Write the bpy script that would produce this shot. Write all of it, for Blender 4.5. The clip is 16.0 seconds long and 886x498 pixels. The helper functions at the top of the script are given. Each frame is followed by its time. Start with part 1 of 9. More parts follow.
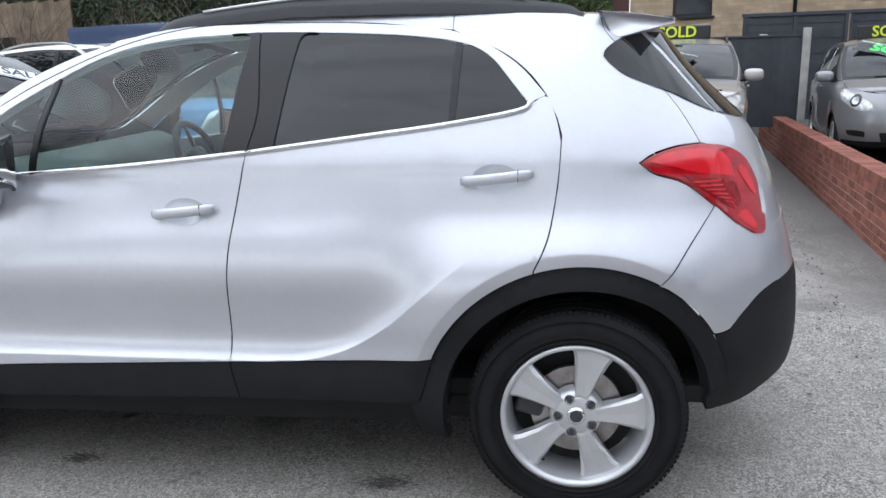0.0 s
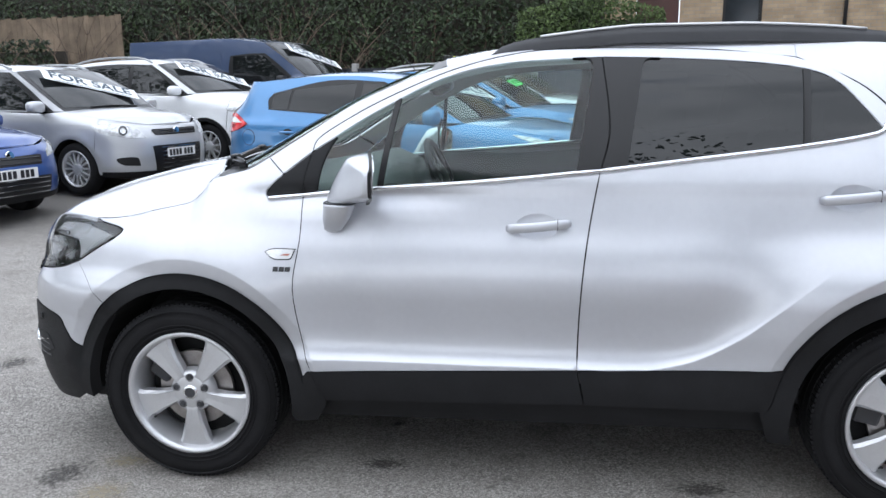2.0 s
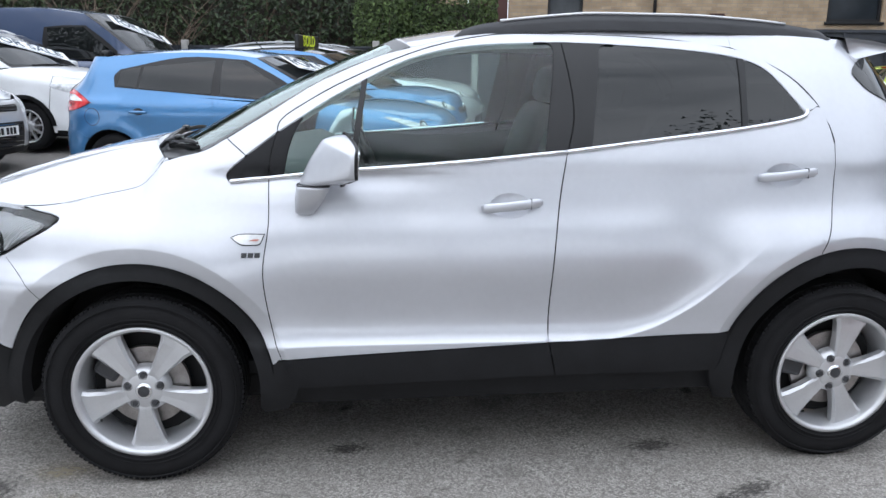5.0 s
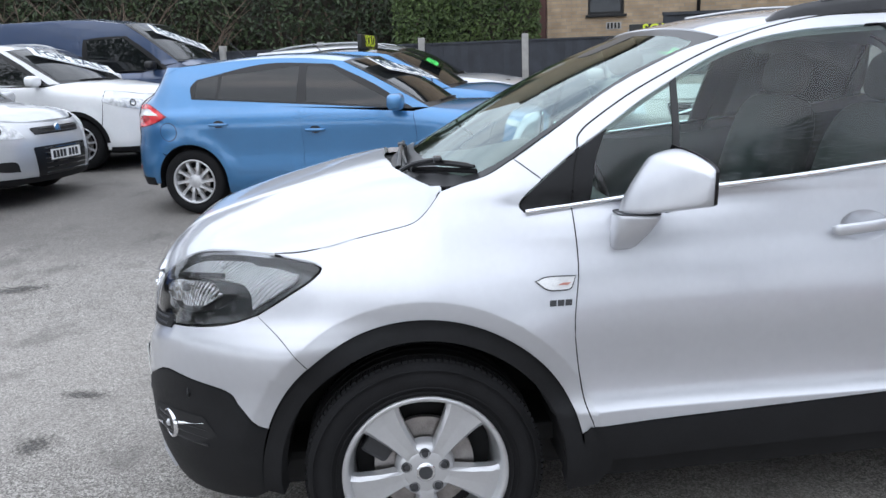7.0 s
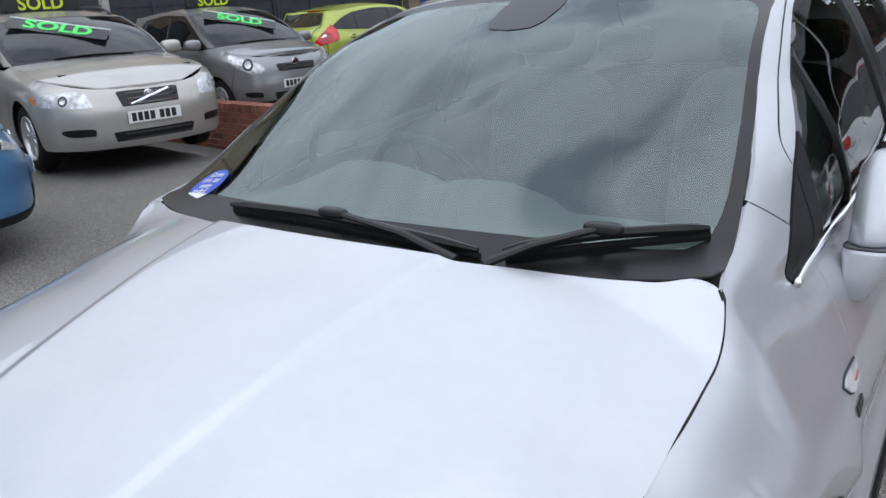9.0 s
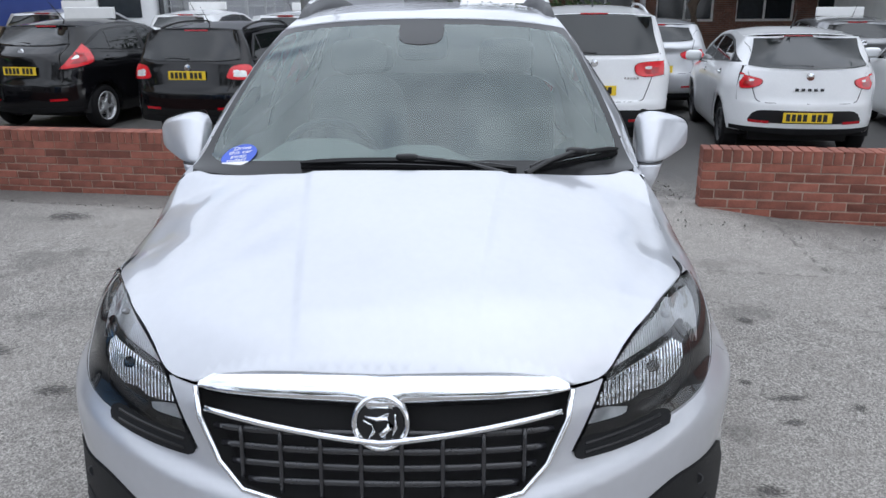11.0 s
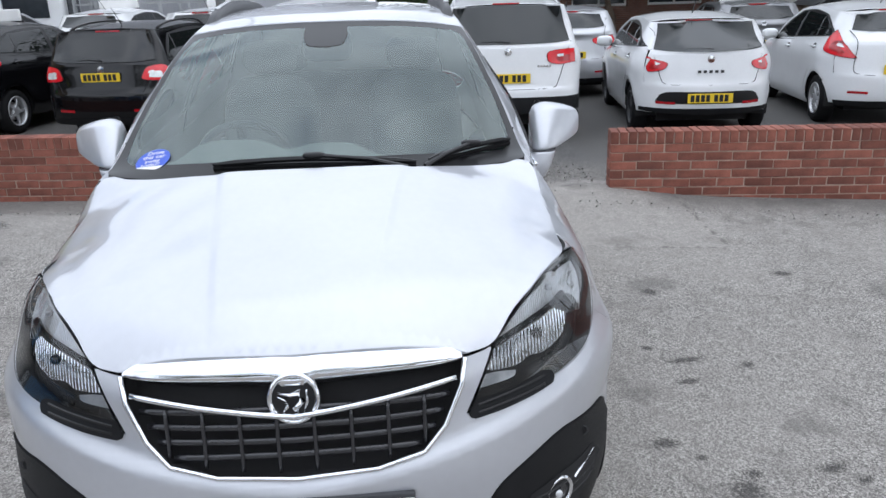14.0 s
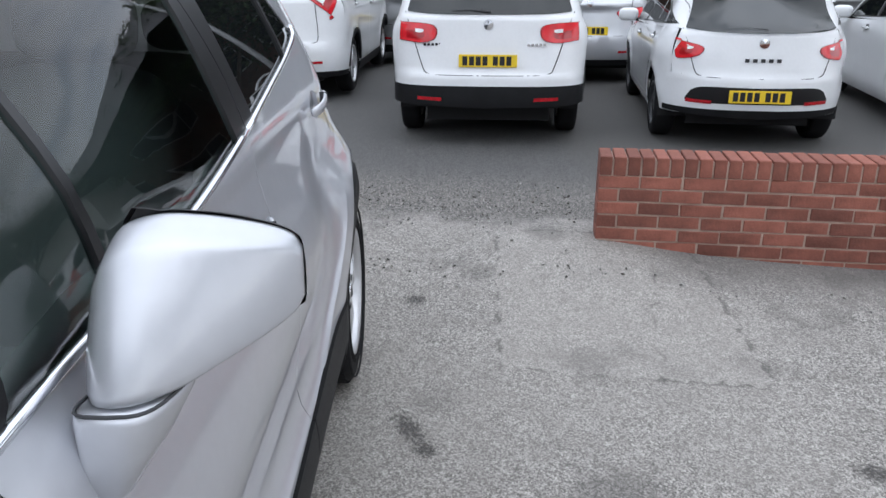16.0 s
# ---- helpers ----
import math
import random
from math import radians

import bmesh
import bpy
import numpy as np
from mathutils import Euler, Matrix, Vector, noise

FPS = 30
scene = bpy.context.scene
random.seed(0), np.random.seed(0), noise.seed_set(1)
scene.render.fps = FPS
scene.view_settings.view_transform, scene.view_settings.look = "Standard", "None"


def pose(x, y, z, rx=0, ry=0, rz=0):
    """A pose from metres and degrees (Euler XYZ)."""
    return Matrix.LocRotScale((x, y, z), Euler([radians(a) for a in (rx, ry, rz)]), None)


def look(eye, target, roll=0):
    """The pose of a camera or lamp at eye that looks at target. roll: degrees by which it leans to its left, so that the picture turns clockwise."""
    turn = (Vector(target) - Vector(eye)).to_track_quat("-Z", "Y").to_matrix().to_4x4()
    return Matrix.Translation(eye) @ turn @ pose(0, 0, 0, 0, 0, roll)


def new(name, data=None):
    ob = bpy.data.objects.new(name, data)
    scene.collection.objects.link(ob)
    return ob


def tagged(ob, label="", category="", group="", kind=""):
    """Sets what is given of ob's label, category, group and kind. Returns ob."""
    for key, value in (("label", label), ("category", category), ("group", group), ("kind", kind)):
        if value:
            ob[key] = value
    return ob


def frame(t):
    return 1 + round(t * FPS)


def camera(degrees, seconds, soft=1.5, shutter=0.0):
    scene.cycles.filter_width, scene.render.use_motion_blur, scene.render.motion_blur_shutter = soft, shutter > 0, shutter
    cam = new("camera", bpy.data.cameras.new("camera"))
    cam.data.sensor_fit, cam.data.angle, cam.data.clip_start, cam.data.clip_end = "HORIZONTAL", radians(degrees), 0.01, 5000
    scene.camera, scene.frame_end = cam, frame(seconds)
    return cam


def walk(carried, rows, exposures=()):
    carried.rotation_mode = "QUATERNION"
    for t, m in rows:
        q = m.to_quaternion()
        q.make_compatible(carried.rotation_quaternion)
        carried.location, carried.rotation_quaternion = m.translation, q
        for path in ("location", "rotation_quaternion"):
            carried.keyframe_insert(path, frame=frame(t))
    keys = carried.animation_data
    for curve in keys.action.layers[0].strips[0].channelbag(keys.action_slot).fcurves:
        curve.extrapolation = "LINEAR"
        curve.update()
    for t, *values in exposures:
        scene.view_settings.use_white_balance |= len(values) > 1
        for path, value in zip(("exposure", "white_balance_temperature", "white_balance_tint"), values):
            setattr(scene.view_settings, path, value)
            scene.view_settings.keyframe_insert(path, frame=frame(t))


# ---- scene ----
from mathutils.geometry import delaunay_2d_cdt

cam = camera(59.5, 16.0)
PATH = [
    (0, (2.492, -3.141, 1.425), (2.199, -1.215, 0.971), -1.4),
    (0.5, (2.292, -3.385, 1.459), (2.022, -1.456, 1.004), -0.6),
    (1, (2.026, -3.478, 1.472), (1.754, -1.546, 1.031), -0.5),
    (1.5, (1.722, -3.418, 1.457), (1.423, -1.485, 1.037), -0.8),
    (2, (1.344, -3.422, 1.463), (1.062, -1.485, 1.051), -0.7),
    (2.5, (1.052, -3.384, 1.471), (0.816, -1.442, 1.052), -0.8),
    (3, (0.867, -3.31, 1.453), (0.716, -1.362, 1.025), -0.8),
    (3.5, (0.819, -3.352, 1.462), (0.79, -1.401, 1.021), -0.6),
    (3.7, (0.821, -3.384, 1.465), (0.845, -1.434, 1.019), -0.5),
    (5.8, (0.726, -3.465, 1.454), (0.925, -1.528, 0.997), 0.8),
    (6, (0.624, -3.439, 1.448), (0.784, -1.497, 0.994), 0.7),
    (6.5, (0.289, -3.192, 1.417), (0.365, -1.245, 0.965), -0.8),
    (7, (-0.104, -2.858, 1.49), (0.067, -0.922, 1.021), -2.2),
    (7.5, (-0.485, -2.413, 1.517), (-0.036, -0.529, 1.017), -3.5),
    (8, (-0.772, -1.934, 1.529), (0.058, -0.196, 0.992), -3.5),
    (8.5, (-0.978, -1.442, 1.565), (0.249, 0.028, 0.99), -3.5),
    (9, (-1.016, -0.985, 1.563), (0.53, 0.129, 0.955), -3.7),
    (9.5, (-1.103, -0.594, 1.609), (0.689, 0.041, 0.988), -2.1),
    (10.2, (-1.518, -0.314, 1.578), (0.385, -0.094, 1.006), -0.3),
    (12.3, (-3.051, -0.113, 1.702), (-1.15, -0.125, 1.078), -0.5),
    (12.5, (-3.069, -0.114, 1.701), (-1.168, -0.13, 1.078), -0.6),
    (13, (-3.05, -0.134, 1.708), (-1.149, -0.168, 1.086), -1.1),
    (13.5, (-2.818, -0.138, 1.667), (-0.917, -0.201, 1.047), -1.6),
    (14, (-2.402, -0.256, 1.667), (-0.506, -0.363, 1.041), -1.8),
    (14.5, (-1.916, -0.484, 1.626), (-0.026, -0.637, 0.988), -2.0),
    (15, (-1.35, -0.684, 1.567), (0.531, -0.854, 0.91), -1.4),
    (15.5, (-0.759, -0.965, 1.544), (1.117, -1.104, 0.866), -0.7),
    (16, (-0.143, -1.172, 1.515), (1.732, -1.185, 0.818), -0.1),
]
GAIN = [(0, 0.18), (3.7, 0.18), (7, 0.12), (8, -0.04), (8.5, -0.24), (9.5, -0.27), (10.2, -0.24), (12.5, -0.06), (14, -0.09), (14.5, -0.22), (15, -0.36), (15.5, -0.28), (16, -0.02)]
walk(cam, [(t, look(eye, target, roll)) for t, eye, target, roll in PATH], GAIN)

# ---------------------------------------------------------------- light
SUN_EL, SUN_AZ = radians(46), radians(224)
world = bpy.data.worlds.new("sky")
scene.world = world
world.use_nodes = True
wn = world.node_tree
sky = wn.nodes.new("ShaderNodeTexSky")
sky.sky_type, sky.sun_disc, sky.sun_elevation, sky.sun_rotation = "NISHITA", False, SUN_EL, SUN_AZ
wco = wn.nodes.new("ShaderNodeTexCoord")
wmap = wn.nodes.new("ShaderNodeMapping")
wmap.inputs["Scale"].default_value = (1.0, 1.0, 2.6)
cloud = wn.nodes.new("ShaderNodeTexNoise")
cloud.inputs["Scale"].default_value, cloud.inputs["Detail"].default_value = 2.6, 7.0
cloud.inputs["Roughness"].default_value = 0.58
cramp = wn.nodes.new("ShaderNodeValToRGB")
cramp.color_ramp.elements[0].position, cramp.color_ramp.elements[0].color = 0.33, (0.38, 0.38, 0.38, 1)
cramp.color_ramp.elements[1].position, cramp.color_ramp.elements[1].color = 0.47, (1, 1, 1, 1)
tone = wn.nodes.new("ShaderNodeValToRGB")
tone.color_ramp.elements[0].position, tone.color_ramp.elements[0].color = 0.40, (8.6, 9.2, 10.35, 1)
tone.color_ramp.elements[1].position, tone.color_ramp.elements[1].color = 0.72, (4.0, 4.5, 5.3, 1)
wmix = wn.nodes.new("ShaderNodeMixRGB")
wn.links.new(wco.outputs["Generated"], wmap.inputs[0])
wn.links.new(wmap.outputs[0], cloud.inputs["Vector"])
wn.links.new(cloud.outputs[0], cramp.inputs[0])
wn.links.new(cloud.outputs[0], tone.inputs[0])
wn.links.new(cramp.outputs[0], wmix.inputs[0])
wn.links.new(sky.outputs[0], wmix.inputs[1])
wn.links.new(tone.outputs[0], wmix.inputs[2])
wsep = wn.nodes.new("ShaderNodeSeparateXYZ")
wup = wn.nodes.new("ShaderNodeMapRange")
wup.inputs[3].default_value, wup.inputs[4].default_value = 0.72, 1.10
wcast = wn.nodes.new("ShaderNodeMixRGB")
wcast.blend_type, wcast.inputs[0].default_value = "MULTIPLY", 1.0
wn.links.new(wco.outputs["Generated"], wsep.inputs[0])
wn.links.new(wsep.outputs[2], wup.inputs[0])
wn.links.new(wmix.outputs[0], wcast.inputs[1])
wn.links.new(wup.outputs[0], wcast.inputs[2])
wn.links.new(wcast.outputs[0], wn.nodes["Background"].inputs[0])
wn.nodes["Background"].inputs[1].default_value = 0.225
sun = new("sun", bpy.data.lights.new("sun", "SUN"))
sun.data.energy, sun.data.angle, sun.data.color = 0.75, radians(120), (0.96, 0.98, 1.0)
sun.matrix_world = look((0, 0, 9), (math.sin(SUN_AZ) * -math.cos(SUN_EL), -math.cos(SUN_AZ) * math.cos(SUN_EL), 9 - math.sin(SUN_EL)))


# ---------------------------------------------------------------- materials
def mat(name, color, rough=0.5, metal=0.0, coat=0.0, vary=0.0, scale=6.0, bump=0.0, bscale=60.0, dark=None, island=0.0, each=0.0, spec=0.5):
    """A surface with large and small variation of its colour, and a fine relief."""
    m = bpy.data.materials.new(name)
    m.use_nodes = True
    nt = m.node_tree
    p = nt.nodes["Principled BSDF"]
    p.inputs["Roughness"].default_value, p.inputs["Metallic"].default_value = rough, metal
    p.inputs["Coat Weight"].default_value, p.inputs["Coat Roughness"].default_value = coat, 0.03
    p.inputs["Specular IOR Level"].default_value = spec
    p.inputs["Base Color"].default_value = (*color, 1)
    co = nt.nodes.new("ShaderNodeTexCoord")
    if vary or dark or each or island:
        big = nt.nodes.new("ShaderNodeTexNoise")
        big.inputs["Scale"].default_value, big.inputs["Detail"].default_value = scale, 6
        small = nt.nodes.new("ShaderNodeTexNoise")
        small.inputs["Scale"].default_value, small.inputs["Detail"].default_value = scale * 14, 3
        for n in (big, small):
            nt.links.new(co.outputs["Object"], n.inputs["Vector"])
        add = nt.nodes.new("ShaderNodeMath")
        add.operation = "MULTIPLY_ADD"
        add.inputs[1].default_value = 0.45
        nt.links.new(small.outputs[0], add.inputs[0])
        nt.links.new(big.outputs[0], add.inputs[2])
        ramp = nt.nodes.new("ShaderNodeMapRange")
        ramp.inputs[1].default_value, ramp.inputs[2].default_value = 0.5, 0.95
        nt.links.new(add.outputs[0], ramp.inputs[0])
        mix = nt.nodes.new("ShaderNodeMixRGB")
        lo = dark or tuple(c * (1 - vary) for c in color)
        hi = color if dark else tuple(min(1, c * (1 + vary)) for c in color)
        mix.inputs[1].default_value, mix.inputs[2].default_value = (*lo, 1), (*hi, 1)
        nt.links.new(ramp.outputs[0], mix.inputs[0])
        out = mix.outputs[0]
        if each or island:
            hsv = nt.nodes.new("ShaderNodeHueSaturation")
            val = nt.nodes.new("ShaderNodeMapRange")
            amount = each or island
            val.inputs[3].default_value, val.inputs[4].default_value = 1 - amount, 1 + amount
            if each:
                nt.links.new(nt.nodes.new("ShaderNodeObjectInfo").outputs["Random"], val.inputs[0])
            else:
                nt.links.new(nt.nodes.new("ShaderNodeNewGeometry").outputs["Random Per Island"], val.inputs[0])
            nt.links.new(val.outputs[0], hsv.inputs["Value"])
            nt.links.new(out, hsv.inputs["Color"])
            out = hsv.outputs[0]
        nt.links.new(out, p.inputs["Base Color"])
    if bump:
        bn = nt.nodes.new("ShaderNodeTexNoise")
        bn.inputs["Scale"].default_value, bn.inputs["Detail"].default_value = bscale, 4
        nt.links.new(co.outputs["Object"], bn.inputs["Vector"])
        b = nt.nodes.new("ShaderNodeBump")
        b.inputs["Strength"].default_value, b.inputs["Distance"].default_value = bump, 0.01
        nt.links.new(bn.outputs[0], b.inputs["Height"])
        nt.links.new(b.outputs[0], p.inputs["Normal"])
    return m


def paint(name, color, metal=0.0, rough=0.35):
    """Car paint: pigment or flake under a clear coat, with a faint film of dust."""
    m = mat(name, color, rough, metal, 1.0, vary=0.035, scale=3.0)
    return m


def pane(name, tint, gloss=(1.0, 1.0, 1.0), solid=0.0, ior=1.6):
    """Glass of one sheet: it mirrors more towards grazing sight and lets tinted light through."""
    m = bpy.data.materials.new(name)
    m.use_nodes = True
    nt = m.node_tree
    nt.nodes.clear()
    o = nt.nodes.new("ShaderNodeOutputMaterial")
    t = nt.nodes.new("ShaderNodeBsdfTransparent")
    t.inputs[0].default_value = (*tint, 1)
    back = t.outputs[0]
    if solid:
        d = nt.nodes.new("ShaderNodeBsdfDiffuse")
        d.inputs[0].default_value = (0.012, 0.014, 0.015, 1)
        mx = nt.nodes.new("ShaderNodeMixShader")
        mx.inputs[0].default_value = solid
        nt.links.new(back, mx.inputs[1])
        nt.links.new(d.outputs[0], mx.inputs[2])
        back = mx.outputs[0]
    gl = nt.nodes.new("ShaderNodeBsdfGlossy")
    gl.inputs["Roughness"].default_value = 0.01
    gl.inputs[0].default_value = (*gloss, 1)
    f = nt.nodes.new("ShaderNodeFresnel")
    f.inputs[0].default_value = ior
    s = nt.nodes.new("ShaderNodeMixShader")
    nt.links.new(f.outputs[0], s.inputs[0])
    nt.links.new(back, s.inputs[1])
    nt.links.new(gl.outputs[0], s.inputs[2])
    nt.links.new(s.outputs[0], o.inputs[0])
    return m


def fluted(name, color, scale, metal=1.0, rough=0.07):
    """A bright lamp reflector pressed into narrow upright flutes that scatter what they mirror."""
    m = mat(name, color, rough, metal, vary=0.12, scale=30)
    nt = m.node_tree
    co = nt.nodes.new("ShaderNodeTexCoord")
    w = nt.nodes.new("ShaderNodeTexWave")
    w.bands_direction = "Y"
    w.inputs["Scale"].default_value, w.inputs["Distortion"].default_value, w.inputs["Detail"].default_value = scale, 0.6, 1.0
    nz = nt.nodes.new("ShaderNodeTexNoise")
    nz.inputs["Scale"].default_value = 42.0
    ad = nt.nodes.new("ShaderNodeMath")
    ad.operation = "MULTIPLY_ADD"
    ad.inputs[1].default_value = 0.7
    b = nt.nodes.new("ShaderNodeBump")
    b.inputs["Strength"].default_value, b.inputs["Distance"].default_value = 0.8, 0.006
    nt.links.new(co.outputs["Object"], w.inputs["Vector"])
    nt.links.new(co.outputs["Object"], nz.inputs["Vector"])
    nt.links.new(nz.outputs[0], ad.inputs[0])
    nt.links.new(w.outputs[1], ad.inputs[2])
    nt.links.new(ad.outputs[0], b.inputs["Height"])
    nt.links.new(b.outputs[0], nt.nodes["Principled BSDF"].inputs["Normal"])
    return m


SILVER = paint("silver_paint", (0.555, 0.567, 0.602), 0.62, 0.40)
CLAD = mat("grained_black_plastic", (0.010, 0.0103, 0.0115), 0.55, vary=0.2, scale=9, bump=0.12, bscale=420, spec=0.22)
BLACK = mat("black_trim", (0.008, 0.008, 0.009), 0.32, vary=0.1, spec=0.4)
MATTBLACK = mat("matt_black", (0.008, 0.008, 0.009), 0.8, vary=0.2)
GRILLEBAR = mat("gloss_black_grille", (0.020, 0.020, 0.023), 0.22, vary=0.1, coat=0.5)
GREYTRIM = mat("dark_grey_trim", (0.035, 0.036, 0.04), 0.45, vary=0.12, bump=0.05, bscale=300)
CHROME = mat("chrome", (0.82, 0.83, 0.85), 0.08, 1.0, vary=0.02)
ALLOY = mat("painted_alloy", (0.56, 0.565, 0.58), 0.34, 0.6, 0.4, vary=0.05, scale=8)
RUBBER = mat("tyre_rubber", (0.010, 0.010, 0.011), 0.75, vary=0.25, scale=10, bump=0.12, bscale=240, spec=0.2)
STEEL = mat("brake_steel", (0.33, 0.31, 0.30), 0.38, 0.9, vary=0.25, scale=20)
GLASS = pane("clear_glass", (0.78, 0.92, 0.89), ior=1.5)
SCREEN = pane("windscreen_glass", (0.80, 0.93, 0.88), (0.90, 1.0, 0.98), ior=2.0)
PRIVACY = pane("privacy_glass", (0.04, 0.045, 0.05), solid=0.6, ior=1.5)
CARGLASS = pane("car_glass", (0.25, 0.28, 0.28), solid=0.70, ior=1.5)
LENS = pane("lamp_lens", (0.93, 0.95, 0.97))
REDLENS = mat("red_lens", (0.68, 0.006, 0.016), 0.22, 0.0, 0.9, vary=0.18, scale=18)
REDDEEP = mat("deep_red_lens", (0.40, 0.003, 0.010), 0.14, 0.0, 0.9, vary=0.3, scale=26)
CLEARLENS = mat("clear_lamp_reflector", (0.86, 0.875, 0.89), 0.2, 0.3, 0.6, vary=0.25, scale=26)
LAMPCLEAR = mat("lamp_under_clear_cover", (0.58, 0.59, 0.60), 0.16, 0.4, 0.6, vary=0.45, scale=22)
REFLECTOR = fluted("fluted_reflector", (0.95, 0.955, 0.96), 34.0, 1.0, 0.07)
FROSTED = fluted("clear_indicator_optic", (0.95, 0.955, 0.96), 52.0, 0.25, 0.25)
LAMPGREY = mat("lamp_bowl_grey", (0.036, 0.037, 0.040), 0.22, 0.3, 0.3, vary=0.3, scale=24)
REDDARK = mat("smoked_red_lens", (0.24, 0.003, 0.008), 0.2, 0.0, 0.25, vary=0.5, scale=34)
AMBER = mat("amber_lens", (0.70, 0.22, 0.03), 0.2, 0, 0.8, vary=0.1)
WHITEPLATE = mat("white_plate", (0.78, 0.78, 0.76), 0.4, vary=0.03)
YELLOWPLATE = mat("yellow_plate", (0.80, 0.56, 0.03), 0.4, vary=0.03)
INK = mat("black_ink", (0.012, 0.012, 0.014), 0.5, vary=0.05)
BULB = mat("pale_red_bulb", (0.42, 0.16, 0.12), 0.3, vary=0.05)
SEATGREY = mat("seat_cloth", (0.17, 0.172, 0.175), 0.9, vary=0.08, scale=14)
DASH = mat("dashboard_plastic", (0.30, 0.305, 0.305), 0.65, vary=0.06)
LINING = mat("pale_headlining", (0.58, 0.58, 0.56), 0.9, vary=0.05)


# ---------------------------------------------------------------- building blocks
def part(name, bm, material, parent=None, label="", smooth=False):
    """Links a bmesh as one mesh object under a thing or under a part."""
    me = bpy.data.meshes.new(name)
    bm.to_mesh(me)
    bm.free()
    if smooth:
        me.polygons.foreach_set("use_smooth", [True] * len(me.polygons))
    me.materials.append(material)
    ob = new(name, me)
    if parent is not None:
        ob.parent = parent
    if label:
        tagged(ob, label)
    return ob


def thing(name, label, category, m=None, group="", kind=""):
    """An empty at a thing's base, to which its parts are parented."""
    ob = new(name)
    ob.empty_display_size = 0.1
    if m is not None:
        ob.matrix_world = m
    return tagged(ob, label, category, group, kind)


def block(bm, lo, hi, bevel=0.0, m=None, seg=2):
    """A box between two corners, with rounded edges, added to bm."""
    size = [b - a for a, b in zip(lo, hi)]
    mid = [(a + b) / 2 for a, b in zip(lo, hi)]
    mm = Matrix.Translation(mid) @ Matrix.Diagonal((*size, 1))
    made = bmesh.ops.create_cube(bm, size=1, matrix=mm)
    vs = made["verts"]
    if bevel:
        es = list({e for v in vs for e in v.link_edges})
        out = bmesh.ops.bevel(bm, geom=es, offset=bevel, segments=seg, affect="EDGES", profile=0.5)
        vs = list({v for f in out["faces"] for v in f.verts} | {v for v in vs if v.is_valid})
    if m is not None:
        bmesh.ops.transform(bm, matrix=m, verts=vs)
    return bm


def boxed(lo, hi, bevel=0.0, m=None, seg=2):
    return block(bmesh.new(), lo, hi, bevel, m, seg)


def sweep(bm, path, radius, sides=8, flat=1.0, up=(0, 0, 1)):
    """A tube along a list of points; radius may be a list; flat squeezes it along up."""
    path = [Vector(p) for p in path]
    rs = radius if isinstance(radius, (list, tuple)) else [radius] * len(path)
    rings = []
    for i, p in enumerate(path):
        d = (path[min(i + 1, len(path) - 1)] - path[max(i - 1, 0)]).normalized()
        a = d.cross(Vector(up))
        a = a.normalized() if a.length > 1e-4 else d.orthogonal().normalized()
        b = a.cross(d)
        rings.append([bm.verts.new(p + rs[i] * (math.cos(k * math.tau / sides) * a + flat * math.sin(k * math.tau / sides) * b)) for k in range(sides)])
    for r0, r1 in zip(rings, rings[1:]):
        for k in range(sides):
            bm.faces.new((r0[k], r0[(k + 1) % sides], r1[(k + 1) % sides], r1[k]))
    bm.faces.new(rings[0][::-1])
    bm.faces.new(rings[-1])
    return bm


def lathe(bm, profile, seg=64, shape=None, closed=False):
    """Turns a profile of (radius, y) about the y axis."""
    rings = []
    for i in range(seg):
        a = i * math.tau / seg
        ring = []
        for j, (r, y) in enumerate(profile):
            rr = r + (shape(i, j) if shape else 0.0)
            ring.append(bm.verts.new((rr * math.cos(a), y, rr * math.sin(a))))
        rings.append(ring)
    n = len(profile)
    for i in range(seg):
        a, b = rings[i], rings[(i + 1) % seg]
        for j in range(n if closed else n - 1):
            k = (j + 1) % n
            bm.faces.new((a[j], b[j], b[k], a[k]))
    return bm


def blob(bm, centre, half, power=0.7, seg=24, rings=14, m=None):
    """A rounded box: a superellipsoid."""
    def pw(v):
        return math.copysign(abs(v) ** power, v)
    grid = []
    for i in range(rings + 1):
        u = -math.pi / 2 + math.pi * i / rings
        row = []
        for k in range(seg):
            w = k * math.tau / seg
            p = Vector((half[0] * pw(math.cos(u)) * pw(math.cos(w)), half[1] * pw(math.cos(u)) * pw(math.sin(w)), half[2] * pw(math.sin(u))))
            if m is not None:
                p = m @ p
            row.append(bm.verts.new(Vector(centre) + p))
        grid.append(row)
    for r0, r1 in zip(grid, grid[1:]):
        for k in range(seg):
            bm.faces.new((r0[k], r0[(k + 1) % seg], r1[(k + 1) % seg], r1[k]))
    bmesh.ops.remove_doubles(bm, verts=bm.verts, dist=1e-5)
    return bm


def letters(text, size, material, parent, m, name="lettering", depth=0.002, bold=0.0):
    """Writing in the built-in font, as a mesh, centred on m; it reads along x and stands along y of m."""
    cu = bpy.data.curves.new(name, "FONT")
    cu.body, cu.size, cu.align_x, cu.align_y = text, size, "CENTER", "CENTER"
    cu.extrude, cu.offset, cu.resolution_u = depth, bold, 3
    tmp = bpy.data.objects.new(name, cu)
    scene.collection.objects.link(tmp)
    me = bpy.data.meshes.new_from_object(tmp.evaluated_get(bpy.context.evaluated_depsgraph_get()))
    bpy.data.objects.remove(tmp)
    me.materials.clear()
    me.materials.append(material)
    ob = new(name, me)
    ob.parent = parent
    ob.matrix_local = m
    return ob


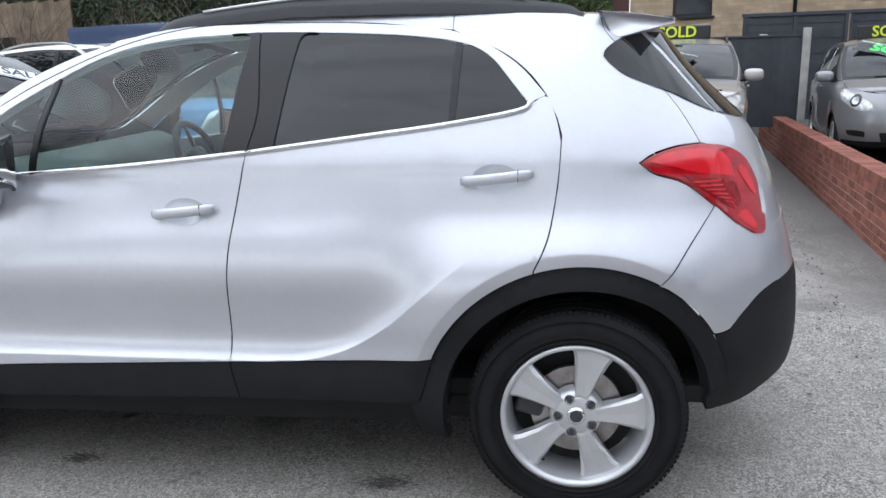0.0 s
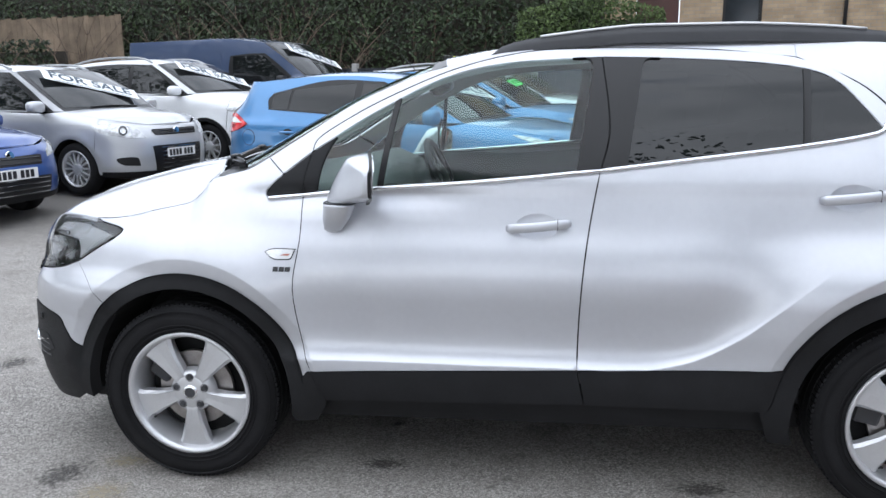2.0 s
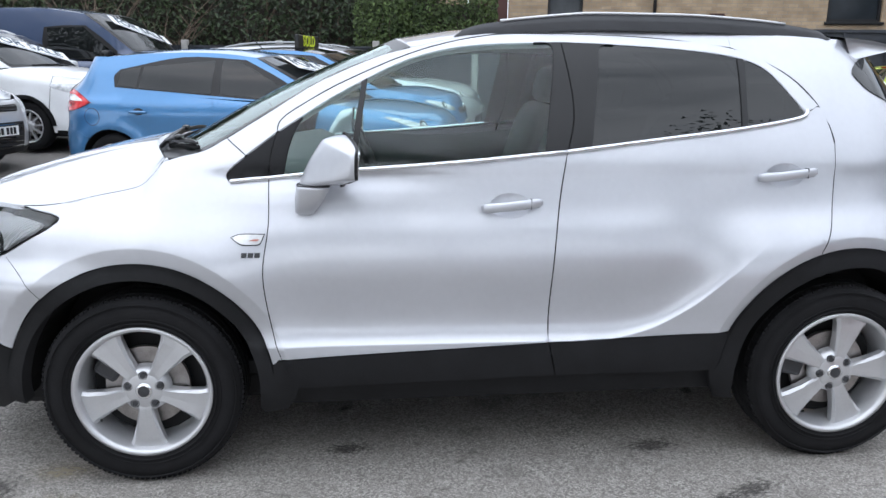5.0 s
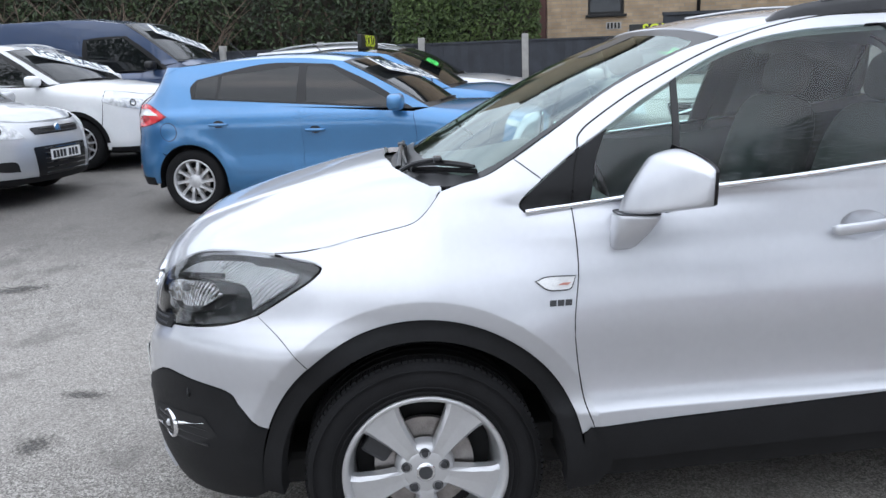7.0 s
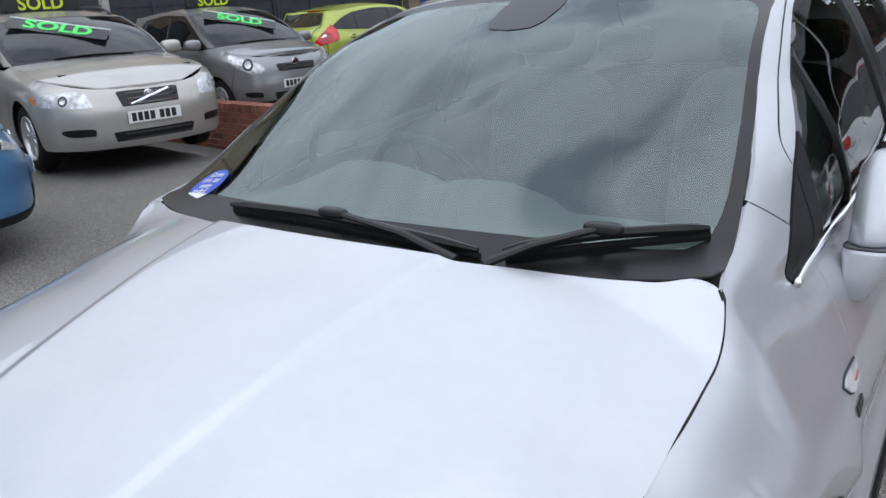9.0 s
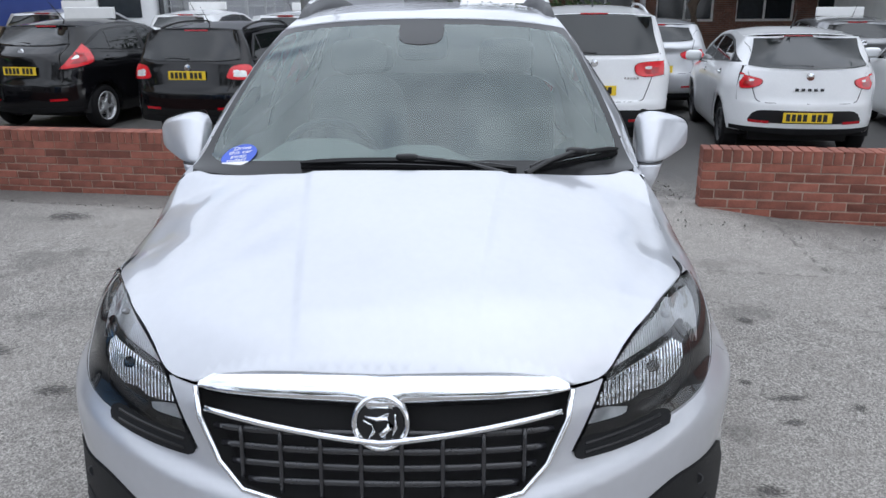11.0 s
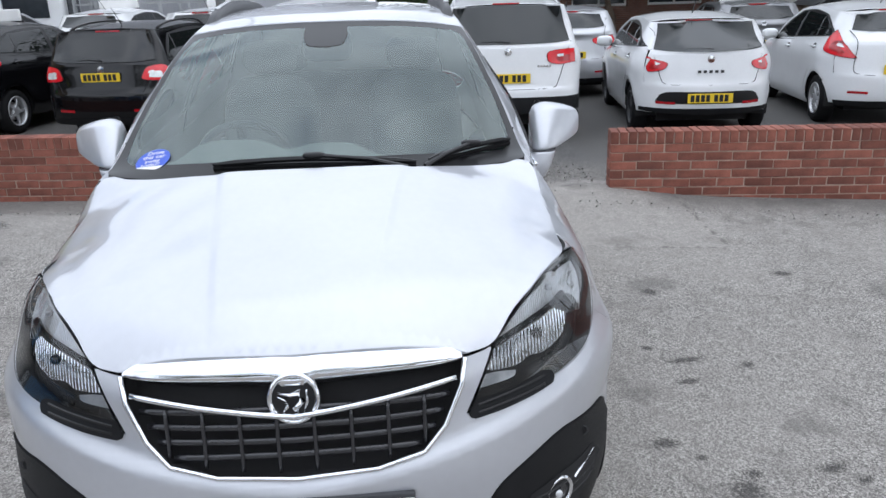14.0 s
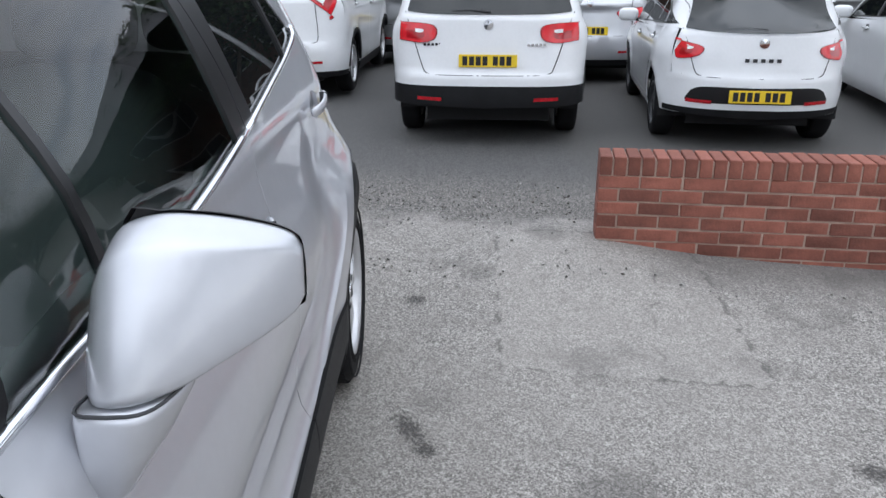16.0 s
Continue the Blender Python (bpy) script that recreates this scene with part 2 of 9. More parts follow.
def ground_z(x, y):
    """The lot's fall: level round the silver car, rising gently behind it, dropping past the low wall."""
    back = float(ease(x - 0.175 * y, 4.3, 6.0))
    z = 0.03 * max(y - 0.8, 0) * (1 - 0.45 * back) + 0.03 * min(y + 1.5, 0) * (1 - back)
    by_wall = x - 0.139 * y
    z -= (0.10 + 0.03 * max(y - 0.8, 0)) * float(ease(y, 0.8, 2.5)) * float(ease(by_wall, 3.2, 4.3)) * (1 - float(ease(by_wall, 4.8, 5.3)))
    z += 0.07 * math.exp(-((x - 3.85) ** 2 + (y + 1.95) ** 2) / 0.30)
    z -= 0.10 * float(ease(x - 0.175 * y, 4.3, 7.5)) * float(ease(-y, -2.0, 1.0))
    return max(min(z, 0.55), -0.6)


def spline(pts, k=5, closed=False):
    """A smooth line through points of any dimension."""
    p = [np.array(v, float) for v in pts]
    n = len(p)
    out = []
    for i in range(n if closed else n - 1):
        if closed:
            a, b, c, d = p[i - 1], p[i], p[(i + 1) % n], p[(i + 2) % n]
        else:
            b, c = p[i], p[i + 1]
            a = p[i - 1] if i else 2 * b - c
            d = p[i + 2] if i + 2 < n else 2 * c - b
        for j in range(k):
            t = j / k
            out.append(0.5 * (2 * b + (c - a) * t + (2 * a - 5 * b + 4 * c - d) * t * t + (3 * b - a - 3 * c + d) * t ** 3))
    if not closed:
        out.append(p[-1])
    return out


def table(pts):
    """A smooth function through (argument, value) pairs."""
    d = np.array(spline(pts, 8))
    return lambda v: np.interp(v, d[:, 0], d[:, 1])


def ease(v, a, b):
    t = np.clip((np.asarray(v, float) - a) / (b - a), 0, 1)
    return t * t * (3 - 2 * t)


class Shell:
    """The skin of a car's sides, front and back: an outline in plan, drawn in or out with the height.
    s runs round the outline from the middle of the front (0) to the middle of the back (S); y takes the sign of s."""

    def __init__(self, nose, tail, w, fd, fn, rd, rn, side, front, rear, extra=None, brow=None):
        th = np.linspace(0, np.pi / 2, 200)
        fx, fy = nose + fd - fd * np.cos(th) ** (2 / fn), w * np.sin(th) ** (2 / fn)
        rx, ry = tail - rd + rd * np.sin(th) ** (2 / rn), w * np.cos(th) ** (2 / rn)
        mx = np.linspace(nose + fd, tail - rd, 80)[1:-1]
        px, py = np.r_[fx, mx, rx], np.r_[fy, 0 * mx + w, ry]
        run = np.r_[0, np.cumsum(np.hypot(np.diff(px), np.diff(py)))]
        self.S = run[-1]
        self.s = np.linspace(0, self.S, 500)
        self.px, self.py = np.interp(self.s, run, px), np.interp(self.s, run, py)
        gx, gy = np.gradient(self.px), np.gradient(self.py)
        ln = np.hypot(gx, gy)
        self.nx, self.ny = -gy / ln, gx / ln
        self.nx[0], self.ny[0], self.nx[-1], self.ny[-1] = -1, 0, 1, 0
        self.side, self.front, self.rear, self.extra = table(side), table(front), table(rear), extra
        self.brow = brow

    def point(self, s, z):
        s, z = np.asarray(s, float), np.asarray(z, float)
        sign = np.where(s < 0, -1.0, 1.0)
        a = np.abs(s)
        sign = np.where(a > self.S, -sign, sign)
        a = np.where(a > self.S, 2 * self.S - a, a)
        x, y = np.interp(a, self.s, self.px), np.interp(a, self.s, self.py)
        nx, ny = np.interp(a, self.s, self.nx), np.interp(a, self.s, self.ny)
        d = self.side(z)
        if self.extra:
            d = d + self.extra(x, z)
        fore = self.front(z) + (self.brow(y, z) if self.brow else 0.0)
        d = ny * ny * d + nx * nx * np.where(nx < 0, fore, self.rear(z))
        return np.stack([x - nx * d, sign * (y - ny * d), z], -1)

    def find(self, p):
        """The (s, z) of a place: (x, z) on the flank, ("f", y, z) on the front, ("r", y, z) on the back."""
        if p[0] in ("f", "r"):
            y, z = p[1], p[2]
            if p[0] == "f":
                ss = self.s[: int(500 * 0.40)]
            else:
                ss = self.s[int(500 * 0.60):][::-1]
            yy = self.point(ss, 0 * ss + z)[:, 1]
            yy = np.maximum.accumulate(yy)
            return (float(np.interp(y, yy, ss)), z)
        x, z = p
        xx = np.maximum.accumulate(self.point(self.s, 0 * self.s + z)[:, 0])
        return (float(np.interp(x, xx, self.s)), z)

    def loop(self, *segs, sign=1.0):
        out = []
        for seg in segs:
            r = [self.find(p) for p in seg]
            r = spline(r, 5) if len(r) > 2 else [np.array(q) for q in r]
            for q in r:
                if not out or np.hypot(*(q - out[-1])) > 1e-4:
                    out.append(q)
        if np.hypot(*(out[0] - out[-1])) < 1e-4:
            out.pop()
        return [(sign * q[0], q[1]) for q in out]


class Strip:
    """A skin across the car (bonnet, windscreen, roof): stations of (edge x, edge y, edge z, middle x, middle z)."""

    def __init__(self, stations, crown=2.2, ridge=None):
        self.d = np.array(spline(stations, 12))
        self.t = np.linspace(0, 1, len(self.d))
        self.crown, self.ridge = crown, ridge

    def point(self, t, v):
        t, v = np.asarray(t, float), np.asarray(v, float)
        xe, ye, ze, xc, zc = (np.interp(t, self.t, self.d[:, k]) for k in range(5))
        f = 1 - np.abs(v) ** self.crown
        z = ze + (zc - ze) * f
        if self.ridge:
            z = z + self.ridge(t, v)
        return np.stack([xe + (xc - xe) * (1 - v * v), ye * v, z], -1)


def inside(pt, poly):
    x, y = pt
    n, c = len(poly), False
    for i in range(n):
        (x0, y0), (x1, y1) = poly[i], poly[i - 1]
        if (y0 > y) != (y1 > y) and x < (x1 - x0) * (y - y0) / (y1 - y0) + x0:
            c = not c
    return c


def sheet(name, skin, outline, material, parent, step=0.05, lift=0.0, depth=0.012, gap=0.0025, scale=(1.0, 1.0), dish=0.0, label="", creases=()):
    """A panel: the piece of a skin inside an outline (in the skin's own two coordinates), with a turned-in edge."""
    sa, sb = scale
    raw = [(a * sa, b * sb) for a, b in outline]
    area = sum(raw[i - 1][0] * raw[i][1] - raw[i][0] * raw[i - 1][1] for i in range(len(raw)))
    if area < 0:
        raw.reverse()
    if gap:
        moved = []
        n = len(raw)
        for i in range(n):
            (ax, ay), (bx, by), (cx, cy) = raw[i - 1], raw[i], raw[(i + 1) % n]
            tx, ty = cx - ax, cy - ay
            ln = math.hypot(tx, ty) or 1.0
            moved.append((bx - ty / ln * gap, by + tx / ln * gap))
        raw = moved
    ring = []
    for i in range(len(raw)):
        (ax, ay), (bx, by) = raw[i], raw[(i + 1) % len(raw)]
        k = max(1, int(math.hypot(bx - ax, by - ay) / step + 0.6))
        ring += [(ax + (bx - ax) * j / k, ay + (by - ay) * j / k) for j in range(k)]
    n = len(ring)
    lo = [min(p[k] for p in ring) for k in (0, 1)]
    hi = [max(p[k] for p in ring) for k in (0, 1)]
    arr = np.array(ring)
    pts = list(ring)
    links = [(i, (i + 1) % n) for i in range(n)]
    for line in creases:
        first = len(pts)
        pts += [(a * sa, b * sb) for a, b in line]
        links += [(i, i + 1) for i in range(first, len(pts) - 1)]
    if creases:
        arr = np.array(pts)
    row = 0
    y = lo[1] + step * 0.5
    while y < hi[1]:
        x = lo[0] + step * (0.5 if row % 2 else 0.0)
        while x < hi[0]:
            if inside((x, y), ring) and np.min(np.abs(arr[:, 0] - x) + np.abs(arr[:, 1] - y)) > 0.55 * step:
                pts.append((x, y))
            x += step
        y += step * 0.87
        row += 1
    from_cdt = delaunay_2d_cdt([Vector(p) for p in pts], links, [], 1, 1e-6)
    vs, tris, orig = from_cdt[0], from_cdt[2], from_cdt[3]
    ab = np.array([(v.x / sa, v.y / sb) for v in vs])
    e = 2e-3
    P = skin.point(ab[:, 0], ab[:, 1])
    Da = skin.point(ab[:, 0] + e / sa, ab[:, 1]) - skin.point(ab[:, 0] - e / sa, ab[:, 1])
    Db = skin.point(ab[:, 0], ab[:, 1] + e / sb) - skin.point(ab[:, 0], ab[:, 1] - e / sb)
    N = np.cross(Da, Db)
    N /= np.linalg.norm(N, axis=1)[:, None] + 1e-12
    mid = P.mean(0)
    ref = N.mean(0)
    out = np.array([0.0, np.sign(mid[1]) if abs(mid[1]) > 0.3 else 0.0, 1.0 if isinstance(skin, Strip) else 0.0])
    if abs(mid[1]) <= 0.3 and not isinstance(skin, Strip):
        out = np.array([-1.0 if mid[0] < 1.0 else 1.0, 0, 0])
    flip = ref @ out < 0
    if flip:
        N = -N
    P = P + N * lift
    custom = N.copy()
    if dish:
        c = np.array([v[:] for v in vs]).mean(0)
        half = max(hi[0] - lo[0], hi[1] - lo[1]) / 2
        ta, tb = Da / (np.linalg.norm(Da, axis=1)[:, None]), Db / (np.linalg.norm(Db, axis=1)[:, None])
        off = (np.array([v[:] for v in vs]) - c) / half
        custom = N - dish * (off[:, :1] * ta + off[:, 1:2] * tb)
        custom /= np.linalg.norm(custom, axis=1)[:, None]
    where = {}
    for i, o in enumerate(orig):
        for k in o:
            where.setdefault(k, i)
    rim = [where[i] for i in range(n) if i in where]
    verts = [tuple(p) for p in P]
    base = len(verts)
    verts += [tuple(P[i]) for i in rim] + [tuple(P[i] - N[i] * depth) for i in rim]
    faces = [tuple(f) if not flip else tuple(reversed(f)) for f in tris]
    k = len(rim)
    for i in range(k):
        j = (i + 1) % k
        q = (base + i, base + k + i, base + k + j, base + j)
        faces.append(q[::-1] if flip else q)
    me = bpy.data.meshes.new(name)
    me.from_pydata(verts, [], faces)
    me.polygons.foreach_set("use_smooth", [True] * len(me.polygons))
    side_n = [tuple(custom[i]) for i in rim]
    me.normals_split_custom_set_from_vertices([tuple(v) for v in custom] + side_n + side_n)
    me.materials.append(material)
    ob = new(name, me)
    ob.parent = parent
    if label:
        tagged(ob, label)
    return ob


def arc(cx, cz, r, a0, a1, n=14):
    return [(cx + r * math.cos(radians(a0 + (a1 - a0) * i / n)), cz + r * math.sin(radians(a0 + (a1 - a0) * i / n))) for i in range(n + 1)]


# ---------------------------------------------------------------- wheels
def wheel(parent, x, y, z, R, rim, width, spokes, out, detail=True, alloy=None, style="blade", turn=0.0, name="wheel"):
    """A wheel whose outer face looks to out (-1: towards -y). Its tyre, rim, spokes and nuts are its parts."""
    w = new(name)
    w.empty_display_size = 0.05
    w.parent = parent
    w.matrix_local = pose(x, y, z, 0, 0, 0 if out < 0 else 180) @ pose(0, 0, 0, 0, turn, 0)
    h = width / 2
    seg = 120 if detail else 40

    def tread(i, j):
        if not detail:
            return 0.0
        if j in (4, 5, 9, 10):
            return -0.0015 if i % 3 == 0 else 0.0
        return -0.004 if j in (6, 8) and i % 4 == 0 else 0.0
    prof = [(rim * 0.985, -h + 0.012), (rim + 0.012, -h + 0.002), (rim + 0.45 * (R - rim), -h - 0.006), (R - 0.026, -h + 0.002), (R - 0.010, -h + 0.014),
            (R - 0.003, -h + 0.03), (R, -h * 0.35), (R + 0.0, 0.0), (R, h * 0.35), (R - 0.003, h - 0.03), (R - 0.010, h - 0.014), (R - 0.03, h), (rim, h - 0.01)]
    part("tyre", lathe(bmesh.new(), prof, seg, tread), RUBBER, w, smooth=True)
    if detail:
        bm = bmesh.new()
        for yy in (-h * 0.45, 0.0, h * 0.45):
            lathe(bm, [(R + 0.0008, yy - 0.004), (R - 0.006, yy), (R + 0.0008, yy + 0.004)], seg)
        part("tread_groove", bm, MATTBLACK, w)
        bm = bmesh.new()
        for k in range(112):
            for sd in (-1, 1):
                a = (k + 0.5 * (sd > 0)) * math.tau / 112
                block(bm, (-0.0065, min(sd * (h - 0.020), sd * (h - 0.060)), R - 0.012), (0.0065, max(sd * (h - 0.020), sd * (h - 0.060)), R - 0.0002), 0.0, Matrix.Rotation(a, 4, "Y") @ Matrix.Rotation(sd * 0.12, 4, "Z"))
        tagged(part("tread", bm, RUBBER, w), kind="stuff")
        bm = bmesh.new()
        for q in (rim + 0.018, rim + 0.30 * (R - rim), rim + 0.78 * (R - rim)):
            lathe(bm, [(q - 0.003, -h - 0.001), (q, -h - 0.0085), (q + 0.003, -h - 0.001)], 72)
        part("sidewall_rib", bm, RUBBER, w, smooth=True)
    al = alloy or ALLOY
    bm = lathe(bmesh.new(), [(rim + 0.004, -h + 0.012), (rim + 0.003, -h - 0.002), (rim - 0.010, -h + 0.0), (rim - 0.016, -h + 0.016), (rim - 0.028, -h + 0.05), (rim - 0.034, h * 0.3), (rim - 0.012, h - 0.01)], 72 if detail else 40)
    part("rim", bm, al, w, smooth=True)
    face = -h + 0.018
    back = bmesh.new()
    lathe(back, [(0.0, 0.02), (rim - 0.035, 0.02)], 24)
    part("wheel_back", back, MATTBLACK, w)
    part("brake_disc", lathe(bmesh.new(), [(0.02, -0.03), (rim * 0.62, -0.03), (rim * 0.62, -0.012)], 40), STEEL, w, "bare steel brake disc")
    for k in range(spokes):
        a = k * math.tau / spokes + math.pi / 2
        bm = bmesh.new()
        rows = []
        for r, hw, yf, th in SPOKES[style]:
            r, hw = r * rim, hw * rim
            c = 0.22 * hw
            sec = [(-hw, yf + th), (-hw, yf + 0.010), (-hw + c, yf), (0.0, yf + 0.0015), (hw - c, yf), (hw, yf + 0.010), (hw, yf + th)]
            row = []
            for u, v in sec:
                skew = SKEW.get(style, 0.0) * (r / rim - 0.2) * rim
                uu = u + skew
                row.append(bm.verts.new((r * math.cos(a) - uu * math.sin(a), face + v, r * math.sin(a) + uu * math.cos(a))))
            rows.append(row)
        for r0, r1 in zip(rows, rows[1:]):
            for i in range(6):
                bm.faces.new((r0[i], r0[i + 1], r1[i + 1], r1[i]))
        part("spoke", bm, al, w)
    part("hub", lathe(bmesh.new(), [(0.0, face - 0.001), (0.055 * rim / 0.235, face), (0.078 * rim / 0.235, face + 0.008), (0.088 * rim / 0.235, face + 0.045)], 40), al, w, smooth=True)
    if detail:
        part("centre_cap", lathe(bmesh.new(), [(0.0, face - 0.006), (0.024, face - 0.005), (0.029, face - 0.002), (0.030, face + 0.004)], 32), CHROME, w, "chrome centre cap", smooth=True)
        part("cap_face", lathe(bmesh.new(), [(0.0, face - 0.0075), (0.020, face - 0.0068), (0.021, face - 0.004)], 24), GREYTRIM, w)
        for k in range(5):
            a = k * math.tau / 5 + math.pi / 2 + math.pi / 5
            c = (0.056 * math.cos(a), 0, 0.056 * math.sin(a))
            bm = lathe(bmesh.new(), [(0.0, face - 0.004), (0.010, face - 0.003), (0.0125, face + 0.006)], 12)
            lathe(bm, [(0.013, face - 0.0015), (0.0165, face + 0.001), (0.0165, face + 0.008)], 16)
            bmesh.ops.translate(bm, verts=bm.verts, vec=c)
            part("wheel_nut", bm, GREYTRIM, w)
        bm = sweep(bmesh.new(), [(0.86 * rim * math.cos(-1.9), face + 0.03, 0.86 * rim * math.sin(-1.9)), (0.80 * rim * math.cos(-1.9), face + 0.005, 0.80 * rim * math.sin(-1.9))], 0.005, 8)
        part("valve", bm, BLACK, w)
        bm = boxed((-0.19, -0.045, -0.06), (-0.10, 0.0, 0.07), 0.015)
        part("brake_caliper", bm, GREYTRIM, w)
    return w


SPOKES = {  # radius, half width (both of the rim's radius), face, thickness
    "blade": [(0.18, 0.125, 0.004, 0.05), (0.30, 0.105, 0.0, 0.045), (0.55, 0.160, 0.0, 0.04), (0.80, 0.235, 0.003, 0.036), (0.93, 0.31, 0.007, 0.03), (0.985, 0.40, 0.011, 0.02)],
    "slim": [(0.15, 0.07, 0.006, 0.04), (0.5, 0.06, 0.0, 0.035), (0.97, 0.075, 0.008, 0.03)],
    "twist": [(0.15, 0.10, 0.006, 0.04), (0.5, 0.075, 0.0, 0.035), (0.97, 0.11, 0.008, 0.03)],
    "star": [(0.15, 0.16, 0.006, 0.04), (0.5, 0.10, 0.0, 0.035), (0.97, 0.13, 0.008, 0.03)],
}
SKEW = {"twist": 0.35}


def plate(parent, m, yellow, w=0.52, h=0.111, small=False):
    """A number plate on m (reads along x, stands along y): its characters become plain bars."""
    p = new("number_plate")
    p.empty_display_size = 0.05
    p.parent = parent
    p.matrix_local = m
    part("plate_face", boxed((-w / 2, -h / 2, 0), (w / 2, h / 2, 0.006), 0.004), YELLOWPLATE if yellow else WHITEPLATE, p)
    cw, ch = 0.044 * w / 0.52, 0.079 * h / 0.111
    x = -0.205 * w / 0.52
    for k in range(7):
        part("plate_bar", boxed((x - cw / 2, -ch / 2, 0.0055), (x + cw / 2, ch / 2, 0.0075)), INK, p)
        x += (0.061 if k != 3 else 0.094) * w / 0.52 * (0.98)
    return p

# ---------------------------------------------------------------- ground, walls, fences, buildings
LOT = 10.0  # degrees by which the lot's grid is turned against the silver car


def asphalt():
    """Worn asphalt: pale aggregate in dark binder, stains, cracks; darker and rougher past the low wall, with one pale mended patch."""
    m = bpy.data.materials.new("worn_asphalt")
    m.use_nodes = True
    nt = m.node_tree
    p = nt.nodes["Principled BSDF"]
    p.inputs["Roughness"].default_value = 0.88

    def node(kind, **kw):
        n = nt.nodes.new(kind)
        for k, v in kw.items():
            n.inputs[k].default_value = v
        return n

    def math_node(op, a, b):
        n = nt.nodes.new("ShaderNodeMath")
        n.operation = op
        for i, v in enumerate((a, b)):
            if isinstance(v, (int, float)):
                n.inputs[i].default_value = v
            else:
                nt.links.new(v, n.inputs[i])
        return n.outputs[0]

    def ramp(src, a, b, c0=0.0, c1=1.0):
        n = nt.nodes.new("ShaderNodeMapRange")
        n.interpolation_type = "SMOOTHSTEP"
        for i, v in enumerate((a, b, c0, c1)):
            n.inputs[i + 1].default_value = v
        nt.links.new(src, n.inputs[0])
        return n.outputs[0]

    def mix(f, a, b):
        n = nt.nodes.new("ShaderNodeMixRGB")
        for i, v in enumerate((f, a, b)):
            if isinstance(v, tuple):
                n.inputs[i].default_value = (*v, 1)
            elif isinstance(v, float):
                n.inputs[i].default_value = v
            else:
                nt.links.new(v, n.inputs[i])
        return n.outputs[0]

    co = nt.nodes.new("ShaderNodeTexCoord").outputs["Object"]

    def tex(scale, detail=3.0, kind="ShaderNodeTexNoise"):
        n = nt.nodes.new(kind)
        n.inputs["Scale"].default_value = scale
        if kind == "ShaderNodeTexNoise":
            n.inputs["Detail"].default_value = detail
        nt.links.new(co, n.inputs["Vector"])
        return n.outputs[0]
    def chips(scale):
        """One random value for each chipping."""
        n = nt.nodes.new("ShaderNodeTexVoronoi")
        n.inputs["Scale"].default_value = scale
        nt.links.new(co, n.inputs["Vector"])
        c = nt.nodes.new("ShaderNodeSeparateColor")
        nt.links.new(n.outputs["Color"], c.inputs[0])
        return c.outputs[0], n.outputs["Distance"]
    grit = tex(210.0, 2.0)
    grit2 = tex(26.0, 4.0)
    stone, near = chips(150.0)
    small, _ = chips(330.0)
    patchy = tex(0.55, 5.0)
    stain = tex(2.1, 7.0)
    cloudy = tex(6.5, 5.0)
    speck = math_node("ADD", math_node("MULTIPLY", stone, 0.55), math_node("MULTIPLY", small, 0.45))
    base = mix(ramp(speck, 0.10, 0.95), (0.068, 0.063, 0.058), (0.490, 0.460, 0.424))
    base = mix(math_node("MULTIPLY", ramp(speck, 0.82, 0.90), 0.55), base, (0.66, 0.62, 0.57))
    base = mix(math_node("MULTIPLY", ramp(grit, 0.56, 0.66), 0.5), base, (0.050, 0.047, 0.044))
    base = mix(math_node("MULTIPLY", ramp(cloudy, 0.40, 0.68), 0.30), base, (0.170, 0.156, 0.141))
    base = mix(math_node("MULTIPLY", ramp(patchy, 0.40, 0.62), 0.30), base, (0.340, 0.316, 0.289))
    base = mix(math_node("MULTIPLY", ramp(grit2, 0.56, 0.70), 0.25), base, (0.075, 0.070, 0.065))
    base = mix(math_node("MULTIPLY", ramp(stain, 0.55, 0.70), 0.42), base, (0.072, 0.067, 0.062))
    xyz = nt.nodes.new("ShaderNodeSeparateXYZ")
    nt.links.new(co, xyz.inputs[0])
    along = math_node("SUBTRACT", xyz.outputs[0], math_node("MULTIPLY", xyz.outputs[1], 0.175))
    past = ramp(math_node("ADD", along, math_node("MULTIPLY", stain, 1.2)), 5.1, 5.6)
    dark = mix(ramp(speck, 0.2, 0.9), (0.028, 0.028, 0.028), (0.165, 0.160, 0.155))
    gravel = mix(ramp(stone, 0.25, 1.0), (0.035, 0.032, 0.029), (0.36, 0.335, 0.305))
    strip = math_node("MULTIPLY", past, ramp(along, 5.1, 6.4, 1.0, 0.0))
    far = mix(math_node("MULTIPLY", strip, 0.75), dark, gravel)
    base = mix(past, base, far)
    # pale patch mended with fresh chippings, in front of the gap in the wall
    turned = nt.nodes.new("ShaderNodeMapping")
    turned.inputs["Location"].default_value, turned.inputs["Rotation"].default_value = (-3.519, 1.583, 0), (0, 0, radians(7))
    turned.vector_type = "POINT"
    nt.links.new(co, turned.inputs[0])
    u = nt.nodes.new("ShaderNodeSeparateXYZ")
    nt.links.new(turned.outputs[0], u.inputs[0])
    wob = math_node("MULTIPLY", math_node("SUBTRACT", grit2, 0.5), 0.10)
    au = math_node("ADD", math_node("ABSOLUTE", u.outputs[0], 0.0), wob)
    av = math_node("ADD", math_node("ABSOLUTE", math_node("SUBTRACT", u.outputs[1], math_node("MULTIPLY", u.outputs[0], 0.06)), 0.0), wob)
    ins = math_node("MULTIPLY", ramp(au, 0.775, 0.80, 1.0, 0.0), ramp(av, 0.525, 0.55, 1.0, 0.0))
    base = mix(math_node("MULTIPLY", ins, 0.16), base, (0.42, 0.390, 0.357))
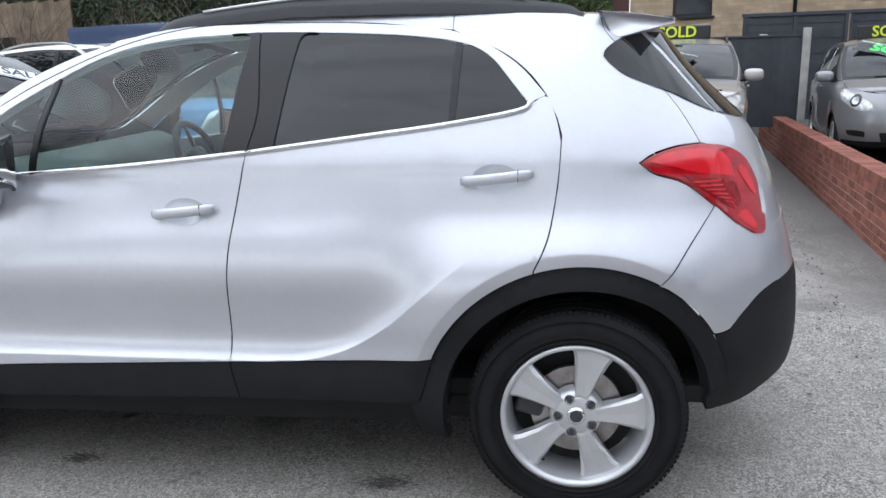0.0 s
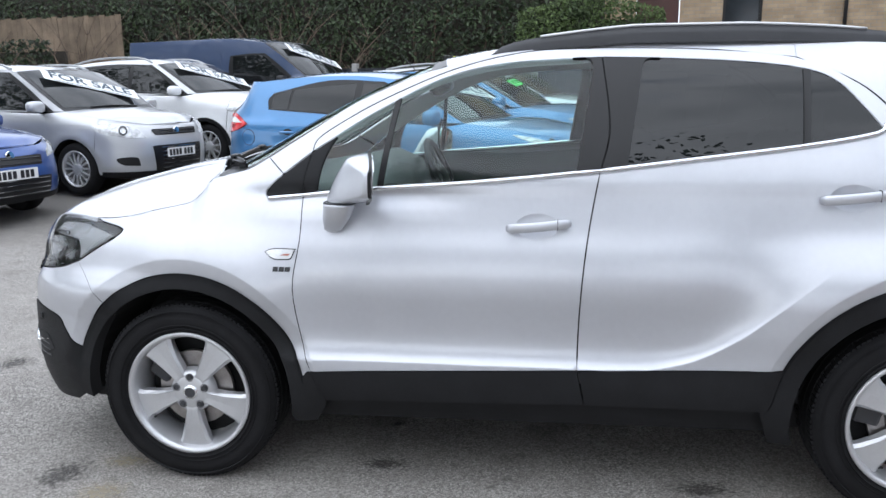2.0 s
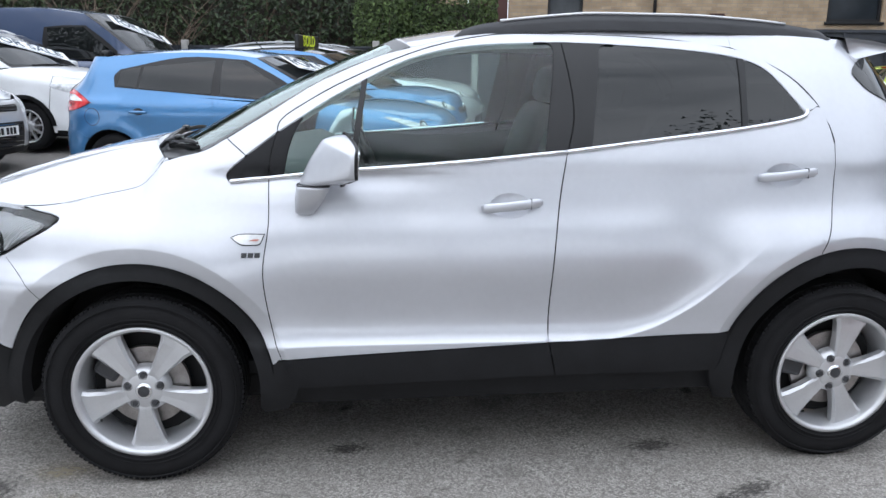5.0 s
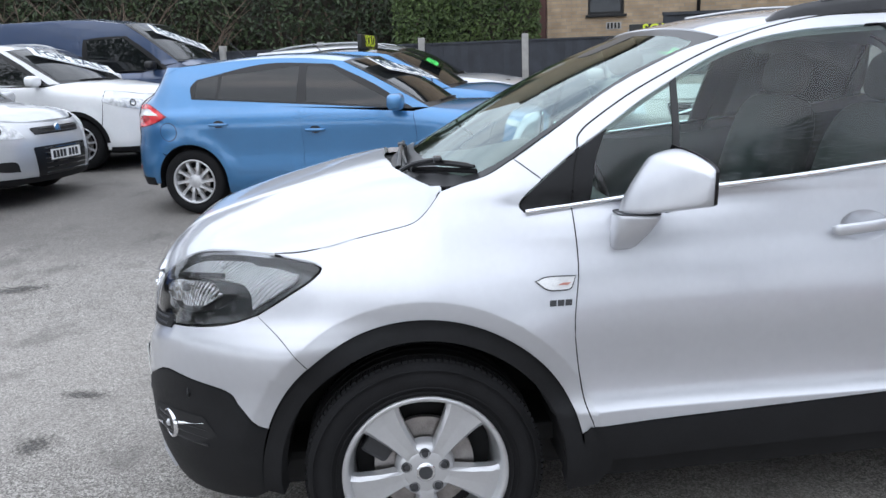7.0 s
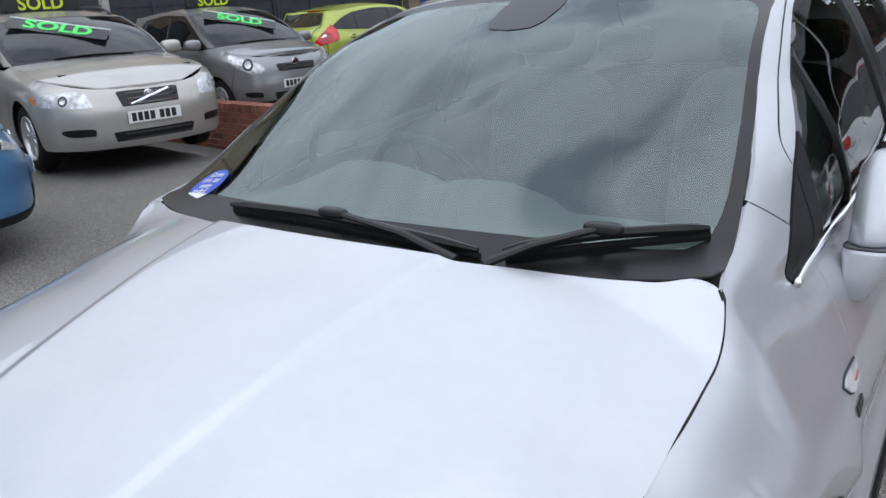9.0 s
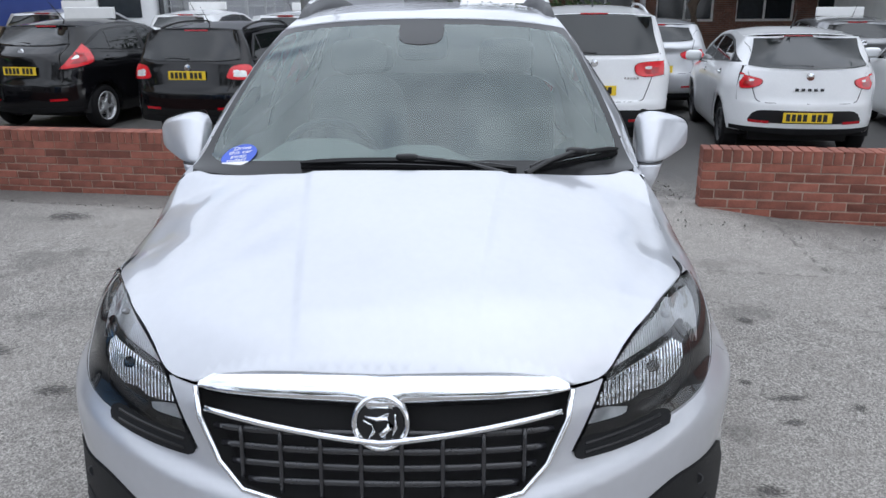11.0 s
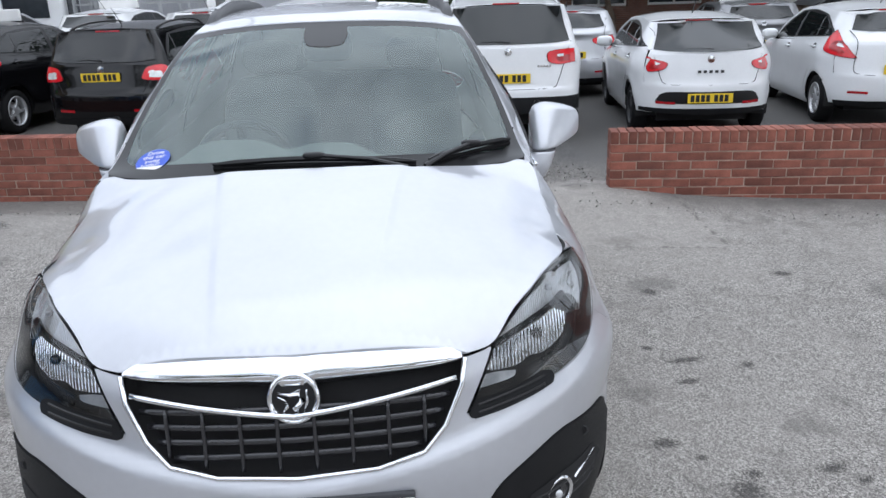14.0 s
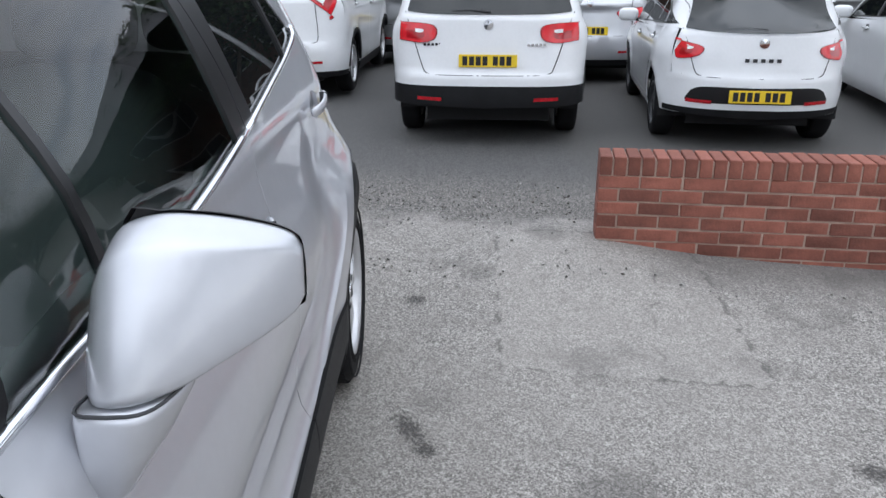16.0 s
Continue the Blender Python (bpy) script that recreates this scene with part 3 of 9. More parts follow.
    seam = math_node("MULTIPLY", ramp(math_node("ABSOLUTE", math_node("SUBTRACT", math_node("MAXIMUM", math_node("SUBTRACT", au, 0.25), av), 0.54), 0.0), 0.002, 0.014, 1.0, 0.0), ramp(cloudy, 0.42, 0.56))
    base = mix(math_node("MULTIPLY", seam, 0.55), base, (0.045, 0.042, 0.040))
    # asphalt darker towards +y, under the parked rows
    rows_dark = ramp(math_node("ADD", xyz.outputs[1], math_node("MULTIPLY", math_node("SUBTRACT", patchy, 0.5), 2.4)), 2.5, 4.3)
    base = mix(math_node("MULTIPLY", rows_dark, 0.62), base, mix(ramp(speck, 0.2, 0.9), (0.040, 0.037, 0.034), (0.150, 0.138, 0.125)))
    # grime along the foot of the low wall
    foot = math_node("MULTIPLY", ramp(math_node("ADD", along, math_node("MULTIPLY", cloudy, 0.35)), 3.75, 4.40), math_node("MAXIMUM", ramp(xyz.outputs[1], -2.5, -2.2, 1.0, 0.0), ramp(xyz.outputs[1], 1.2, 1.6)))
    base = mix(math_node("MULTIPLY", foot, 0.45), base, (0.085, 0.080, 0.074))
    # hairline cracks
    crack = nt.nodes.new("ShaderNodeTexVoronoi")
    crack.feature = "DISTANCE_TO_EDGE"
    crack.inputs["Scale"].default_value = 0.55
    wn_ = nt.nodes.new("ShaderNodeTexNoise")
    wn_.inputs["Scale"].default_value, wn_.inputs["Detail"].default_value = 2.2, 6.0
    nt.links.new(co, wn_.inputs["Vector"])
    warp = mix(0.35, co, wn_.outputs[1])
    nt.links.new(warp, crack.inputs["Vector"])
    line = math_node("MULTIPLY", ramp(crack.outputs[0], 0.0, 0.004, 1.0, 0.0), ramp(cloudy, 0.48, 0.58))
    base = mix(math_node("MULTIPLY", line, 0.35), base, (0.035, 0.033, 0.031))
    nt.links.new(base, p.inputs["Base Color"])
    b = nt.nodes.new("ShaderNodeBump")
    b.inputs["Strength"].default_value, b.inputs["Distance"].default_value = 0.35, 0.004
    nt.links.new(math_node("ADD", math_node("MULTIPLY", grit, 0.7), math_node("ADD", math_node("MULTIPLY", near, -0.8), math_node("MULTIPLY", speck, 0.8))), b.inputs["Height"])
    nt.links.new(b.outputs[0], p.inputs["Normal"])
    return m


ASPHALT = asphalt()
bm = bmesh.new()
n = 150
xs = [(-1 + 2 * i / n) for i in range(n + 1)]
xs = [12 * u + 110 * u ** 5 + 2.0 for u in xs]
grid = [[bm.verts.new((x, y, ground_z(x, y))) for y in xs] for x in xs]
for i in range(n):
    for j in range(n):
        bm.faces.new((grid[i][j], grid[i + 1][j], grid[i + 1][j + 1], grid[i][j + 1]))
tagged(part("ground", bm, ASPHALT, smooth=True), "grey worn asphalt of a car sales lot", "ground", kind="structure")

# loose chippings by the gap and the wall's foot
rng = random.Random(7)
GRIT = mat("loose_chippings", (0.30, 0.29, 0.27), 0.9, vary=0.3, scale=30, island=0.5)
bm = bmesh.new()
for k in range(1500):
    if k < 950:
        y = rng.uniform(-2.1, 1.3)
        x = 4.55 + 0.175 * y + rng.gauss(0.55, 0.35)
    else:
        y = rng.uniform(-6, 9)
        x = 3.92 + 0.175 * y - abs(rng.gauss(0, 0.14))
    r = rng.uniform(0.004, 0.014)
    m = Matrix.Translation((x, y, ground_z(x, y) + r * 0.3)) @ Euler((rng.random() * 3, rng.random() * 3, rng.random() * 3)).to_matrix().to_4x4() @ Matrix.Diagonal((r, r * rng.uniform(0.6, 1), r * rng.uniform(0.5, 0.9), 1))
    pts = [bm.verts.new(m @ Vector(q)) for q in ((1, 0, 0), (-1, 0, 0), (0, 1, 0), (0, -1, 0), (0, 0, 1), (0, 0, -1))]
    for a, b, c in ((0, 2, 4), (2, 1, 4), (1, 3, 4), (3, 0, 4)):
        bm.faces.new((pts[a], pts[b], pts[c]))
tagged(part("gravel", bm, GRIT), "loose grey chippings on the asphalt", "gravel", kind="stuff")


def stain_mat(name, color, cover):
    m = bpy.data.materials.new(name)
    m.use_nodes = True
    nt = m.node_tree
    p = nt.nodes["Principled BSDF"]
    p.inputs["Base Color"].default_value = (*color, 1)
    p.inputs["Roughness"].default_value = 0.7
    co = nt.nodes.new("ShaderNodeTexCoord")
    ln = nt.nodes.new("ShaderNodeVectorMath")
    ln.operation = "LENGTH"
    nz = nt.nodes.new("ShaderNodeTexNoise")
    nz.inputs["Scale"].default_value, nz.inputs["Detail"].default_value = 5.0, 6.0
    nt.links.new(co.outputs["Object"], ln.inputs[0])
    nt.links.new(co.outputs["Object"], nz.inputs["Vector"])
    ad = nt.nodes.new("ShaderNodeMath")
    ad.operation = "MULTIPLY_ADD"
    ad.inputs[1].default_value = 2.6
    nt.links.new(nz.outputs[0], ad.inputs[0])
    nt.links.new(ln.outputs["Value"], ad.inputs[2])
    r = nt.nodes.new("ShaderNodeMapRange")
    r.inputs[1].default_value, r.inputs[2].default_value, r.inputs[3].default_value, r.inputs[4].default_value = 1.55, 2.15, cover, 0.0
    nt.links.new(ad.outputs[0], r.inputs[0])
    nt.links.new(r.outputs[0], p.inputs["Alpha"])
    return m


OIL = stain_mat("oil_stain", (0.070, 0.065, 0.060), 0.62)
SAND = stain_mat("pale_stain", (0.42, 0.36, 0.26), 0.5)
for x, y, a, b, rot, mt in ((1.90, -0.72, 0.15, 0.07, 5, OIL), (0.68, -0.29, 0.05, 0.03, 20, OIL), (0.70, -0.66, 0.13, 0.06, 0, OIL), (-0.33, -0.76, 0.16, 0.08, 0, SAND), (2.26, -0.20, 0.06, 0.04, 60, OIL),
                            (0.13, -1.23, 0.08, 0.05, 80, OIL), (0.02, -1.33, 0.04, 0.03, 80, OIL), (-0.19, -1.41, 0.09, 0.10, 70, OIL), (-0.10, -1.47, 0.05, 0.05, 70, OIL), (0.81, -1.56, 0.04, 0.13, 10, OIL), (0.95, -1.42, 0.05, 0.04, 10, OIL),
                            (0.60, -1.50, 0.04, 0.07, 10, OIL), (0.74, -1.83, 0.04, 0.05, 30, OIL), (-0.08, -1.78, 0.04, 0.09, 20, OIL), (-0.16, -1.85, 0.03, 0.05, 20, OIL), (-0.45, -1.84, 0.07, 0.10, 30, OIL), (-0.61, -1.57, 0.04, 0.11, 15, OIL),
                            (-0.53, -0.89, 0.12, 0.14, 0, OIL), (-0.62, -1.50, 0.10, 0.12, 0, SAND), (-0.30, -1.00, 0.14, 0.10, 0, SAND), (-0.20, 1.22, 0.10, 0.07, 30, OIL), (-0.21, 0.99, 0.12, 0.08, 40, OIL), (0.22, 1.80, 0.10, 0.16, 20, OIL),
                            (1.12, 2.15, 0.12, 0.20, 10, OIL), (0.77, 1.63, 0.08, 0.12, 10, OIL), (3.55, 2.96, 0.30, 0.16, 80, OIL), (-0.57, 0.18, 0.10, 0.16, 0, OIL), (2.15, -1.07, 0.16, 0.06, 20, OIL), (2.02, -1.13, 0.07, 0.05, 0, OIL), (3.23, -1.07, 0.09, 0.07, 20, OIL),
                            (1.68, -1.67, 0.08, 0.06, 0, OIL), (1.93, -2.58, 0.07, 0.09, 0, OIL), (-1.54, 0.75, 0.06, 0.16, 80, OIL), (-1.57, 0.24, 0.10, 0.12, 0, OIL), (-2.6, 2.6, 0.30, 0.14, 0, OIL), (-3.2, 1.6, 0.34, 0.10, 30, OIL)):
    bm = bmesh.new()
    bm.faces.new([bm.verts.new((1.15 * math.cos(k * math.tau / 28), 1.15 * math.sin(k * math.tau / 28), 0)) for k in range(28)])
    st = part("ground_stain", bm, mt)
    st.matrix_world = pose(x, y, ground_z(x, y) + 0.004, 0, 0, rot) @ Matrix.Diagonal((a, b, 1, 1))
    tagged(st, "dark oily stain soaked into the asphalt" if mt is OIL else "pale sandy stain on the asphalt", "stain", group="stains on the asphalt")

# --------------------------------------------------------- buildings behind
def brickwork(name, c1, c2, mortar, bw=0.225, bh=0.075):
    m = bpy.data.materials.new(name)
    m.use_nodes = True
    nt = m.node_tree
    p = nt.nodes["Principled BSDF"]
    p.inputs["Roughness"].default_value = 0.85
    co = nt.nodes.new("ShaderNodeTexCoord")
    br = nt.nodes.new("ShaderNodeTexBrick")
    br.inputs["Scale"].default_value, br.inputs["Mortar Size"].default_value = 1.0, 0.006
    br.inputs["Brick Width"].default_value, br.inputs["Row Height"].default_value = bw, bh
    for k, c in (("Color1", c1), ("Color2", c2), ("Mortar", mortar)):
        br.inputs[k].default_value = (*c, 1)
    mp = nt.nodes.new("ShaderNodeMapping")
    mp.inputs["Rotation"].default_value = (radians(90), 0, 0)
    nt.links.new(co.outputs["Object"], mp.inputs[0])
    nt.links.new(mp.outputs[0], br.inputs["Vector"])
    nz = nt.nodes.new("ShaderNodeTexNoise")
    nz.inputs["Scale"].default_value, nz.inputs["Detail"].default_value = 3.0, 8.0
    nt.links.new(co.outputs["Object"], nz.inputs["Vector"])
    mx = nt.nodes.new("ShaderNodeMixRGB")
    mx.blend_type = "MULTIPLY"
    mx.inputs[0].default_value = 0.7
    rr = nt.nodes.new("ShaderNodeMapRange")
    rr.inputs[1].default_value, rr.inputs[2].default_value, rr.inputs[3].default_value, rr.inputs[4].default_value = 0.3, 0.7, 0.65, 1.15
    nt.links.new(nz.outputs[0], rr.inputs[0])
    nt.links.new(br.outputs[0], mx.inputs[1])
    nt.links.new(rr.outputs[0], mx.inputs[2])
    nt.links.new(mx.outputs[0], p.inputs["Base Color"])
    b = nt.nodes.new("ShaderNodeBump")
    b.inputs["Strength"].default_value, b.inputs["Distance"].default_value = 0.5, 0.006
    b.invert = True
    nt.links.new(br.outputs[1], b.inputs["Height"])
    nt.links.new(b.outputs[0], p.inputs["Normal"])
    return m


BUFF = brickwork("buff_brick", (0.46, 0.34, 0.22), (0.36, 0.26, 0.165), (0.30, 0.27, 0.23))
FENCEGREY = mat("dark_grey_fence_paint", (0.032, 0.036, 0.045), 0.6, vary=0.25, scale=4, bump=0.15, bscale=50, island=0.14)
CONCRETE = mat("concrete", (0.36, 0.35, 0.33), 0.9, vary=0.2, scale=8, bump=0.3, bscale=60)
BROWNDOOR = mat("brown_door_paint", (0.07, 0.024, 0.018), 0.45, vary=0.12, scale=3)
WINDOWDARK = mat("dark_window_glass", (0.02, 0.025, 0.03), 0.08, vary=0.2)


def fence_line(x):
    return 11.95 - 0.2 * x


FM = pose(0.94, fence_line(0.94), 0, 0, 0, -11.3)  # fence frame: x along it, y away from the lot
fence = thing("fence", "dark grey close-boarded fence between pale concrete posts", "fence", FM, kind="structure")
for k in range(-7, 4):
    px = k * 1.88
    gz = ground_z(*(FM @ Vector((px, 0, 0)))[:2])
    bm = boxed((px - 0.06, -0.06, gz - 0.2), (px + 0.06, 0.06, 1.93), 0.012)
    part("fence_post", bm, CONCRETE, fence, "pale concrete fence post")
    if k < 3:
        bm = bmesh.new()
        for j in range(16):
            x0 = px + 0.06 + j * 0.110
            block(bm, (x0, -0.012 + 0.012 * (j % 2), gz + 0.02), (x0 + 0.118, 0.006 + 0.012 * (j % 2), 1.80))
        block(bm, (px + 0.06, -0.03, 1.80), (px + 1.82, 0.03, 1.83))
        block(bm, (px + 0.06, 0.02, 1.55), (px + 1.82, 0.05, 1.62))
        part("fence_panel", bm, FENCEGREY, fence)

F2 = pose(5.95, 13.05, 0, 0, 0, -10.0)
slat = thing("slatted_fence", "tall dark grey horizontally slatted timber fence", "fence", F2, kind="structure")
for k in range(5):
    bm = bmesh.new()
    px = k * 1.86
    for j in range(15):
        z0 = 0.16 + j * 0.138
        block(bm, (px + 0.05, -0.012 + 0.014 * (j % 2), z0), (px + 1.81, 0.006 + 0.014 * (j % 2), z0 + 0.15))
    for q in (px + 0.02, px + 0.92, px + 1.80):
        block(bm, (q, -0.045, 0.1), (q + 0.055, 0.0, 2.27))
    block(bm, (px, -0.05, 2.24), (px + 1.86, 0.03, 2.30))
    part("fence_panel", bm, FENCEGREY, slat)
bm = boxed((0, -0.12, -0.2), (9.3, 0.10, 0.2), 0.02)
part("gravel_board", bm, CONCRETE, slat)
# leaning post where the low wall ends
post = part("concrete_post", boxed((-0.07, -0.07, -0.1), (0.07, 0.07, 1.98), 0.015), CONCRETE)
post.matrix_world = pose(5.93, 11.8, ground_z(5.93, 11.8), 0, 4.0, -8)
tagged(post, "pale leaning concrete post at the wall's end", "post")

# buff brick house behind the fence
BM = pose(1.95, 15.1, 0, 0, 0, -8.0)
house = thing("brick_building", "buff brick building with a brown door behind the fence", "building", BM)
def wall_with_holes(x0, x1, z0, z1, y0, y1, holes):
    """A wall in the xz plane with rectangular openings right through it."""
    bm = bmesh.new()
    cuts = sorted({x0, x1, *[h[0] for h in holes], *[h[1] for h in holes]})
    for a, b in zip(cuts, cuts[1:]):
        spans = sorted((h[2], h[3]) for h in holes if h[0] <= a + 1e-6 and h[1] >= b - 1e-6)
        z = z0
        for lo, hi in spans:
            if lo > z + 1e-6:
                block(bm, (a, y0, z), (b, y1, lo))
            z = hi
        if z < z1 - 1e-6:
            block(bm, (a, y0, z), (b, y1, z1))
    return bm
HOLES = [(1.12, 2.06, 1.25, 3.3), (2.95, 3.75, 2.38, 3.6), (9.2, 10.4, 2.55, 3.7), (12.0, 13.2, 2.55, 3.7)]
part("wall", wall_with_holes(-1.2, 22, -0.3, 7.0, 0, 0.3, HOLES), BUFF, house)
part("wall", boxed((-1.5, 0.0, -0.3), (-1.2, 9, 7.0)), BUFF, house)
door = part("door", boxed((1.14, 0.05, 1.25), (2.04, 0.10, 3.3), 0.01), BROWNDOOR, house, "plain brown door")
part("door_step", boxed((0.9, -0.9, 0.0), (2.3, -0.01, 1.24), 0.02), CONCRETE, house)
for h in HOLES[1:]:
    w = part("window", boxed((h[0], 0.10, h[2]), (h[1], 0.13, h[3])), WINDOWDARK, house)
    part("window_frame", boxed((h[0], 0.05, h[2]), (h[0] + 0.06, 0.14, h[3])), BLACK, w)
    part("window_frame", boxed((h[1] - 0.06, 0.05, h[2]), (h[1], 0.14, h[3])), BLACK, w)
    part("window_frame", boxed((h[0] + 0.06, 0.05, h[2]), (h[1] - 0.06, 0.14, h[2] + 0.06)), BLACK, w)
    part("window_sill", boxed((h[0] - 0.05, -0.06, h[2] - 0.06), (h[1] + 0.05, -0.002, h[2] - 0.002), 0.008), BLACK, w)
for x in (5.35, 11.4):
    part("drain_pipe", sweep(bmesh.new(), [(x, -0.07, -0.2), (x, -0.07, 6.8)], 0.04, 10), BLACK, house, smooth=True)
for x, z in ((3.35, 2.05), (6.6, 2.55)):
    v = part("air_vent", boxed((x, -0.012, z), (x + 0.34, -0.001, z + 0.16), 0.004), BROWNDOOR if x > 5 else CONCRETE, house)
    for j in range(4):
        part("vent_slot", boxed((x + 0.03 + j * 0.078, -0.016, z + 0.02), (x + 0.07 + j * 0.078, -0.0125, z + 0.14)), MATTBLACK, v)
part("roof", boxed((-1.7, -0.4, 7.0), (22.2, 9.2, 7.25), 0.03), GREYTRIM, house)

# ------------------------------------------------------- ivy, bushes, trees
LEAF = mat("ivy_leaf", (0.040, 0.062, 0.022), 0.55, vary=0.45, scale=1.2, island=0.6, dark=(0.014, 0.026, 0.010))
CONIFER = mat("conifer_green", (0.085, 0.125, 0.035), 0.7, vary=0.4, scale=2, island=0.5, dark=(0.03, 0.055, 0.015))
BARK = mat("bark", (0.13, 0.095, 0.07), 0.9, vary=0.35, scale=5, bump=0.5, bscale=30)
TREELEAF = mat("tree_leaf", (0.05, 0.085, 0.024), 0.6, vary=0.4, scale=1, island=0.55, dark=(0.018, 0.036, 0.012))


def leaves(bm, rnd, n, place, size, droop=0.0):
    """n small bent leaves at places given by place(rnd) -> (position, outward)."""
    for _ in range(n):
        p, o = place(rnd)
        o = Vector(o) + Vector((rnd.gauss(0, 0.6), rnd.gauss(0, 0.6), rnd.gauss(0, 0.6)))
        o = o.normalized() if o.length > 1e-3 else Vector((0, 0, 1))
        a = o.orthogonal().normalized()
        a = Matrix.Rotation(rnd.random() * math.tau, 3, o) @ a
        b = o.cross(a)
        s = size * rnd.uniform(0.6, 1.3)
        p = Vector(p)
        q = [p - a * s, p + b * s * 0.55 + o * s * 0.2, p + a * s + Vector((0, 0, -droop * s)), p - b * s * 0.55 + o * s * 0.2]
        bm.faces.new([bm.verts.new(v) for v in q])


def hedge(name, label, m, length, height, depth, n, size, material, category="hedge", seed=1):
    rnd = random.Random(seed)
    ob = thing(name, label, category, m, kind="stuff")
    noise_at = lambda x, z: noise.noise(Vector((x * 0.55, z * 0.7, seed * 3.7)))

    def place(r):
        x = r.uniform(0, length)
        top = height * (0.86 + 0.18 * noise.noise(Vector((x * 0.35, seed, 0.0))))
        z = top * (r.random() ** 0.8)
        y = -depth * (0.55 + 0.55 * noise_at(x, z)) * (1 - 0.35 * z / height) + r.gauss(0, 0.07)
        return (x, y, z), (0, -1, 0.35)
    bm = bmesh.new()
    leaves(bm, rnd, n, place, size, 0.3)
    part("foliage", bm, material, ob)
    bm = bmesh.new()
    for k in range(int(length * 1.1)):
        x = rnd.uniform(0, length)
        sweep(bm, [(x, -0.05, 0), (x + rnd.gauss(0, 0.2), -0.15, height * 0.4), (x + rnd.gauss(0, 0.4), -0.2, height * 0.75)], [0.05, 0.035, 0.012], 5)
    part("stems", bm, BARK, ob)
    # slab added behind the leaves, its dark colour standing for shade between them
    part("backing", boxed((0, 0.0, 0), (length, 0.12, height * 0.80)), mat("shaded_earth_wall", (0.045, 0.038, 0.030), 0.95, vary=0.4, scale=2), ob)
    return ob


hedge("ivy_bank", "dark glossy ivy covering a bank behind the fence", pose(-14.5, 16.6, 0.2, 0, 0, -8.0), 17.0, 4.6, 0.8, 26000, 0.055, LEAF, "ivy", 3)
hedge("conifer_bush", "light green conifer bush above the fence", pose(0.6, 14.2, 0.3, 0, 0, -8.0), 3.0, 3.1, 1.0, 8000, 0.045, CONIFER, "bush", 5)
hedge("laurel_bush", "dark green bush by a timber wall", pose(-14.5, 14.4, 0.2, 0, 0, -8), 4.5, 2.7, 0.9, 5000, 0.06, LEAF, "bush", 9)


def bare_shrub(x, y, h, seed):
    rnd = random.Random(seed)
    ob = thing("bare_shrub", "leafless brown shrub with thin arching stems", "shrub", pose(x, y, ground_z(x, y)), group="bare shrubs")
    for k in range(14):
        a = rnd.random() * math.tau
        l = h * rnd.uniform(0.6, 1.0)
        pts = [(0.1 * math.cos(a), 0.1 * math.sin(a), 0)]
        for j in range(1, 6):
            u = j / 5
            pts.append((math.cos(a) * l * 0.45 * u * u + rnd.gauss(0, 0.05), math.sin(a) * l * 0.35 * u * u + rnd.gauss(0, 0.05), l * u * (1 - 0.15 * u)))
        bm = sweep(bmesh.new(), pts, [0.016 * (1 - 0.14 * j) for j in range(6)], 5)
        for _ in range(5):
            j = rnd.randint(2, 4)
            q = Vector(pts[j])
            sweep(bm, [q, q + Vector((rnd.gauss(0, 0.25), rnd.gauss(0, 0.2), rnd.uniform(0.1, 0.5)))], [0.008, 0.003], 4)
        part("stem", bm, BARK, ob)
    return ob


for i, (x, y, h) in enumerate(((-9.5, 13.2, 3.6), (-7.2, 13.6, 3.4), (-5.0, 14.0, 3.8), (-3.6, 14.1, 3.4), (-11.5, 13.0, 3.4))):
    bare_shrub(x, y, h, 40 + i)
TIMBER = mat("weathered_timber", (0.20, 0.15, 0.105), 0.85, vary=0.35, scale=2.5, bump=0.3, bscale=30, island=0.2)
bm = bmesh.new()
for k in range(60):
    block(bm, (k * 0.15, 0, 0), (k * 0.15 + 0.144, 0.025, 3.1 + 0.02 * (k % 3)))
tw = part("timber_wall", bm, TIMBER)
tw.matrix_world = pose(-18.0, 15.6, 0.1, 0, 0, -6)
tagged(tw, "weathered brown vertical timber boarding", "boarding", kind="structure")


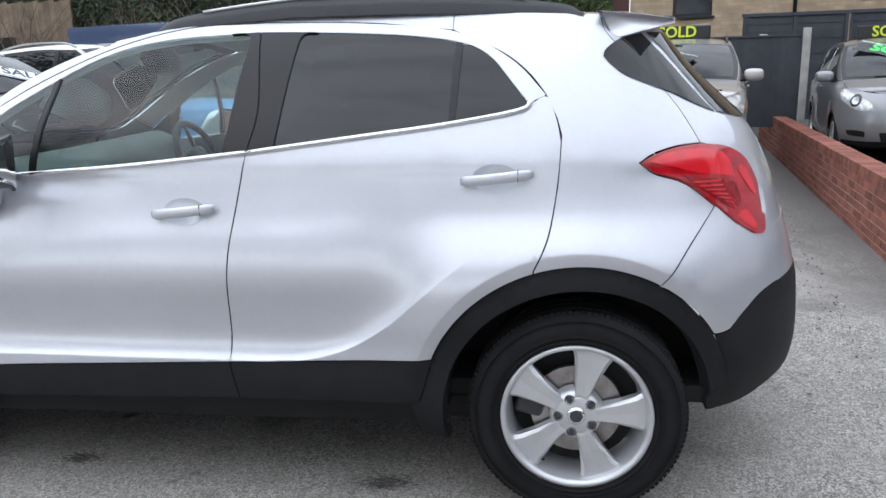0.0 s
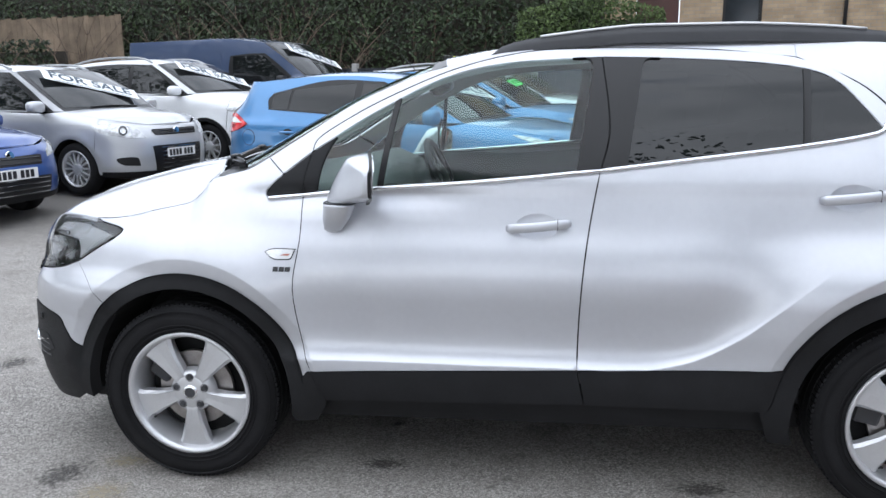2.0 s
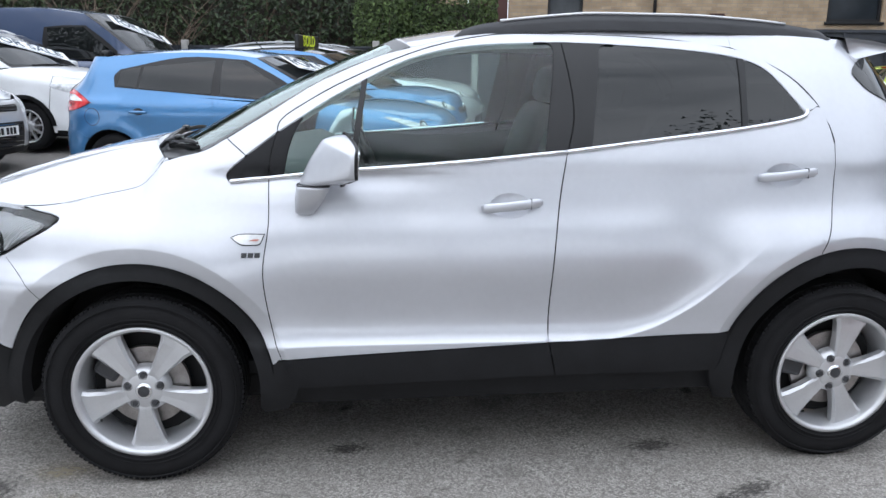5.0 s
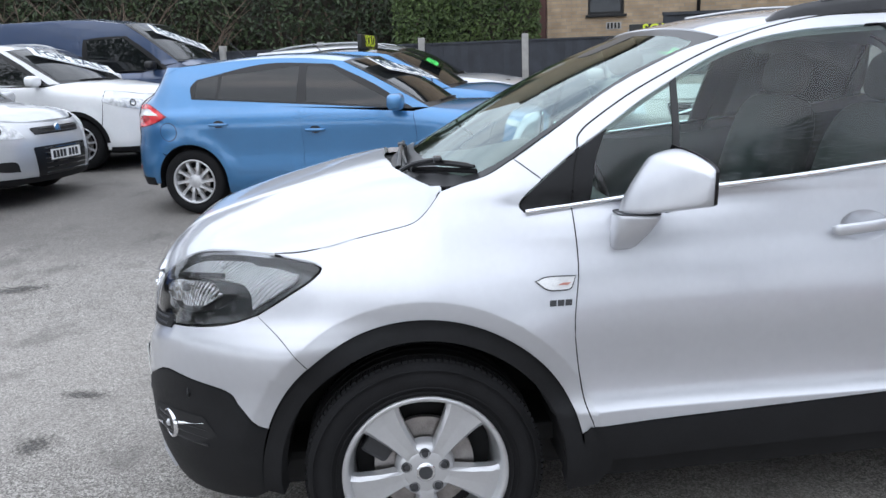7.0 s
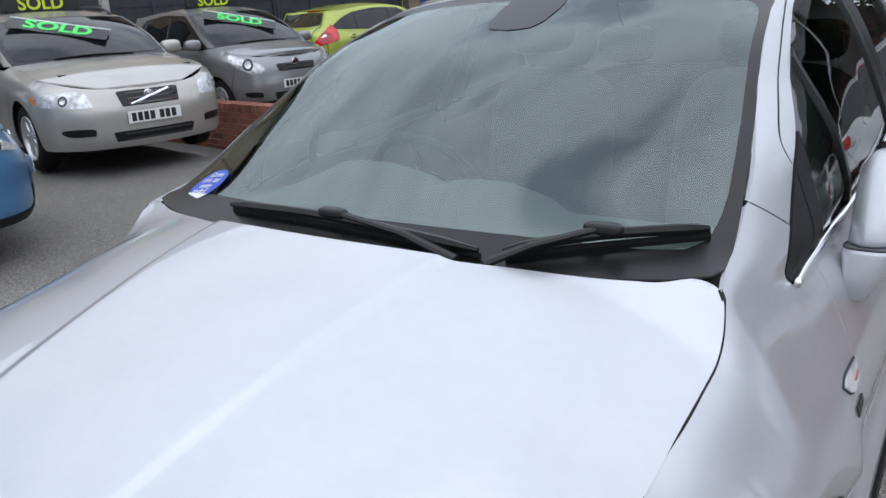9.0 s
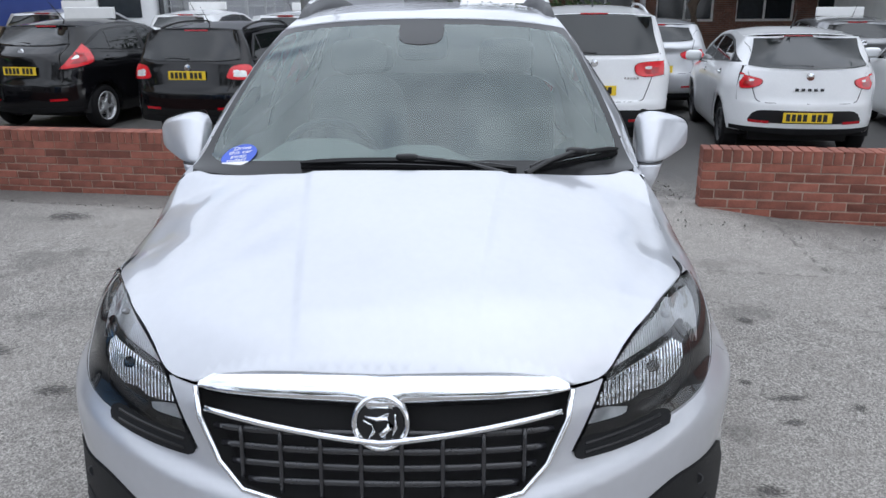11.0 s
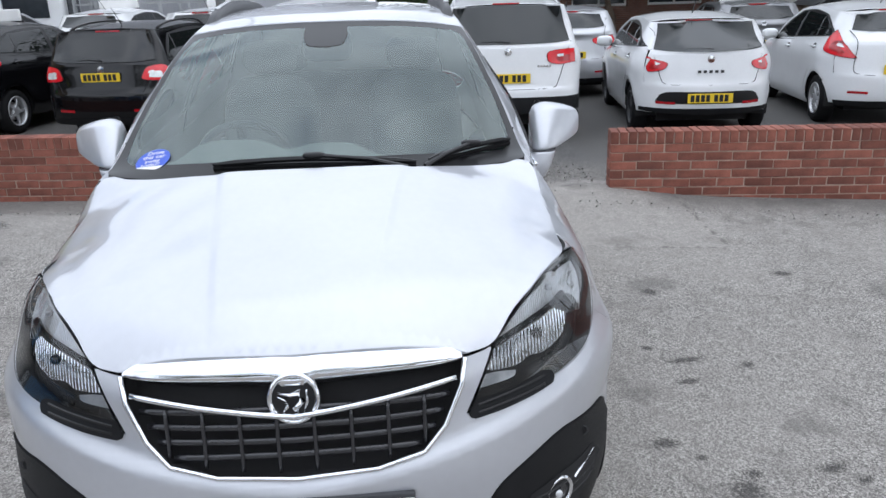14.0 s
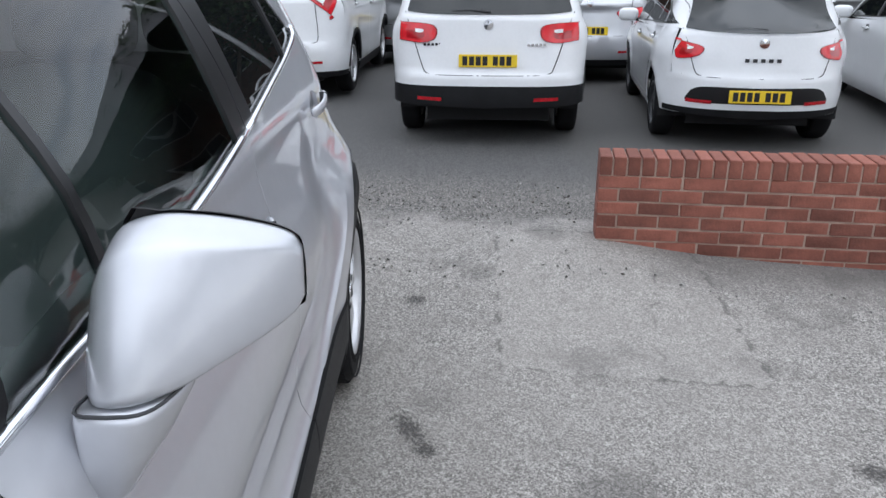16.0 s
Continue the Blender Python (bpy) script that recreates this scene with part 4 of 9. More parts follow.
def tree(x, y, h, spread, seed, n=5200, size=0.11, label="broad leafy green tree beyond the lot"):
    rnd = random.Random(seed)
    ob = thing("tree", label, "tree", pose(x, y, ground_z(x, y)), group="trees round the lot")
    tips = []
    bm = bmesh.new()
    trunk = [(rnd.gauss(0, 0.06) * k, rnd.gauss(0, 0.06) * k, h * 0.45 * k / 5) for k in range(6)]
    sweep(bm, [Vector(p) - Vector((0, 0, 0.2 if k == 0 else 0)) for k, p in enumerate(trunk)], [0.03 * h * (1 - 0.11 * k) * 0.8 for k in range(6)], 9)
    for k in range(11):
        a = k * 2.4 + rnd.random()
        s = Vector(trunk[3 + k % 3])
        e = s + Vector((math.cos(a) * spread * rnd.uniform(0.5, 0.9), math.sin(a) * spread * rnd.uniform(0.5, 0.9), h * rnd.uniform(0.15, 0.48)))
        m = (s + e) / 2 + Vector((0, 0, 0.08 * h))
        sweep(bm, [s, m, e], [0.011 * h, 0.007 * h, 0.002 * h], 6)
        tips += [m, e, e, (m + e) / 2, e + Vector((0, 0, 0.1 * h))]
    part("trunk", bm, BARK, ob, smooth=True)
    rad = [rnd.uniform(0.14, 0.30) * spread for _ in tips]

    def place(r):
        i = r.randrange(len(tips))
        v = Vector((r.gauss(0, 1), r.gauss(0, 1), r.gauss(0, 0.8)))
        v = v.normalized() * (0.35 + 0.65 * r.random() ** 0.5)
        return tips[i] + v * rad[i] * 1.25, v
    bm = bmesh.new()
    leaves(bm, rnd, n, place, size, 0.4)
    part("crown", bm, TREELEAF, ob)
    return ob


for i, (x, y, h, s) in enumerate(((-3, -14.5, 11.5, 4.4), (2.5, -15, 12.5, 4.8), (8, -15.5, 12, 4.6), (13.5, -15, 11.5, 4.6), (-9.5, -13.5, 11, 4.4), (24.5, -3.5, 9, 4.0), (25.5, -8, 9.5, 4.4), (24, -13, 8.5, 4.0), (19, -17, 11.5, 4.6), (-17, -4, 9.5, 4.2), (-18, 5, 9, 4.0), (-15.5, -9, 10, 4.2), (-19, 0.5, 9.5, 4.2), (-19.5, 10, 9, 4.2))):
    tree(x, y, h, s, 60 + i)

# ------------------------------------------------------- far side of the road
CORRUGATED = mat("pale_grey_cladding", (0.42, 0.43, 0.46), 0.5, vary=0.08, scale=1.5)
SIGNBLUE = mat("sign_blue", (0.015, 0.04, 0.20), 0.4, vary=0.05)
SIGNRED = mat("sign_red", (0.62, 0.04, 0.03), 0.4, vary=0.05)
SIGNWHITE = mat("sign_white", (0.80, 0.80, 0.79), 0.45, vary=0.04)
YELLOWPOST = mat("yellow_post", (0.75, 0.55, 0.02), 0.45, vary=0.05)
WM = pose(27, 4.0, 0, 0, 0, 80)
ware = thing("warehouse", "pale grey metal-clad warehouse across the road", "building", WM)
bm = bmesh.new()
for k in range(150):
    block(bm, (k * 0.2 - 4, 0, -0.3), (k * 0.2 - 3.88, 0.05, 6.5))
block(bm, (-4, 0.05, -0.3), (26, 8, 6.5))
part("wall", bm, CORRUGATED, ware)
part("roof", boxed((-4.3, -0.3, 6.5), (26.3, 8.3, 6.8), 0.03), GREYTRIM, ware)
part("door", boxed((16.5, -0.05, -0.2), (20.5, -0.01, 4.2)), mat("roller_shutter", (0.25, 0.26, 0.28), 0.5, vary=0.1), ware)
for k in range(5):
    part("window", boxed((2 + k * 2.6, -0.03, 2.6), (3.8 + k * 2.6, -0.005, 3.9)), WINDOWDARK, ware)
SM = pose(20.0, 18.8, 0, 0, 0, 60)
shop = thing("shop_building", "dark-fronted shop with yellow post and hoardings", "building", SM)
part("wall", wall_with_holes(-8, 8, -0.3, 6, 0, 0.3, [(-6.5, -3.5, 0.4, 2.8), (-2.6, 0.6, 0.4, 2.8), (1.6, 5.2, 0.4, 2.8)]), mat("shop_plaster", (0.10, 0.095, 0.09), 0.8, vary=0.2), shop)
for a, b in ((-6.5, -3.5), (-2.6, 0.6), (1.6, 5.2)):
    part("window", boxed((a, 0.12, 0.4), (b, 0.15, 2.8)), WINDOWDARK, shop)
part("roof", boxed((-8.3, -0.5, 6.0), (8.3, 6, 6.3)), GREYTRIM, shop)
yp = thing("yellow_post", "tall yellow painted steel post", "post", pose(15.2, 11.6, ground_z(15.2, 11.6)))
part("shaft", boxed((-0.09, -0.09, -0.1), (0.09, 0.09, 4.5), 0.02), YELLOWPOST, yp)
sg_ = thing("direction_sign", "dark blue sign board with a red arrow", "sign", pose(15.5, 9.9, ground_z(15.5, 9.9), 0, 0, -60))
part("board", boxed((-1.0, -0.03, 1.1), (1.0, 0.03, 3.0), 0.01), SIGNBLUE, sg_)
part("white_band", boxed((-1.0, -0.037, 2.25), (1.0, -0.0305, 3.0)), SIGNWHITE, sg_)
bm = boxed((-0.55, -0.04, 1.80), (0.70, -0.0305, 1.90))
v = [bm.verts.new(q) for q in ((-0.80, -0.04, 1.85), (-0.50, -0.04, 2.02), (-0.50, -0.04, 1.68))]
bm.faces.new(v)
part("arrow", bm, SIGNRED, sg_)
for x in (-0.9, 0.9):
    part("leg", boxed((x - 0.04, 0.031, -0.1), (x + 0.04, 0.09, 3.0)), GREYTRIM, sg_)
RAILM = mat("galvanised_steel", (0.40, 0.41, 0.42), 0.5, 0.6, vary=0.15)
pal = thing("palisade_fence", "grey galvanised palisade fence along the road", "fence", pose(17.5, 14.0, 0.0, 0, 0, -82), kind="structure")
for k in range(26):
    x = k * 0.5
    part("fence_post" if k % 5 == 0 else "pale", boxed((x - 0.03, -0.01, 0), (x + 0.03, 0.01, 2.3 if k % 5 else 2.4)), RAILM, pal)
part("rail", boxed((0, 0.011, 0.4), (12.6, 0.05, 0.46)), RAILM, pal)
part("rail", boxed((0, 0.011, 1.9), (12.6, 0.05, 1.96)), RAILM, pal)
lp = thing("lamp_post", "grey steel lamp post behind the parked cars", "lamp post", pose(13.1, 2.9, ground_z(13.1, 2.9)))
part("shaft", sweep(bmesh.new(), [(0, 0, -0.1), (0, 0, 3.0), (0, 0, 7.0)], [0.10, 0.085, 0.06], 12), RAILM, lp, smooth=True)
lp2 = thing("lamp_post", "slim grey lamp post among the trees", "lamp post", pose(18.5, -4.6, ground_z(18.5, -4.6)))
part("shaft", sweep(bmesh.new(), [(0, 0, -0.1), (0, 0, 3.0), (0, 0, 7.0)], [0.08, 0.07, 0.05], 12), RAILM, lp2, smooth=True)
REDBRICK = brickwork("red_brown_brick", (0.24, 0.11, 0.075), (0.18, 0.08, 0.055), (0.25, 0.22, 0.19))
HM = pose(29.0, -20.0, 0, 0, 0, 90)
flats = thing("flats", "brown brick flats with white-framed windows behind trees", "building", HM)
FH = [(1.5 + 3.0 * k, 3.7 + 3.0 * k, z, z + 1.4) for k in range(5) for z in (1.0, 3.7)]
part("wall", wall_with_holes(0, 17, -0.3, 6.0, 0, 0.3, FH), REDBRICK, flats)
for h in FH:
    w = part("window", boxed((h[0], 0.1, h[2]), (h[1], 0.13, h[3])), WINDOWDARK, flats)
    for lo, hi in (((h[0], 0.04, h[2]), (h[0] + 0.09, 0.14, h[3])), ((h[1] - 0.09, 0.04, h[2]), (h[1], 0.14, h[3])), ((h[0], 0.04, h[2]), (h[1], 0.135, h[2] + 0.09)), ((h[0], 0.04, h[3] - 0.09), (h[1], 0.135, h[3])), ((h[0] + 1.05, 0.04, h[2]), (h[0] + 1.14, 0.132, h[3]))):
        part("window_frame", boxed(lo, hi), SIGNWHITE, w)
bm = bmesh.new()
rf = [bm.verts.new(q) for q in ((-0.5, -0.6, 5.95), (17.5, -0.6, 5.95), (17.5, 4, 8.5), (-0.5, 4, 8.5), (-0.5, 8.6, 5.95), (17.5, 8.6, 5.95))]
for q in ((0, 1, 2, 3), (3, 2, 5, 4), (0, 3, 4), (1, 5, 2)):
    bm.faces.new([rf[i] for i in q])
part("roof", bm, GREYTRIM, flats)
hedge("roadside_hedge", "dark green hedge across the yard", pose(22.5, 1.5, -0.3, 0, 0, -92), 6.0, 2.3, 0.8, 3500, 0.09, TREELEAF, "hedge", 21)

# pale boarded house and a shed beyond the far row
BOARDS = mat("white_weatherboard", (0.62, 0.62, 0.60), 0.6, vary=0.08, scale=2, island=0.06)
wb_house = thing("weatherboard_house", "white weatherboarded house beyond the far row", "building", pose(25.5, -20.5, 0, 0, 0, 90))
bm = bmesh.new()
for k in range(26):
    block(bm, (0, -0.012 * (k % 2), k * 0.18 - 0.2), (8.0, 0.03, k * 0.18 - 0.014))
part("wall", bm, BOARDS, wb_house)
part("wall", boxed((0.02, 0.031, -0.2), (7.98, 5.0, 4.45)), BOARDS, wb_house)
for a in (1.2, 4.6):
    w = part("window", boxed((a, -0.03, 1.9), (a + 1.6, -0.0135, 3.1)), WINDOWDARK, wb_house)
    part("window_frame", boxed((a - 0.07, -0.05, 1.83), (a + 1.67, -0.031, 1.9)), SIGNWHITE, w)
    part("window_frame", boxed((a - 0.07, -0.05, 3.1), (a + 1.67, -0.031, 3.17)), SIGNWHITE, w)
bm = bmesh.new()
rf = [bm.verts.new(q) for q in ((-0.4, -0.5, 4.4), (8.4, -0.5, 4.4), (8.4, 2.5, 6.4), (-0.4, 2.5, 6.4), (-0.4, 5.5, 4.4), (8.4, 5.5, 4.4))]
for q in ((0, 1, 2, 3), (3, 2, 5, 4), (0, 3, 4), (1, 5, 2)):
    bm.faces.new([rf[i] for i in q])
part("roof", bm, GREYTRIM, wb_house)
shed = thing("garden_shed", "low brown timber shed with a pitched roof", "shed", pose(20.5, -14.6, ground_z(20.5, -14.6), 0, 0, 80))
part("wall", boxed((0, 0, -0.2), (2.4, 1.8, 1.15), 0.01), TIMBER, shed)
bm = bmesh.new()
rf = [bm.verts.new(q) for q in ((-0.15, -0.15, 1.15), (2.55, -0.15, 1.15), (1.2, -0.15, 1.75), (-0.15, 1.95, 1.15), (2.55, 1.95, 1.15), (1.2, 1.95, 1.75))]
for q in ((0, 2, 5, 3), (2, 1, 4, 5), (0, 1, 2), (3, 5, 4)):
    bm.faces.new([rf[i] for i in q])
part("roof", bm, GREYTRIM, shed)

# tipper truck with a mesh cage, beyond the second row
truck = thing("caged_truck", "white truck with a grey mesh cage on its bed", "truck", pose(18.2, 9.3, ground_z(18.2, 9.3), 0, 0, -82))
TRUCKWHITE = mat("truck_white", (0.74, 0.75, 0.76), 0.4, 0.0, 0.6, vary=0.04)
cab = part("cab", boxed((0, -0.9, 0.45), (1.7, 0.9, 2.05), 0.12, None, 3), TRUCKWHITE, truck)
part("side_window", boxed((0.35, -0.93, 1.25), (1.35, -0.905, 1.85), 0.01), WINDOWDARK, cab)
part("rear_window", boxed((1.70, -0.6, 1.3), (1.72, 0.6, 1.85), 0.01), WINDOWDARK, cab)
part("bed", boxed((1.85, -0.95, 0.55), (6.0, 0.95, 0.75), 0.02), GREYTRIM, truck)
for x in (0.85, 4.9):
    for y in (-0.8, 0.8):
        part("wheel", lathe(bmesh.new(), [(0.0, -0.12), (0.22, -0.12), (0.36, -0.11), (0.38, 0.0), (0.36, 0.11), (0.0, 0.12)], 24), RUBBER, truck).matrix_local = pose(x, y, 0.38)
for k in range(7):
    for y in (-0.93, 0.93):
        part("cage_post", boxed((1.9 + 0.66 * k, y - 0.02, 0.76), (1.94 + 0.66 * k, y + 0.02, 2.35)), RAILM, truck)
for z in (1.5, 2.31):
    for y in (-0.93, 0.93):
        part("cage_rail", boxed((1.9, y - 0.018, z), (5.92, y + 0.018, z + 0.04)), RAILM, truck)
bm = bmesh.new()
for y in (-0.945, 0.945):
    for k in range(60):
        block(bm, (1.92 + 0.067 * k, y - 0.003, 0.78), (1.928 + 0.067 * k, y + 0.003, 2.32))
part("mesh", bm, RAILM, truck)

# ---------------------------------------------------------------- the silver car, front axle at the origin, nose towards -x
CREST = [(-0.39, 0.984, 0.7020), (-0.27, 0.991, 0.7085), (-0.137, 1.020, 0.711), (-0.056, 1.036, 0.7125), (0.005, 1.052, 0.7135), (0.042, 1.082, 0.711), (0.068, 1.113, 0.704), (0.085, 1.134, 0.694),
         (0.14, 1.150, 0.684), (0.222, 1.171, 0.677), (0.30, 1.213, 0.670), (0.448, 1.304, 0.640), (0.619, 1.408, 0.602), (0.82, 1.495, 0.567), (0.95, 1.533, 0.554)]
NEED = [0.06] * len(CREST)
LEAN = {}


def lean_again():
    LEAN["top"] = table([(-0.82, 0.905), (-0.60, 0.93)] + [q[:2] for q in CREST] + [(1.25, 1.6)])
    LEAN["in"] = table([(-0.82, 0.01), (-0.60, 0.045)] + [(q[0], n) for q, n in zip(CREST, NEED)] + [(1.25, 0.0)])


lean_again()


def SCOOP(v):
    """The hollow over the ledge low on the doors: a sharp fold below, running out softly above."""
    return 0.029 * (1 - np.exp(-np.maximum(v - 0.508, 0) / 0.032)) * (1 - ease(v, 0.60, 0.93))


WAIST = table([(1.0, 0.0), (1.04, 0.004), (1.065, 0.010), (1.09, 0.015), (1.115, 0.004), (1.15, -0.002), (1.19, -0.006), (1.24, -0.012), (1.29, -0.011), (1.37, 0.0)])
TUCK = table([(0.62, 0.0), (0.69, -0.010), (0.735, -0.010), (0.775, 0.004), (0.81, 0.015), (0.84, 0.016), (0.88, 0.010), (0.92, 0.004), (0.968, 0.0)])


SWEEP = table([(1.31, 0.535), (1.43, 0.535), (1.55, 0.535), (1.68, 0.542), (1.83, 0.585), (1.96, 0.665), (2.07, 0.760), (2.16, 0.835), (2.26, 0.91), (2.36, 0.95)])


def suv_extra(x, z):
    """The flank's sculpture: rolled fender top, the blade that rises through the rear door, swollen arches."""
    h = np.maximum(LEAN["top"](x) - z, -0.015)
    fall = np.interp(x, [0.0, 0.3], [0.072, 0.16])
    d = LEAN["in"](x) * np.exp(-(h / fall)) * ease(x, -0.82, -0.55)
    d = d + 0.012 * (1 - ease(x, -0.1, 0.5)) * ease(z, 0.6, 0.85)
    d = d + TUCK(np.clip(z, 0.62, 0.968)) * (1 - ease(x, -0.30, 0.02))  # drawn in round the headlamp's outer end
    d = d + WAIST(np.clip(z, 1.0, 1.37)) * ease(x, 0.20, 0.42) * (1 - ease(x, 0.70, 1.20))  # the upright sail at the pillar's foot
    line = SWEEP(x)
    d = d + SCOOP(z - (line - 0.535)) * ease(x, 0.25, 0.50) * (1 - ease(x, 1.86, 2.28))
    for ax, lip, trim, swell in ((2.555, 0.532, 0.485, 0.014), (0.0, 0.516, 0.457, 0.012)):
        rr = np.hypot(x - ax, z - 0.345)
        d = d - swell * np.exp(-(np.maximum(rr - lip, 0) / 0.10) ** 1.5) * ease(z, 0.30, 0.55)
        d = d + 0.36 * np.maximum(lip - np.maximum(rr, trim), 0) * ease(z, 0.30, 0.50)
    return d - 0.014 * ease(x, 1.5, 2.4) * ease(z, 0.5, 0.65) * (1 - ease(z, 0.8, 1.0))


def suv_brow(y, z):
    """The bumper's upper part leans back over a fold that climbs outwards from above the plate."""
    up = z - (0.600 + 0.105 * (np.abs(y) / 0.56) ** 1.3)
    return 0.017 * ease(up, -0.008, 0.042) * (1 - ease(up, 0.06, 0.17)) * (1 - ease(np.abs(y), 0.60, 0.80))


SUV = Shell(-0.895, 3.39, 0.888, 0.99, 2.90, 0.99, 2.1,
            [(0.12, 0.12), (0.2, 0.07), (0.3, 0.03), (0.40, 0.012), (0.47, 0.012), (0.52, 0.015), (0.58, 0.017), (0.66, 0.012), (0.75, 0.009), (0.82, 0.019), (0.895, 0.042),
             (0.985, 0.076), (1.08, 0.103), (1.15, 0.117), (1.3, 0.178), (1.45, 0.252), (1.55, 0.322), (1.62, 0.39)],
            [(0.12, 0.16), (0.22, 0.06), (0.30, 0.024), (0.36, 0.008), (0.45, 0.0), (0.58, 0.0), (0.66, 0.012), (0.75, 0.034), (0.84, 0.065), (0.90, 0.095), (0.96, 0.15), (1.05, 0.26), (1.3, 0.5)],
            [(0.12, 0.16), (0.25, 0.06), (0.42, 0.0), (0.62, 0.004), (0.75, 0.03), (0.9, 0.075), (1.05, 0.12), (1.2, 0.20), (1.3, 0.30), (1.45, 0.48), (1.55, 0.58), (1.65, 0.66)],
            suv_extra, suv_brow)
for turn in range(12):  # lets the fender's crest meet the bonnet and the windscreen
    for k, (x, z, y) in enumerate(CREST):
        NEED[k] += 0.8 * float(SUV.point(*SUV.find((x, z)))[1] - y)
    lean_again()

SEAM_F = [(0.449, 1.080), (0.45, 0.93), (0.43, 0.76), (0.455, 0.56), (0.485, 0.462)]
SEAM_B = [(1.495, 1.172), (1.465, 1.0), (1.445, 0.85), (1.435, 0.70), (1.43, 0.502)]
SEAM_R = [(2.40, 1.335), (2.465, 1.30), (2.50, 1.22), (2.49, 1.07), (2.465, 0.93), (2.42, 0.825)]
BELT_F = [(0.449, 1.080), (0.52, 1.088), (0.72, 1.108), (1.1, 1.135), (1.495, 1.172)]
BELT_R = [(1.495, 1.172), (1.85, 1.215), (2.15, 1.252), (2.37, 1.29)]
DLO_TOP = [(0.478, 1.237), (0.566, 1.291), (0.70, 1.372), (0.94, 1.488), (1.16, 1.538), (1.48, 1.555)]
DLO_REAR = [(1.48, 1.555), (1.64, 1.552), (1.95, 1.535), (2.16, 1.508), (2.27, 1.462), (2.36, 1.36), (2.40, 1.31)]
SEAM_TOP = [(0.478, 1.237), (0.490, 1.277), (0.555, 1.325), (0.72, 1.415), (0.98, 1.522), (1.24, 1.580), (1.52, 1.590)]
SEAM_TOP_R = [(1.52, 1.590), (1.85, 1.578), (2.15, 1.545), (2.33, 1.46), (2.44, 1.355), (2.485, 1.27)]
SHUT = [(-0.39, 0.984), (-0.27, 0.991), (-0.137, 1.020), (-0.056, 1.036), (0.005, 1.052), (0.042, 1.082), (0.068, 1.113), (0.085, 1.134)]
PILLAR = [(0.085, 1.134), (0.14, 1.150), (0.222, 1.171), (0.30, 1.213), (0.448, 1.304), (0.619, 1.408), (0.82, 1.495), (0.95, 1.533)]
ROOF_EDGE = [(0.95, 1.533), (1.2, 1.583), (1.6, 1.607), (2.0, 1.606), (2.3, 1.598), (2.62, 1.583)]
HATCH_SEAM = [(2.62, 1.583), (2.635, 1.53), (2.70, 1.46), (2.84, 1.32), (2.934, 1.178)]
LAMP_R_LOW = [(2.737, 1.130), (2.785, 1.096), (2.88, 1.062), (2.979, 0.985), (3.05, 0.925), (3.12, 0.878)]
LAMP_R_TOP = [(2.737, 1.130), (2.784, 1.155), (2.856, 1.172), (2.934, 1.176)]
HL_LOW = [("f", 0.392, 0.738), ("f", 0.50, 0.748), ("f", 0.60, 0.766), ("f", 0.67, 0.778), (-0.575, 0.791), (-0.51, 0.805), (-0.443, 0.829), (-0.39, 0.860), (-0.34, 0.890), (-0.293, 0.916), (-0.266, 0.936)]
HL_TOP = [(-0.266, 0.936), (-0.263, 0.949), (-0.300, 0.963), (-0.39, 0.980), (-0.47, 0.984), ("f", 0.60, 0.981), ("f", 0.552, 0.957), ("f", 0.507, 0.926), ("f", 0.468, 0.888), ("f", 0.448, 0.850), ("f", 0.428, 0.808), ("f", 0.392, 0.738)]
GR_SIDE = [("f", 0.385, 0.872), ("f", 0.375, 0.81), ("f", 0.335, 0.725), ("f", 0.285, 0.675)]
GR_LOW = [("f", 0.285, 0.675), ("f", 0.18, 0.650), ("f", 0.0, 0.637)]
GR_TOP = [("f", 0.0, 0.905), ("f", 0.15, 0.902), ("f", 0.30, 0.888), ("f", 0.385, 0.872)]
CLAD_IN = [("f", 0.0, 0.452), ("f", 0.30, 0.458), ("f", 0.40, 0.480), ("f", 0.47, 0.560), ("f", 0.565, 0.612), ("f", 0.63, 0.634), ("f", 0.685, 0.632)]
CLAD_SIDE = [("f", 0.685, 0.632), (-0.55, 0.612), (-0.515, 0.575), (-0.487, 0.54), (-0.462, 0.515), (-0.434, 0.503)]


def mirror_lines(half, S=None):
    """A half outline that starts and ends on the middle, closed by its mirror image."""
    other = [(-a, b) for a, b in half[::-1]] if S is None else [(2 * S - a, b) for a, b in half[::-1]]
    out = list(half)
    for q in other:
        if abs(q[0] - out[-1][0]) + abs(q[1] - out[-1][1]) > 1e-4:
            out.append(q)
    if abs(out[0][0] - out[-1][0]) + abs(out[0][1] - out[-1][1]) < 1e-4:
        out.pop()
    return out


def on_suv(p, sign=1):
    a, b = SUV.find(p)
    return [float(v) for v in SUV.point(sign * a, b)]


def edged(stations):
    """Stations for a strip whose edges lie on the flank: a place on the shell, then the middle's x and z."""
    return [(*on_suv(p), xc, zc) for p, xc, zc in stations]


class Cap(Strip):
    """A skin over a plan (x, y): a middle line, an edge line that it falls to, and pressed creases."""

    def __init__(self, edge, middle, crown, ridge):
        e = np.array(sorted(edge))
        self.ex, self.ey, self.ez, self.mid, self.crown, self.ridge = e[:, 0], e[:, 1], e[:, 2], table(middle), crown, ridge

    def point(self, x, y):
        x, y = np.asarray(x, float), np.asarray(y, float)
        v = np.minimum(np.abs(y) / np.interp(x, self.ex, self.ey), 1.15)
        zc = self.mid(x)
        z = zc - (zc - np.interp(x, self.ex, self.ez)) * v ** self.crown + self.ridge(x, np.abs(y), v)
        return np.stack([x, y, z], -1)


